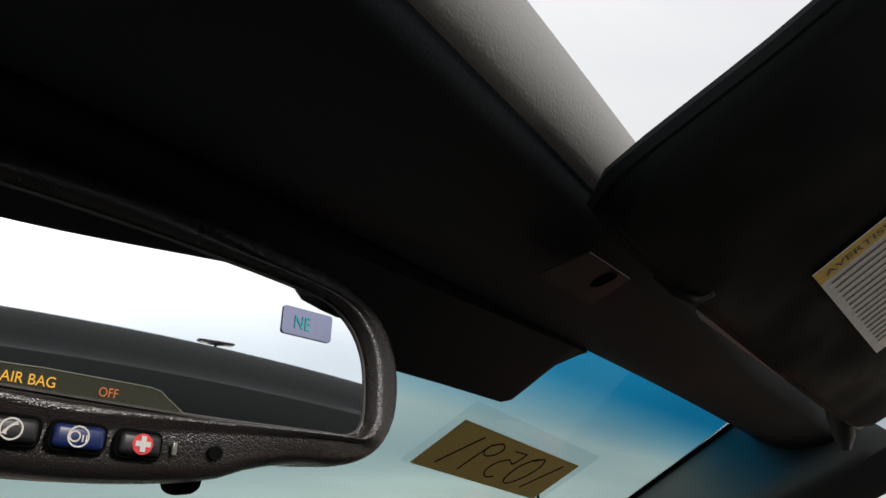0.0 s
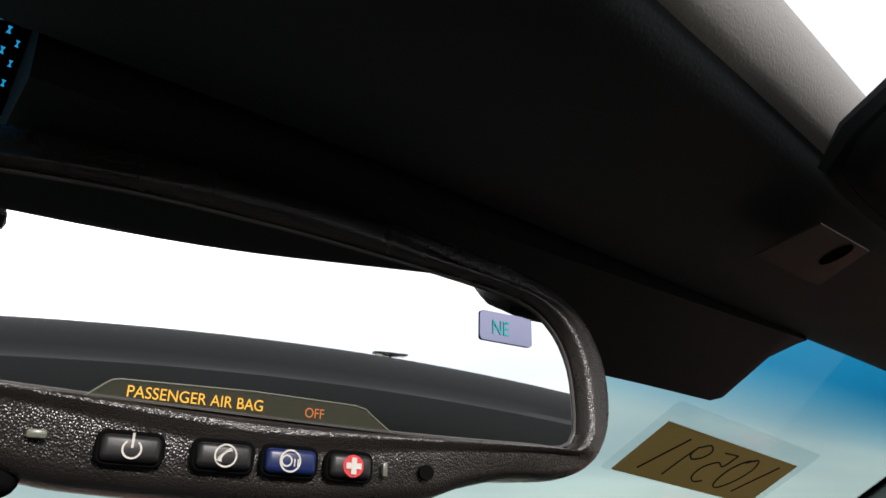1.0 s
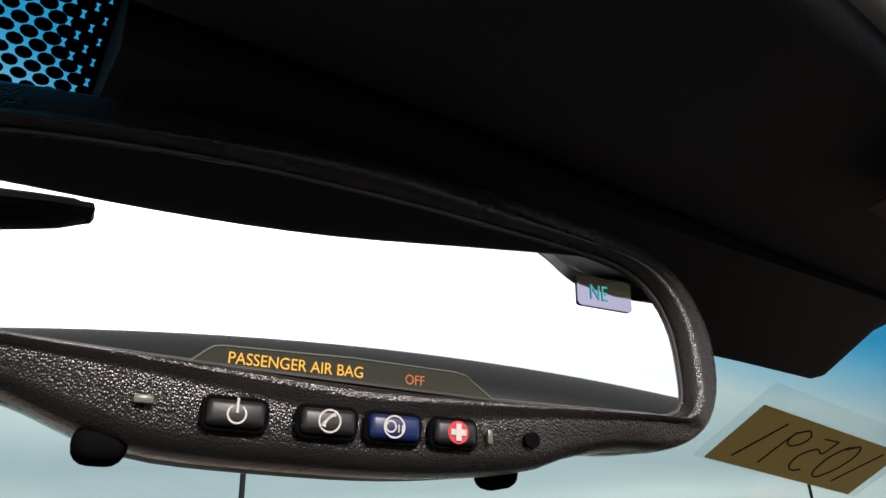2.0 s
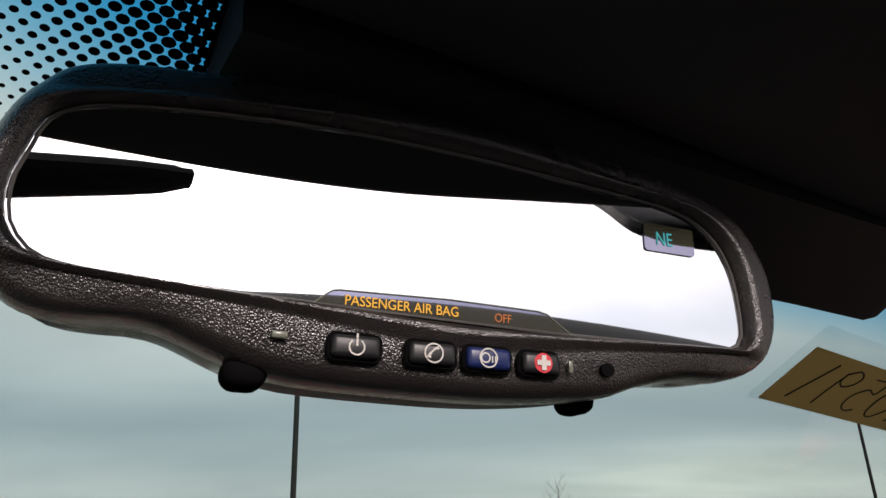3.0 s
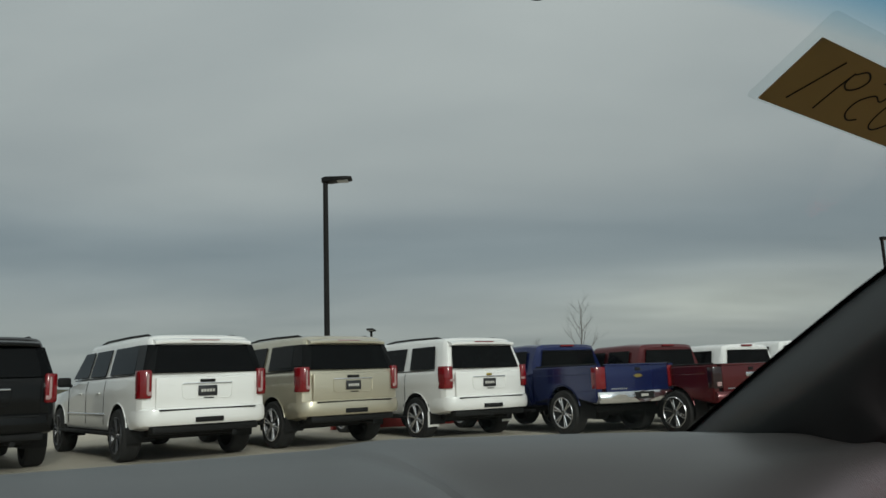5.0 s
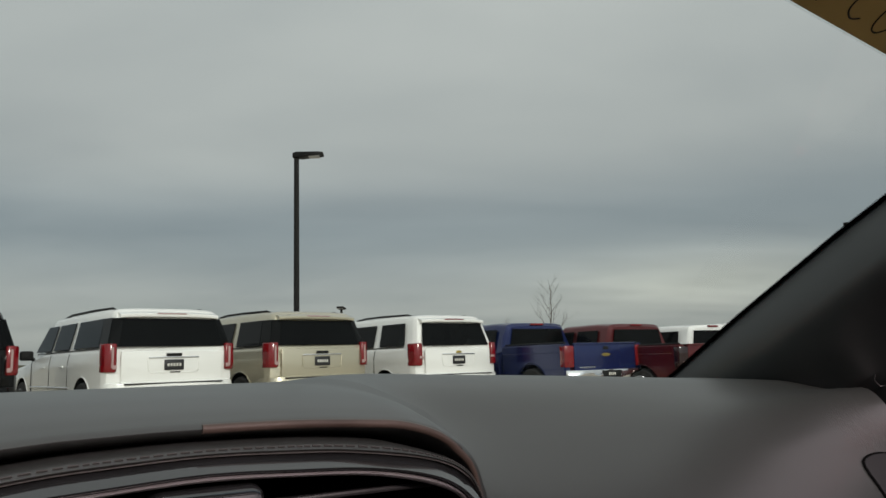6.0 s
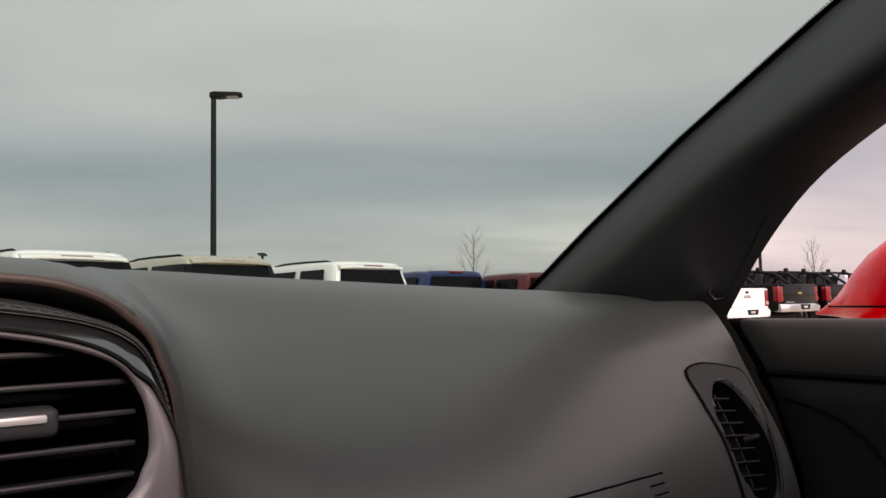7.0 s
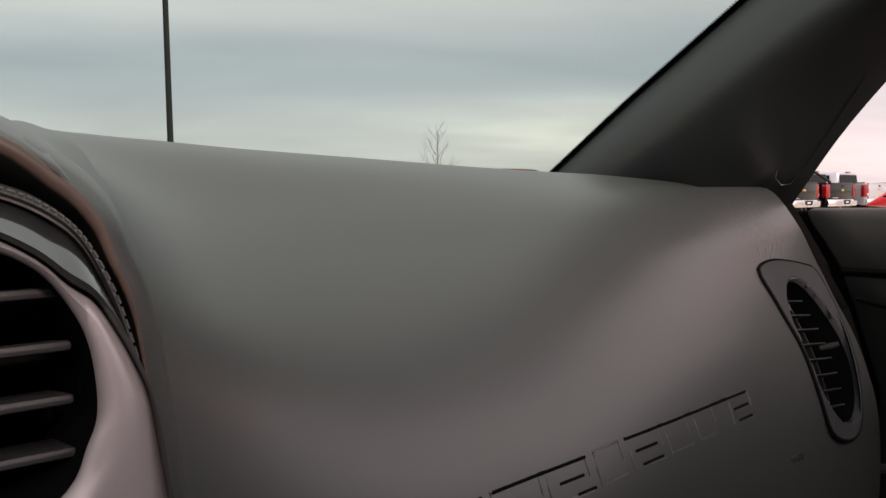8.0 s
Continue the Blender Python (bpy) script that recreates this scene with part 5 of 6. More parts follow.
b = button("emergency_button", 0.0187, 0.0140, M_BUTTON, "black emergency button with a red disc")
bm = bmesh.new()
slab(bm, ellipse(0.0031, 0.0031, 24, 0.0190, -0.0030), 0.00015, Matrix.Translation((0, 0, TOPW - 0.0002)))
part("red_disc", bm, M_RED_PRINT, b, smooth=0)
bm = bmesh.new()
box(bm, (0.0190, -0.0030, TOPW + 0.0002), (0.0046, 0.0016, 0.0002))
box(bm, (0.0190, -0.0030, TOPW + 0.00025), (0.0016, 0.0046, 0.0002))
part("white_cross", bm, M_PRINT, b, smooth=0)
bm = bmesh.new()
box(bm, (-0.0620, -0.0012, 0.0047), (0.0046, 0.0022, 0.0014), 0.0006, 2)
part("status_light", bm, M_LED_OFF, mirror, "small unlit status light")
bm = bmesh.new()
box(bm, (0.0300, -0.0030, 0.0047), (0.0016, 0.0040, 0.0014), 0.0004, 2)
part("status_light", bm, M_LED_OFF, mirror, "small unlit status light")
bm = bmesh.new()
slab(bm, ellipse(0.0025, 0.0022, 20, 0.0440, -0.0028), 0.0012, Matrix.Translation((0, 0, 0.0036)))
part("microphone_hole", bm, M_GAP, mirror, "dark microphone hole")
# rubber feet and map lamps underneath
for u, rr in ((-0.0695, 0.0064), (0.0440, 0.0052)):
    bm = bmesh.new()
    box(bm, (u, -0.0108 if u < 0 else -0.0102, -0.0085 if u < 0 else -0.018), (2 * rr, 0.0092 if u < 0 else 0.009, 0.016), 0.0043, 4)
    part("rubber_button", bm, M_GAP, mirror, "rubber lamp switch underneath")
for c0, c1 in ((-0.128, -0.069), (0.060, 0.104)):
    ids = [i for i, p in enumerate(house_l) if c0 <= p.x <= c1 and p.y < mid.y]
    ids.sort(key=lambda i: house_l[i].x)
    bm = bmesh.new()
    rings = []
    for i in ids:
        out = (house_l[i] - mid).normalized() * 0.0007
        row = []
        for d, f, dy in ((0.0130, 0.985, 0.0), (0.022, 0.983, 0.0), (0.030, 0.976, 0.0), (0.033, 0.972, 0.0)):
            p = shrink([house_l[i]], f, dy)[0] + out
            row.append((p.x, p.y, shell_z(house_l[i].x, d)))
        rings.append(row)
    loft(bm, rings, closed=False)
    bmesh.ops.solidify(bm, geom=list(bm.faces), thickness=0.0012)
    part("map_lamp_lens", bm, M_LENS, mirror, "glossy map lamp lens underneath")
# stalk up to the foot on the glass
bm = bmesh.new()
tube(bm, [(0.0, 0.040, -0.045), (0.0, 0.062, -0.060), (0.0, 0.085, -0.066), (0.0, 0.10, -0.066)], [0.013, 0.011, 0.012, 0.016], 14)
part("stalk", bm, M_TRIM, mirror, "black stalk to the windshield")

# ---- parked vehicles ----
M_TYRE = pm("tyre_rubber", (0.014, 0.0135, 0.013), 0.85, grain=120, bump=0.3, var=0.2, big=4)
M_RIM = pm("alloy_wheel", (0.55, 0.55, 0.56), 0.25, metal=0.9, var=0.1, big=6)
M_RIM_DARK = pm("dark_alloy", (0.05, 0.05, 0.052), 0.3, metal=0.5, var=0.1, big=6)
M_VGLASS = pm("privacy_glass", (0.003, 0.0034, 0.0038), 0.05, var=0.1, big=2, spec=0.09)
M_UNDER = pm("underbody_black", (0.009, 0.009, 0.009), 0.7, spec=0.25, var=0.2, big=3)
M_TAIL = pm("red_tail_lens", (0.20, 0.005, 0.008), 0.15, var=0.1, big=6, coat=0.35)
M_TAIL_SMOKE = pm("smoked_tail_lens", (0.020, 0.006, 0.007), 0.15, var=0.1, big=6, coat=0.35)
M_TAIL_CLEAR = pm("clear_tail_lens", (0.42, 0.27, 0.26), 0.15, var=0.1, big=6, coat=0.6)
M_PLATE = pm("black_dealer_plate", (0.02, 0.02, 0.022), 0.4, var=0.1, big=6)
M_GOLD = pm("gold_badge", (0.55, 0.42, 0.12), 0.3, metal=0.8, var=0.05)
PAINTS = {
    "white": pm("white_car_paint", (0.86, 0.85, 0.82), 0.32, var=0.05, coat=0.8, big=0.8),
    "gold": pm("champagne_car_paint", (0.56, 0.51, 0.39), 0.34, metal=0.65, var=0.05, coat=0.8, big=0.8),
    "black": pm("black_car_paint", (0.004, 0.004, 0.004), 0.15, spec=0.25, var=0.1, coat=0.0, big=0.8),
    "blue": pm("deep_blue_car_paint", (0.008, 0.018, 0.090), 0.25, metal=0.35, var=0.08, coat=0.35, big=0.8),
    "maroon": pm("maroon_car_paint", (0.10, 0.007, 0.009), 0.28, metal=0.35, var=0.08, coat=0.35, big=0.8),
    "silver": pm("silver_car_paint", (0.45, 0.46, 0.48), 0.3, metal=0.5, var=0.05, coat=0.8, big=0.8),
}


def section(y, zb, w, belt, wt, top, sl):
    """Closed car-body section at y: half width w below the belt, wt at the roof; sl leans it above the belt."""
    lo, hi = zb + 0.22, belt - 0.27
    half = [(0.0, zb), (w * 0.80, zb), (w * 0.955, zb + 0.03), (w * 0.985, zb + 0.10)]
    half += [(w, lo + (hi - lo) * k / 7) for k in range(8)]
    half += [(w + 0.006, belt - 0.22), (w - 0.004, belt - 0.15), (w - 0.022, belt - 0.05), (w - 0.034, belt - 0.005), (w - 0.055, belt + 0.015)]
    half += [(wt + 0.012 + (w - 0.067 - wt) * (1 - k), belt + 0.015 + (top - 0.115 - belt) * k) for k in (0.33, 0.67, 1.0)]
    half += [(wt - 0.012, top - 0.055), (wt - 0.055, top - 0.028), (wt - 0.16, top - 0.008), (wt * 0.5, top + 0.002), (0.0, top + 0.006)]
    pts = [(x, y + sl * max(0.0, z - belt), z) for x, z in half]
    return pts + [(-x, yy, z) for x, yy, z in reversed(pts[1:-1])]


def body_shell(stations, arches):
    """A car body drawn through stations, with round openings (y, radius, axle height) cut in its sides."""
    ys = [st[0] for st in stations]
    rows = []
    for a, b in zip(range(len(ys) - 1), range(1, len(ys))):
        n = max(1, round((ys[b] - ys[a]) / 0.06))
        for k in range(n):
            t = k / n
            e = t * t * (3 - 2 * t) * 0.35 + t * 0.65
            rows.append([ys[a] + (ys[b] - ys[a]) * t] + [p + (q - p) * e for p, q in zip(stations[a][1:], stations[b][1:])])
    rows.append(list(stations[-1]))
    bm = bmesh.new()
    loft(bm, [section(*r) for r in rows], caps=True)
    for ya, ra, za in arches:
        for v in bm.verts:
            d = math.hypot(v.co.y - ya, v.co.z - za)
            if abs(v.co.x) > 0.78 and v.co.z < za + ra + 0.05 and abs(d - ra) < 0.034 and d > 0:
                v.co.y, v.co.z = ya + (v.co.y - ya) * ra / d, za + (v.co.z - za) * ra / d
        gone = [f for f in bm.faces if abs(f.calc_center_median().x) > 0.72 and math.hypot(f.calc_center_median().y - ya, f.calc_center_median().z - za) < ra - 0.004]
        bmesh.ops.delete(bm, geom=gone, context="FACES")
    return bm


def wheel(parent, x, y, r, rim, side, width=0.27):
    bm = bmesh.new()
    n = 28
    prof = [(r * 0.70, -width / 2), (r * 0.93, -width / 2), (r * 0.985, -width / 2 + 0.03), (r, -width / 2 + 0.06), (r, width / 2 - 0.06), (r * 0.985, width / 2 - 0.03), (r * 0.93, width / 2), (r * 0.70, width / 2)]
    loft(bm, [[(x + side * a, y + rr * math.cos(2 * math.pi * k / n), r + rr * math.sin(2 * math.pi * k / n)) for rr, a in prof] for k in range(n)] + [[(x + side * a, y + rr, r) for rr, a in prof]], closed=False)
    wh = part("wheel", bm, M_TYRE, parent, "tyre on an alloy wheel", smooth=50)
    bm = bmesh.new()
    loft(bm, [[(x + side * a, y + rr * math.cos(2 * math.pi * k / n), r + rr * math.sin(2 * math.pi * k / n)) for rr, a in ((r * 0.71, width / 2 - 0.002), (r * 0.66, width / 2 + 0.004), (r * 0.62, width / 2 - 0.05), (0.03, width / 2 - 0.06))] for k in range(n)] + [[(x + side * a, y + rr, r) for rr, a in ((r * 0.71, width / 2 - 0.002), (r * 0.66, width / 2 + 0.004), (r * 0.62, width / 2 - 0.05), (0.03, width / 2 - 0.06))]], closed=False)
    part("dish", bm, M_RIM_DARK, wh, smooth=50)
    bm = bmesh.new()
    for k in range(6):
        a = 2 * math.pi * k / 6 + 0.3
        for off in (-0.13, 0.13):
            p0 = (x + side * (width / 2 - 0.02), y + 0.05 * math.cos(a), r + 0.05 * math.sin(a))
            p1 = (x + side * (width / 2 - 0.005), y + r * 0.66 * math.cos(a + off), r + r * 0.66 * math.sin(a + off))
            tube(bm, [p0, p1], [0.022, 0.016], 6)
    tube(bm, [(x + side * (width / 2 - 0.06), y, r), (x + side * (width / 2 + 0.002), y, r)], [0.07, 0.055], 12)
    tube(bm, [(x + side * (width / 2 + 0.002), y + r * 0.665 * math.cos(2 * math.pi * k / n), r + r * 0.665 * math.sin(2 * math.pi * k / n)) for k in range(n)], 0.014, 6, closed=True)
    part("rim", bm, rim, wh, "spoked rim")


def wheel_well(parent, w, y, ra, za, paint):
    """Dark tunnel round a wheel, open to the side, and the rolled painted edge of the opening."""
    n = 22
    arc = [(y + ra * math.cos(math.pi * (k / n * 1.16 - 0.08)), za + ra * math.sin(math.pi * (k / n * 1.16 - 0.08))) for k in range(n + 1)]
    for s in (1, -1):
        bm = bmesh.new()
        rows = loft(bm, [[(s * x, a, b) for x in (w - 0.012, w - 0.10, w - 0.24, w - 0.36)] for a, b in arc], closed=False)
        bm.faces.new([r[-1] for r in rows])
        part("wheel_housing", bm, M_UNDER, parent, "dark wheel housing", smooth=50)
        bm = bmesh.new()
        tube(bm, [(s * (w - 0.004 - 0.035 * max(0.0, (za + 0.12 - b) / 0.2)), a, b) for a, b in arc if b > 0.53], 0.011, 6)
        part("arch_lip", bm, paint, parent)


def quad_plate(bm, p, thick, n):
    """A four-cornered pane with some thickness along n."""
    n = Vector(n).normalized() * thick
    a = [bm.verts.new(Vector(q)) for q in p]
    b = [bm.verts.new(Vector(q) + n) for q in p]
    bm.faces.new(a)
    bm.faces.new(list(reversed(b)))
    for i in range(4):
        j = (i + 1) % 4
        bm.faces.new((a[i], b[i], b[j], a[j]))


def suv(paint, length, label, m, rim, dark_pillar, tall_lamp, group="parked vehicles"):
    """Large estate car, tail at y = 0, nose at y = length."""
    pm_ = PAINTS[paint]
    v = thing("sport_utility_vehicle", label, "car", group, m=m)
    L = length
    st = [(0.150, 0.62, 0.90, 1.27, 0.72, 1.78, 0.30), (0.175, 0.55, 0.955, 1.27, 0.775, 1.865, 0.30), (0.26, 0.50, 0.998, 1.27, 0.80, 1.90, 0.26), (0.75, 0.46, 1.01, 1.27, 0.805, 1.92, 0.08), (1.4, 0.44, 1.015, 1.27, 0.81, 1.925, 0.0), (L - 2.35, 0.44, 1.015, 1.26, 0.80, 1.91, 0.0), (L - 1.95, 0.44, 1.01, 1.21, 0.78, 1.83, -0.55), (L - 1.35, 0.44, 1.005, 1.11, 0.86, 1.20, 0.0), (L - 0.5, 0.45, 0.99, 1.05, 0.86, 1.14, 0.0), (L - 0.12, 0.48, 0.95, 0.95, 0.80, 1.06, 0.0), (L - 0.02, 0.52, 0.86, 0.88, 0.70, 0.98, 0.0)]
    part("body", body_shell(st, [(1.13, 0.475, 0.415), (L - 1.05, 0.475, 0.415)]), pm_, v, smooth=32)
    # rear face
    ry = lambda z: 0.147 + 0.30 * max(0.0, z - 1.27)
    bm = bmesh.new()
    quad_plate(bm, [(-0.80, ry(1.315) - 0.004, 1.315), (0.80, ry(1.315) - 0.004, 1.315), (0.72, ry(1.74) - 0.004, 1.74), (-0.72, ry(1.74) - 0.004, 1.74)], 0.016, (0, -1, 0))
    bmesh.ops.bevel(bm, geom=list(bm.edges), offset=0.008, segments=2, affect="EDGES")
    part("rear_window", bm, M_VGLASS, v, "dark tinted rear window")
    bm = bmesh.new()
    loft(bm, [[(x, ry(1.72) - 0.06 - 0.03 * (1 - (x / 0.76) ** 2) + dy, 1.785 + dz - 0.02 * (x / 0.76) ** 4) for dy, dz in ((0.0, -0.02), (-0.01, 0.0), (0.0, 0.03), (0.10, 0.062), (0.30, 0.085), (0.10, -0.03))] for x in [-0.76 + 1.52 * k / 12 for k in range(13)]], caps=True)
    part("roof_spoiler", bm, pm_, v, smooth=50)
    bm = bmesh.new()
    box(bm, (0, ry(1.72) - 0.088, 1.812), (0.46, 0.02, 0.024), 0.006)
    part("brake_light", bm, M_TAIL if tall_lamp else M_TAIL_CLEAR, v, "high brake light")
    bm = bmesh.new()
    box(bm, (0, 0.115, 0.985), (1.56, 0.05, 0.53), 0.02, 3)
    tg = part("tailgate", bm, pm_, v, smooth=40)
    bm = bmesh.new()
    box(bm, (0, 0.085, 1.15), (0.78, 0.02, 0.022), 0.006)
    part("chrome_bar", bm, M_CHROME, tg, "chrome bar on the tailgate")
    bm = bmesh.new()
    box(bm, (0.0, 0.082, 1.19), (0.24 if not tall_lamp else 0.12, 0.012, 0.045), 0.012)
    part("maker_badge", bm, M_GOLD if tall_lamp else M_UNDER, tg, "plain maker badge")
    bm = bmesh.new()
    for k in range(7):
        box(bm, (-0.66 + 0.05 * k, 0.088, 0.775), (0.034, 0.008, 0.024), 0.003)
    part("model_bars", bm, M_UNDER, tg, "model letters as plain bars")
    bm = bmesh.new()
    box(bm, (0, 0.078, 1.04), (0.30, 0.012, 0.155), 0.01)
    pl = part("licence_plate", bm, M_PLATE, tg, "black dealer plate")
    bm = bmesh.new()
    tube(bm, [(-0.40, 0.087, 1.135), (-0.385, 0.087, 0.955), (-0.34, 0.087, 0.925), (0.34, 0.087, 0.925), (0.385, 0.087, 0.955), (0.40, 0.087, 1.135)], 0.007, 6)
    part("pressed_edge", bm, pm_, tg, "pressed edge round the plate")
    bm = bmesh.new()
    box(bm, (0.02, 0.086, 0.93), (0.16, 0.02, 0.018), 0.005)
    part("release_handle", bm, M_UNDER, tg, "dark release handle")
    bm = bmesh.new()
    for k in range(5):
        box(bm, (-0.09 + 0.045 * k, 0.070, 1.04), (0.032, 0.004, 0.045), 0.002)
    part("plate_bars", bm, M_PRINT, pl, "plain light bars")
    for s in (1, -1):
        bm = bmesh.new()
        z0, z1 = (0.95, 1.36)
        rings = []
        for z in (z0, z0 + 0.02, z0 + 0.1, z0 + 0.2, z1 - 0.02, z1):
            k = 0.0 if z0 + 0.01 < z < z1 - 0.01 else 0.012
            rings.append([(s * (0.838 + k), 0.112 + k, z), (s * (0.862), 0.098 + k, z), (s * (0.93), 0.105 + k, z), (s * (0.995 - k), 0.155, z), (s * (1.014 - k), 0.26, z), (s * 1.0, 0.36 - k, z), (s * 0.90, 0.36, z), (s * 0.825, 0.2, z)])
        loft(bm, rings, caps=True)
        tl = part("tail_light", bm, M_TAIL, v, "red tail light")
        bm = bmesh.new()
        if not tall_lamp:
            tube(bm, [(s * 0.90, 0.096, z0 + 0.06), (s * 0.90, 0.096, z1 - 0.05)], 0.018, 8)
            box(bm, (s * 0.870, 0.096, z0 + 0.07), (0.06, 0.012, 0.06), 0.004)
        else:
            box(bm, (s * 0.86, 0.096, z0 + 0.15), (0.10, 0.012, 0.045), 0.004)
        part("lens_insert", bm, M_TAIL_CLEAR, tl, "clear lens insert")
    # bumper, wrapped round the corners as far as the wheel arches
    bm = bmesh.new()
    plan = [(1.016, 0.66, -0.012), (1.020, 0.45, 0.0), (1.012, 0.27, 0.0), (0.985, 0.16, 0.0), (0.93, 0.085, 0.0), (0.82, 0.035, 0.0), (0.62, 0.005, 0.0), (0.32, -0.010, 0.0)]
    plan = plan + [(0.0, -0.014, 0.0)] + [(-x, y, e) for x, y, e in reversed(plan)]
    prof = [(-0.10, 0.55), (-0.028, 0.55), (-0.008, 0.58), (0.0, 0.64), (-0.004, 0.72), (-0.020, 0.785), (-0.045, 0.80), (-0.12, 0.80)]
    rings = []
    for x, y, e in plan:
        n = Vector((x, (y - 0.75) * 1.35)).normalized()
        rings.append([(x + n.x * (o + e), y + n.y * (o + e), z) for o, z in prof])
    loft(bm, rings, caps=True)
    bp = part("rear_bumper", bm, pm_, v, smooth=40)
    bm = bmesh.new()
    box(bm, (0, 0.035, 0.772), (1.5, 0.07, 0.022), 0.006)
    box(bm, (0, -0.015, 0.615), (0.44, 0.03, 0.075), 0.01)
    part("step_pad", bm, M_UNDER, bp, "dark step and tow cover")
    bm = bmesh.new()
    box(bm, (0, 0.17, 0.49), (1.66, 0.20, 0.11), 0.03)
    box(bm, (0, L / 2, 0.42), (1.5, L - 1.0, 0.10), 0.03)
    tube(bm, [(-0.85, 0.95, 0.36), (0.85, 0.95, 0.36)], 0.05, 8)
    tube(bm, [(0.45, 0.12, 0.40), (0.45, 1.4, 0.40)], 0.04, 8)
    part("underbody", bm, M_UNDER, v, "dark underbody and axle")
    # side glass
    for s in (1, -1):
        sx = lambda z: s * (0.965 - (z - 1.29) * 0.267 + 0.006)
        spans = [(0.50, 0.62, 1.36, 1.42), (1.58, 1.60, 2.42, 2.42), (2.54, 2.54, 3.35, 3.02)] if L < 5.4 else [(0.50, 0.62, 1.70, 1.76), (1.92, 1.94, 2.80, 2.80), (2.92, 2.92, 3.85, 3.50)]
        for a0, a1, b0, b1 in spans:
            bm = bmesh.new()
            quad_plate(bm, [(sx(1.315), a0, 1.315), (sx(1.315), b0, 1.315), (sx(1.75), b1, 1.75), (sx(1.75), a1, 1.75)], 0.012, (s, 0, 0.3))
            bmesh.ops.bevel(bm, geom=list(bm.edges), offset=0.006, segments=1, affect="EDGES")
            part("side_window", bm, M_VGLASS, v, "dark tinted side window")
        if dark_pillar:
            bm = bmesh.new()
            quad_plate(bm, [(sx(1.315) - s * 0.02, 0.19, 1.315), (sx(1.315), 0.49, 1.315), (sx(1.745), 0.61, 1.745), (sx(1.745) - s * 0.02, 0.335, 1.745)], 0.012, (s, -0.25, 0.3))
            quad_plate(bm, [(s * 0.79, ry(1.315) - 0.008, 1.315), (sx(1.315) - s * 0.02, 0.20, 1.315), (sx(1.745) - s * 0.02, 0.335, 1.745), (s * 0.70, ry(1.74) - 0.010, 1.745)], 0.012, (s * 0.5, -1, 0))
            part("corner_glass", bm, M_VGLASS, v, "dark wrap-round corner")
        bm = bmesh.new()
        rz = 1.92
        tube(bm, [(s * 0.70, 0.62, rz - 0.04), (s * 0.70, 0.75, rz - 0.005), (s * 0.70, 1.6, rz + 0.012), (s * 0.69, L - 2.9, rz + 0.01), (s * 0.68, L - 2.55, rz - 0.02)], 0.020, 8)
        part("roof_rail", bm, M_UNDER, v, "black roof rail")
        bm = bmesh.new()
        box(bm, (s * 1.11, L - 1.75, 1.27), (0.22, 0.12, 0.17), 0.04, 3)
        tube(bm, [(s * 0.97, L - 1.72, 1.20), (s * 1.08, L - 1.74, 1.23)], 0.03, 8)
        part("wing_mirror", bm, M_UNDER, v, "black wing mirror")
        for yy in ((2.2, 3.2) if L < 5.4 else (2.5, 3.55)):
            bm = bmesh.new()
            box(bm, (s * 1.022, yy - 0.35, 1.05), (0.03, 0.20, 0.03), 0.01, 2)
            part("door_handle", bm, M_CHROME if paint != "white" else pm_, v)
        for yy in ((1.50, 2.48, 3.55) if L < 5.4 else (1.84, 2.86, 3.98)):
            bm = bmesh.new()
            tube(bm, [(s * 1.008, yy, 0.56), (s * 1.016, yy, 0.75), (s * 1.016, yy, 1.10), (s * 0.988, yy, 1.25)], 0.006, 6)
            part("door_seam", bm, M_UNDER, v)
        bm = bmesh.new()
        tube(bm, [(s * 1.015, 1.75, 0.72), (s * 1.020, 1.85, 0.72), (s * 1.020, L - 1.75, 0.72), (s * 1.014, L - 1.65, 0.72)], 0.014, 6)
        part("side_moulding", bm, M_UNDER if paint != "white" else M_CHROME, v, "thin moulding along the doors")
        bm = bmesh.new()
        tube(bm, [(s * 0.972, 0.52, 1.298), (s * 0.972, L - 1.95, 1.285)], 0.008, 6)
        part("belt_trim", bm, M_UNDER, v, "dark trim under the side windows")
        bm = bmesh.new()
        box(bm, (s * 0.99, L / 2 + 0.1, 0.42), (0.14, L - 2.6, 0.05), 0.02, 2)
        part("side_step", bm, M_UNDER, v, "dark side step")
        for yy in (1.13, L - 1.05):
            wheel(v, s * 0.885, yy, 0.405, rim, s)
    if tall_lamp and paint == "white":
        for s in (1, -1):
            bm = bmesh.new()
            box(bm, (s * 0.90, 0.70, 0.39), (0.25, 0.02, 0.28), 0.008)
            part("mud_flap", bm, pm_, v, "white mud flap")
    wheel_well(v, 1.015, 1.13, 0.475, 0.415, pm_)
    wheel_well(v, 1.008, L - 1.05, 0.475, 0.415, pm_)
    return v


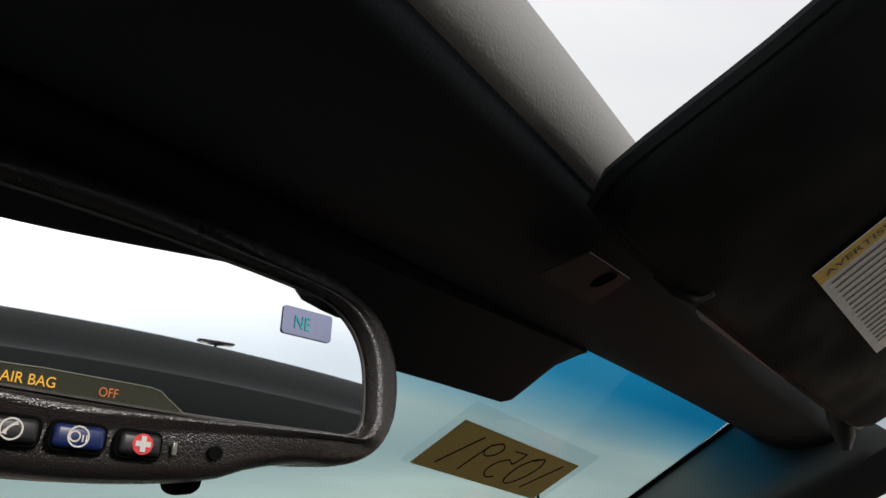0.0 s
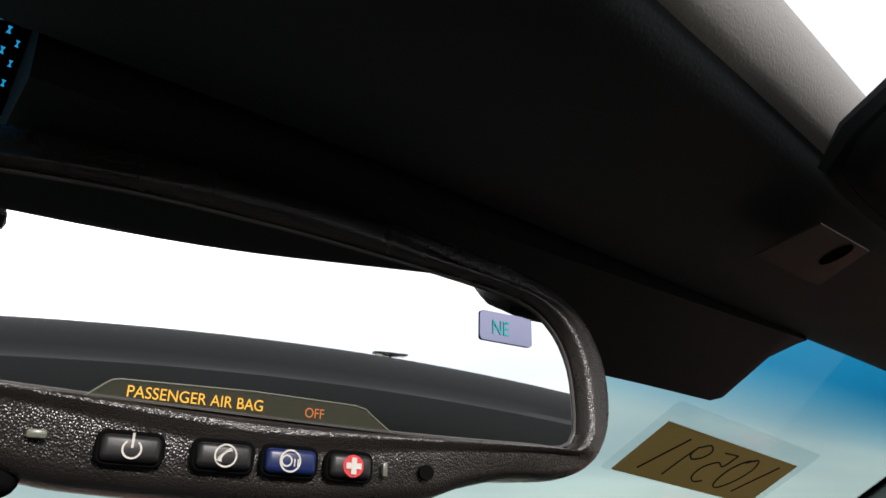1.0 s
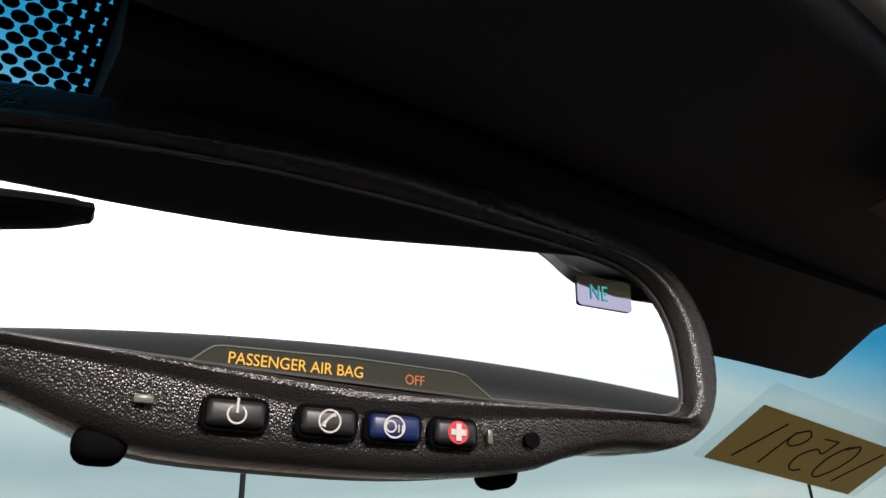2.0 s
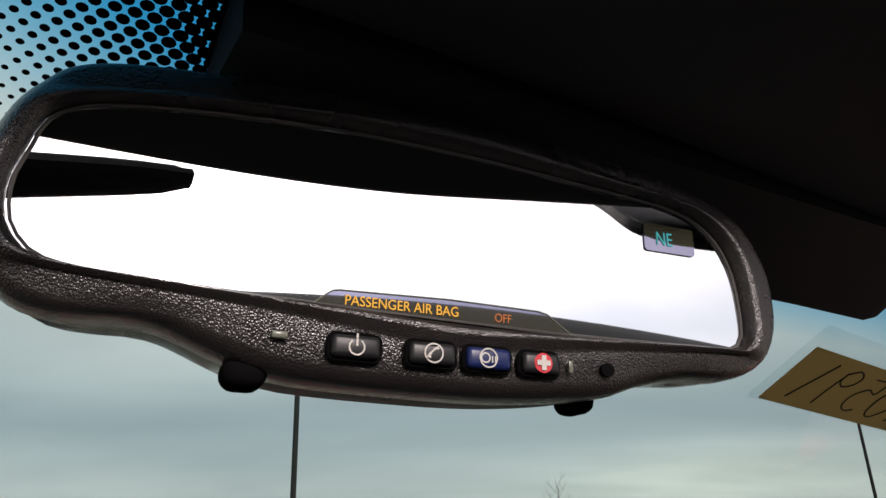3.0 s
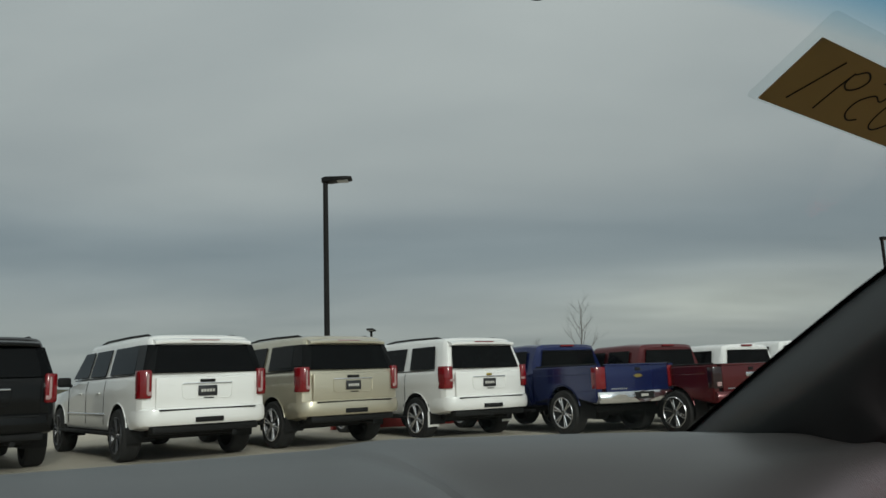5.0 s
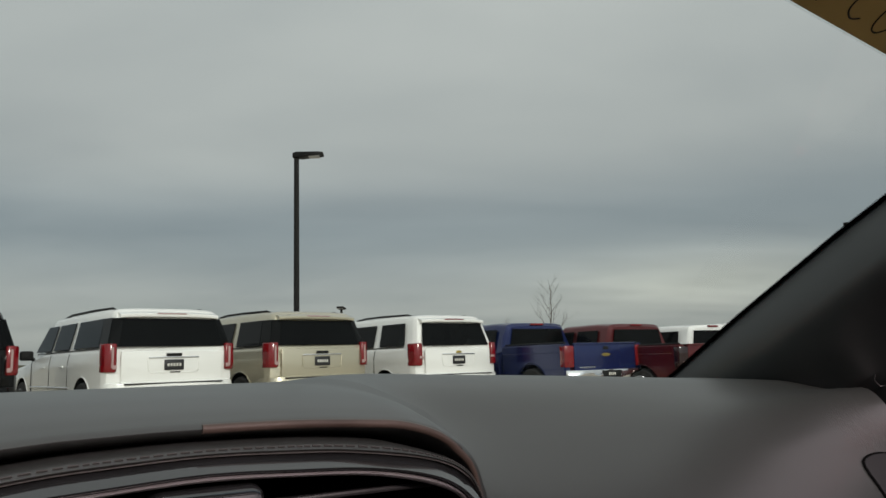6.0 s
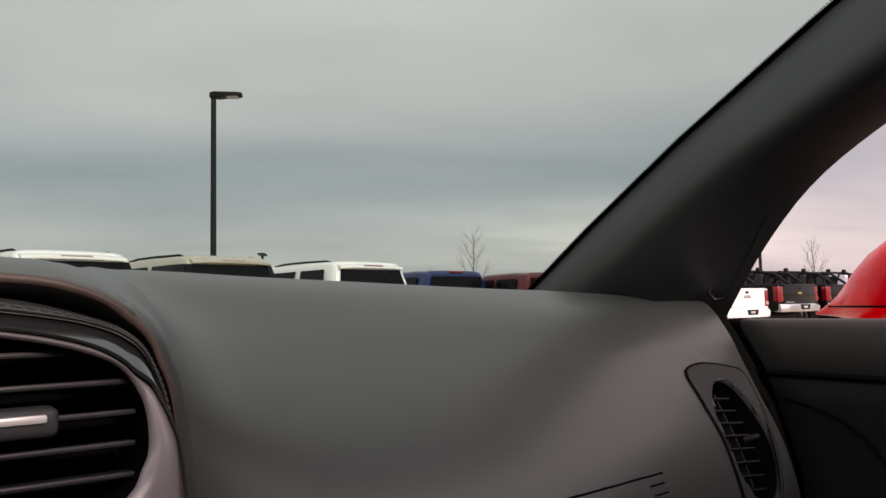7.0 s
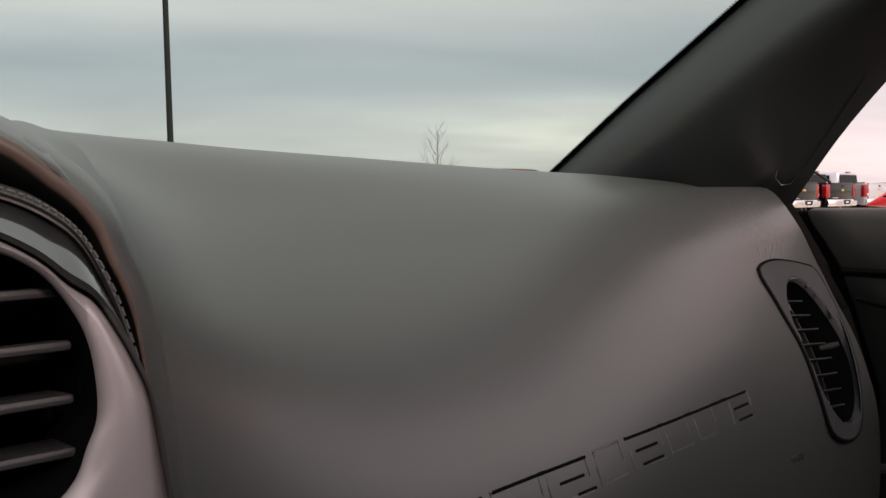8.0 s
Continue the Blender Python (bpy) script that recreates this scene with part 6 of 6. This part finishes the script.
def pickup(paint, label, m, rim, bowtie, rollbar=False, group="parked vehicles", smoked=False):
    """Crew-cab pickup truck, tailgate at y = 0."""
    pm_ = PAINTS[paint]
    L = 5.85
    v = thing("pickup_truck", label, "car", group, m=m)
    st = [(2.02, 0.55, 0.98, 1.20, 0.72, 1.72, 0.05), (2.08, 0.52, 0.995, 1.20, 0.76, 1.78, 0.05), (2.6, 0.5, 1.0, 1.20, 0.77, 1.805, 0.0), (3.5, 0.5, 1.0, 1.19, 0.76, 1.795, 0.0), (3.85, 0.5, 1.0, 1.18, 0.74, 1.745, -0.5), (4.45, 0.5, 1.0, 1.16, 0.86, 1.25, 0.0), (5.4, 0.5, 0.99, 1.10, 0.86, 1.19, 0.0), (5.75, 0.52, 0.96, 1.0, 0.80, 1.10, 0.0), (5.84, 0.55, 0.88, 0.9, 0.7, 1.0, 0.0)]
    part("cab", body_shell(st, [(4.85, 0.50, 0.435)]), pm_, v, smooth=32)
    for s in (1, -1):
        bm = bmesh.new()
        ring = [(1.04 + 0.50 * math.cos(math.pi * k / 18 * 1.2 - 0.1 * math.pi), 0.435 + 0.50 * math.sin(math.pi * k / 18 * 1.2 - 0.1 * math.pi)) for k in range(19)]
        ring = [(y, z) for y, z in ring if z > 0.60]
        outline = [(0.06, 1.295), (0.06, 0.66), (0.12, 0.60)] + sorted(ring) + [(1.97, 0.60), (1.97, 1.295)]
        slab(bm, outline, 0.13, Matrix(((0, 0, s, s * 0.872), (1, 0, 0, 0), (0, 1, 0, 0), (0, 0, 0, 1))))
        outer = [e for e in bm.edges if all(abs(q.co.x) > 0.99 for q in e.verts)]
        bmesh.ops.bevel(bm, geom=outer, offset=0.022, segments=3, affect="EDGES")
        tube(bm, [(s * 0.998, 0.25, 1.13), (s * 0.998, 1.95, 1.13)], 0.008, 6)
        part("bed_side", bm, pm_, v, smooth=40)
        bm = bmesh.new()
        tube(bm, [(s * 0.93, 0.10, 1.305), (s * 0.93, 1.92, 1.305)], 0.022, 8)
        part("bed_rail", bm, M_UNDER, v, "black bed rail")
        bm = bmesh.new()
        rings = []
        for z in (0.86, 0.88, 1.0, 1.12, 1.235, 1.255):
            k = 0.0 if 0.87 < z < 1.25 else 0.01
            rings.append([(s * (0.80 + k), 0.03 + k, z), (s * 0.85, 0.022 + k, z), (s * 0.95, 0.028 + k, z), (s * (0.998 - k), 0.06, z), (s * (1.012 - k), 0.16, z), (s * 0.99, 0.22 - k, z), (s * 0.82, 0.2, z)])
        loft(bm, rings, caps=True)
        tl = part("tail_light", bm, M_TAIL_SMOKE if smoked else M_TAIL, v, "smoked tail light" if smoked else "red tail light")
        bm = bmesh.new()
        box(bm, (s * 0.89, 0.020, 0.94), (0.12, 0.010, 0.08), 0.006)
        part("lens_insert", bm, M_TAIL_CLEAR if not bowtie else M_TAIL, tl, "lower lens insert")
        sx = lambda z: s * (0.955 - (z - 1.22) * (0.955 - 0.785) / 0.54 + 0.004)
        for a0, a1, b0, b1 in ((2.28, 2.34, 2.95, 2.95), (3.07, 3.07, 3.95, 3.62)):
            bm = bmesh.new()
            quad_plate(bm, [(sx(1.235), a0, 1.235), (sx(1.235), b0, 1.235), (sx(1.65), b1, 1.65), (sx(1.65), a1, 1.65)], 0.012, (s, 0, 0.3))
            part("side_window", bm, M_VGLASS, v, "dark tinted side window")
        bm = bmesh.new()
        box(bm, (s * 1.12, 4.0, 1.24), (0.24, 0.12, 0.22), 0.04, 3)
        part("wing_mirror", bm, M_UNDER, v, "black wing mirror")
        bm = bmesh.new()
        box(bm, (s * 0.99, 3.0, 0.45), (0.14, 2.0, 0.06), 0.02, 2)
        part("side_step", bm, M_UNDER, v, "dark side step")
        for yy in (1.04, 4.85):
            wheel(v, s * 0.88, yy, 0.425, rim, s, 0.29)
    wheel_well(v, 1.0, 1.04, 0.50, 0.435, pm_)
    wheel_well(v, 1.0, 4.85, 0.50, 0.435, pm_)
    bm = bmesh.new()
    box(bm, (0, 0.05, 1.04), (1.58, 0.06, 0.52), 0.02, 3)
    box(bm, (0, 0.042, 1.287), (1.58, 0.08, 0.035), 0.012, 3)
    tg = part("tailgate", bm, pm_, v, smooth=40)
    bm = bmesh.new()
    if bowtie:
        slab(bm, [(-0.12, 0.0), (-0.05, 0.03), (0.05, 0.03), (0.12, 0.0), (0.05, -0.03), (-0.05, -0.03)], 0.012, Matrix.Translation((0, 0.018, 1.08)) @ Matrix.Rotation(radians(90), 4, "X"))
    else:
        box(bm, (0, 0.016, 1.10), (0.30, 0.012, 0.08), 0.01)
    part("maker_badge", bm, M_GOLD if bowtie else M_CHROME, tg, "plain maker badge")
    bm = bmesh.new()
    box(bm, (0.0, 0.016, 1.205), (0.13, 0.012, 0.06), 0.01)
    part("latch_handle", bm, M_UNDER, tg, "black tailgate handle")
    bm = bmesh.new()
    for k in range(8):
        box(bm, (-0.66 + 0.05 * k, 0.016, 0.85), (0.034, 0.008, 0.026), 0.003)
    part("model_bars", bm, M_CHROME, tg, "model letters as plain bars")
    bm = bmesh.new()
    quad_plate(bm, [(-0.74, 2.022, 1.29), (0.74, 2.022, 1.29), (0.66, 2.034, 1.66), (-0.66, 2.034, 1.66)], 0.02, (0, -1, 0))
    part("rear_window", bm, M_VGLASS, v, "dark rear window of the cab")
    bm = bmesh.new()
    box(bm, (0, 2.04, 1.755), (0.34, 0.05, 0.04), 0.012)
    part("brake_light", bm, M_TAIL, v, "high brake light")
    bm = bmesh.new()
    rings = []
    for k in range(13):
        x = -0.98 + 1.96 * k / 12
        e = 0.14 * (abs(x) / 0.98) ** 6
        dip = 0.03 if abs(x) < 0.25 else 0.0
        rings.append([(x, -0.12 + e, 0.60), (x, -0.145 + e + dip, 0.66), (x, -0.14 + e + dip, 0.76), (x, -0.10 + e, 0.80), (x, 0.04 + e, 0.80), (x, 0.04 + e, 0.60)])
    loft(bm, rings, caps=True)
    bp = part("rear_bumper", bm, M_CHROME if bowtie else pm_, v, "chrome step bumper" if bowtie else "", smooth=40)
    bm = bmesh.new()
    box(bm, (0, -0.115, 0.72), (0.52, 0.02, 0.13), 0.01)
    part("plate_recess", bm, M_UNDER, bp, "dark plate recess")
    bm = bmesh.new()
    for k in range(4):
        box(bm, (-0.07 + 0.047 * k, -0.128, 0.72), (0.034, 0.006, 0.05), 0.003)
    part("plate_bars", bm, M_PRINT, bp, "plain light bars")
    bm = bmesh.new()
    box(bm, (0, 1.0, 0.66), (1.66, 1.9, 0.10), 0.02)
    box(bm, (0, 3.0, 0.48), (1.3, 5.0, 0.12), 0.02)
    tube(bm, [(-0.85, 1.18, 0.38), (0.85, 1.18, 0.38)], 0.06, 8)
    box(bm, (0, 1.18, 0.38), (0.3, 0.3, 0.26), 0.06)
    part("underbody", bm, M_UNDER, v, "dark frame and axle")
    if rollbar:
        for s in (1, -1):
            bm = bmesh.new()
            tube(bm, [(s * 0.86, 0.75, 1.34), (s * 0.84, 1.2, 1.66), (s * 0.82, 1.75, 1.72), (s * 0.82, 1.9, 1.36)], 0.04, 8)
            tube(bm, [(s * 0.85, 1.45, 1.36), (s * 0.83, 1.45, 1.68)], 0.035, 8)
            part("roll_bar", bm, M_UNDER, v, "black bed roll bar")
        bm = bmesh.new()
        tube(bm, [(-0.83, 1.5, 1.72), (0.83, 1.5, 1.72)], 0.035, 8)
        for q in (-0.5, 0.5):
            box(bm, (q, 1.45, 1.78), (0.14, 0.10, 0.10), 0.03)
        part("light_bar", bm, M_UNDER, v, "cross bar with lamps")
    return v


def parked(x, y, head, dz=0.0):
    """Pose that puts the middle of the tail at x, y; the nose heads so many degrees to the left."""
    r = Matrix.Rotation(radians(head), 4, "Z")
    off = r @ Vector((0, 0.12, 0))
    return Matrix.Translation((x - off.x, y - off.y, ground_z(x) + dz)) @ r


suv("black", 5.2, "black sport utility vehicle parked in the row", parked(-0.63, 12.25, 10), M_RIM_DARK, True, False)
suv("white", 5.7, "long white sport utility vehicle with dark windows", parked(2.39, 12.10, 11), M_RIM_DARK, True, False)
suv("gold", 5.2, "champagne sport utility vehicle with dark windows", parked(4.93, 12.50, 11), M_RIM, True, False)
suv("white", 5.2, "white sport utility vehicle with tall red lamps", parked(7.72, 12.55, 7, -0.03), M_RIM, False, True)
pickup("blue", "deep blue pickup truck with a chrome bumper", parked(10.10, 11.15, 2), M_RIM, True)
pickup("maroon", "maroon pickup truck with red bumper", parked(12.0, 10.15, 2, -0.03), M_RIM, False, smoked=True)
pickup("white", "white pickup truck parked beside the maroon one", parked(14.55, 10.3, 1), M_RIM, True)
pickup("white", "white pickup truck with a plain tailgate", parked(17.1, 10.8, 1), M_RIM, False)
barred = pickup("black", "black pickup truck with a bed roll bar", parked(19.5, 10.8, 1), M_RIM_DARK, True, True)
copy_thing(barred, parked(21.9, 10.8, 1))
copy_thing(barred, parked(24.3, 10.8, 1))
grey = pickup("silver", "silver pickup truck at the row's end", parked(26.7, 10.7, 1), M_RIM, False)
copy_thing(grey, parked(29.1, 10.7, 1))

# low red kerb behind the row
M_RED_KERB = pm("red_kerb_paint", (0.45, 0.045, 0.04), 0.7, grain=60, bump=0.2, var=0.2, big=3)
bm = bmesh.new()
box(bm, (8.5, 17.6, GZ + 0.09), (4.2, 0.18, 0.24), 0.03, 3)
tagged(part("kerb", bm, M_RED_KERB), "low red painted kerb on the concrete", "kerb", kind="structure")

# ---- lamp posts ----
M_POST = pm("bronze_post_paint", (0.006, 0.0055, 0.005), 0.6, spec=0.2, grain=40, bump=0.1, var=0.15, big=1.0)
M_LAMP_LENS = pm("lamp_lens", (0.4, 0.4, 0.4), 0.3, var=0.05)


def lamp_post(x, y, h, az, heads=1, label="tall dark bronze lot lamp with a flat head"):
    v = thing("street_lamp", label, "street lamp", "lot lamps", m=pose(x, y, ground_z(x), 0, 0, az))
    bm = bmesh.new()
    tube(bm, [(0, 0, 0), (0, 0, 0.7)], [0.26, 0.26], 16)
    part("footing", bm, M_LOT, v, "round concrete footing")
    bm = bmesh.new()
    loft(bm, [[(a * s, b * s, z) for a, b in rounded(0.15, 0.15, 0.03, 3)] for z, s in ((0.7, 1.1), (0.74, 1.0), (h, 0.86))], caps=True)
    part("pole", bm, M_POST, v, smooth=50)
    for k in range(heads):
        s = 1 if k == 0 else -1
        bm = bmesh.new()
        rings = []
        for t, w, z0, z1 in ((-0.10, 0.08, 0.02, 0.14), (0.0, 0.12, 0.0, 0.17), (0.16, 0.16, 0.0, 0.16), (0.24, 0.20, 0.02, 0.15), (0.60, 0.21, 0.05, 0.15), (0.74, 0.18, 0.08, 0.14)):
            rings.append([(s * t, a * w, h - 0.05 + z0 + (z1 - z0) * b) for a, b in ((-1, 0.1), (-0.8, 0), (0.8, 0), (1, 0.1), (1, 0.8), (0.8, 1), (-0.8, 1), (-1, 0.8))])
        loft(bm, rings, caps=True)
        hd = part("lamp_head", bm, M_POST, v, "flat lamp head", smooth=40)
        bm = bmesh.new()
        box(bm, (s * 0.46, 0, h - 0.012), (0.36, 0.30, 0.02), 0.006)
        part("lens", bm, M_LAMP_LENS, hd, "pale lens under the head")
    return v


lamp_post(7.11, 19.79, 6.69, -28)
lamp_post(38.5, 23.4, 7.4, 10)
lamp_post(9.0, -30.7, 7.0, 0, 2, "dark lot lamp with two flat heads")
lamp_post(17.7, 41.6, 4.12, 60, 2)

# ---- bare trees ----
M_BARK = pm("grey_bark", (0.10, 0.085, 0.072), 0.9, grain=60, bump=0.4, var=0.25, big=3)


def bare_tree(x, y, h, seed):
    rnd = random.Random(seed)
    v = thing("bare_tree", "small leafless tree with thin twigs", "tree", "bare trees", m=pose(x, y, ground_z(x)))
    bt, bc = bmesh.new(), bmesh.new()
    tube(bt, [(0.02 * k * rnd.uniform(-1, 1), 0.02 * k * rnd.uniform(-1, 1), h * 0.92 * k / 8) for k in range(9)], [0.075 - 0.0085 * k for k in range(9)], 7)

    def twig(p, d, ln, r, depth):
        q = p
        pts, rs = [p], [r]
        for k in range(4):
            d = (d + Vector((rnd.uniform(-.18, .18), rnd.uniform(-.18, .18), rnd.uniform(-.02, .18)))).normalized()
            q = q + d * ln / 4
            pts.append(q)
            rs.append(r * (1 - 0.2 * (k + 1)))
            if depth and k > 0:
                for _ in range(2 if depth > 1 else 1):
                    dd = (d + Vector((rnd.uniform(-1, 1), rnd.uniform(-1, 1), rnd.uniform(-0.1, 0.7)))).normalized()
                    twig(q, dd, ln * rnd.uniform(0.38, 0.6), r * 0.45, depth - 1)
        tube(bc, pts, rs, 5)

    n = 11
    for k in range(n):
        z = h * (0.32 + 0.55 * k / n)
        a = k * 2.4 + rnd.uniform(-.4, .4)
        twig(Vector((0, 0, z)), Vector((math.cos(a), math.sin(a), 1.25)).normalized(), h * (0.24 - 0.14 * k / n) * rnd.uniform(0.8, 1.15), 0.020 - 0.009 * k / n, 2)
    part("trunk", bt, M_BARK, v, smooth=60)
    part("crown", bc, M_BARK, v, "open crown of bare twigs", smooth=60)


bare_tree(29.9, 37.6, 6.2, 3)
bare_tree(27.5, 38.8, 3.6, 8)
bare_tree(45.9, 24.5, 4.9, 5)

# far edge of the lot: low scrub and sheds on the horizon
M_FAR = pm("far_scrub", (0.075, 0.07, 0.05), 0.95, var=0.3, big=0.05)
bm = bmesh.new()
rnd = random.Random(4)
n = 260
rows = []
for k in range(n):
    a = 2 * math.pi * k / n
    r = 420
    hgt = 3.0 + 2.5 * noise.noise((math.cos(a) * 6, math.sin(a) * 6, 0)) + rnd.uniform(0, 1.4)
    rows.append([(r * math.cos(a), r * math.sin(a), -0.5), (r * math.cos(a), r * math.sin(a), max(hgt, 0.8)), ((r + 12) * math.cos(a), (r + 12) * math.sin(a), max(hgt * 0.6, 0.5)), ((r + 12) * math.cos(a), (r + 12) * math.sin(a), -0.5)])
rows.append(rows[0])
loft(bm, rows, closed=False)
tagged(part("backdrop_scrub", bm, M_FAR), "low dark scrub along the horizon", "scrub", kind="structure")

# ---- the sports car's own outer body, closing it below, ahead and behind ----
sports = thing("sports_car_body", "bright red low sports car body round the open cabin", "car", m=pose(0, 0, GZ))
up = -GZ
bm = bmesh.new()
loft(bm, [[(-w, y, b + up), (-w - 0.02, y, b + 0.12 + up), (-w, y, t - 0.10 + up), (-w + 0.10, y, t + up), (w - 0.10, y, t + up), (w, y, t - 0.10 + up), (w + 0.02, y, b + 0.12 + up), (w, y, b + up)] for y, w, b, t in ((0.68, 0.88, 0.10, 0.70), (1.2, 0.88, 0.10, 0.68), (1.9, 0.86, 0.10, 0.60), (2.30, 0.80, 0.12, 0.50), (2.44, 0.70, 0.16, 0.42))], caps=True)
part("front_body", bm, M_RED_CAR, sports, smooth=40)
bm = bmesh.new()
loft(bm, [[(-w, y, b + up), (-w - 0.02, y, b + 0.15 + up), (-w, y, t - 0.16 + up), (-w + 0.22, y, t + up), (w - 0.22, y, t + up), (w, y, t - 0.16 + up), (w + 0.02, y, b + 0.15 + up), (w, y, b + up)] for y, w, b, t in ((-1.10, 0.89, 0.10, 0.96), (-1.5, 0.91, 0.10, 0.93), (-1.85, 0.88, 0.16, 0.88), (-1.98, 0.82, 0.28, 0.82))], caps=True)
part("rear_body", bm, M_RED_CAR, sports, smooth=40)
for s in (1, -1):
    bm = bmesh.new()
    box(bm, (s * 0.84, -0.21, 0.17 + up), (0.12, 1.80, 0.14), 0.03, 3)
    part("sill", bm, M_RED_CAR, sports)
    for yy in (1.45, -1.38):
        wheel(sports, s * 0.80, yy, 0.33, M_RIM, s, 0.26)
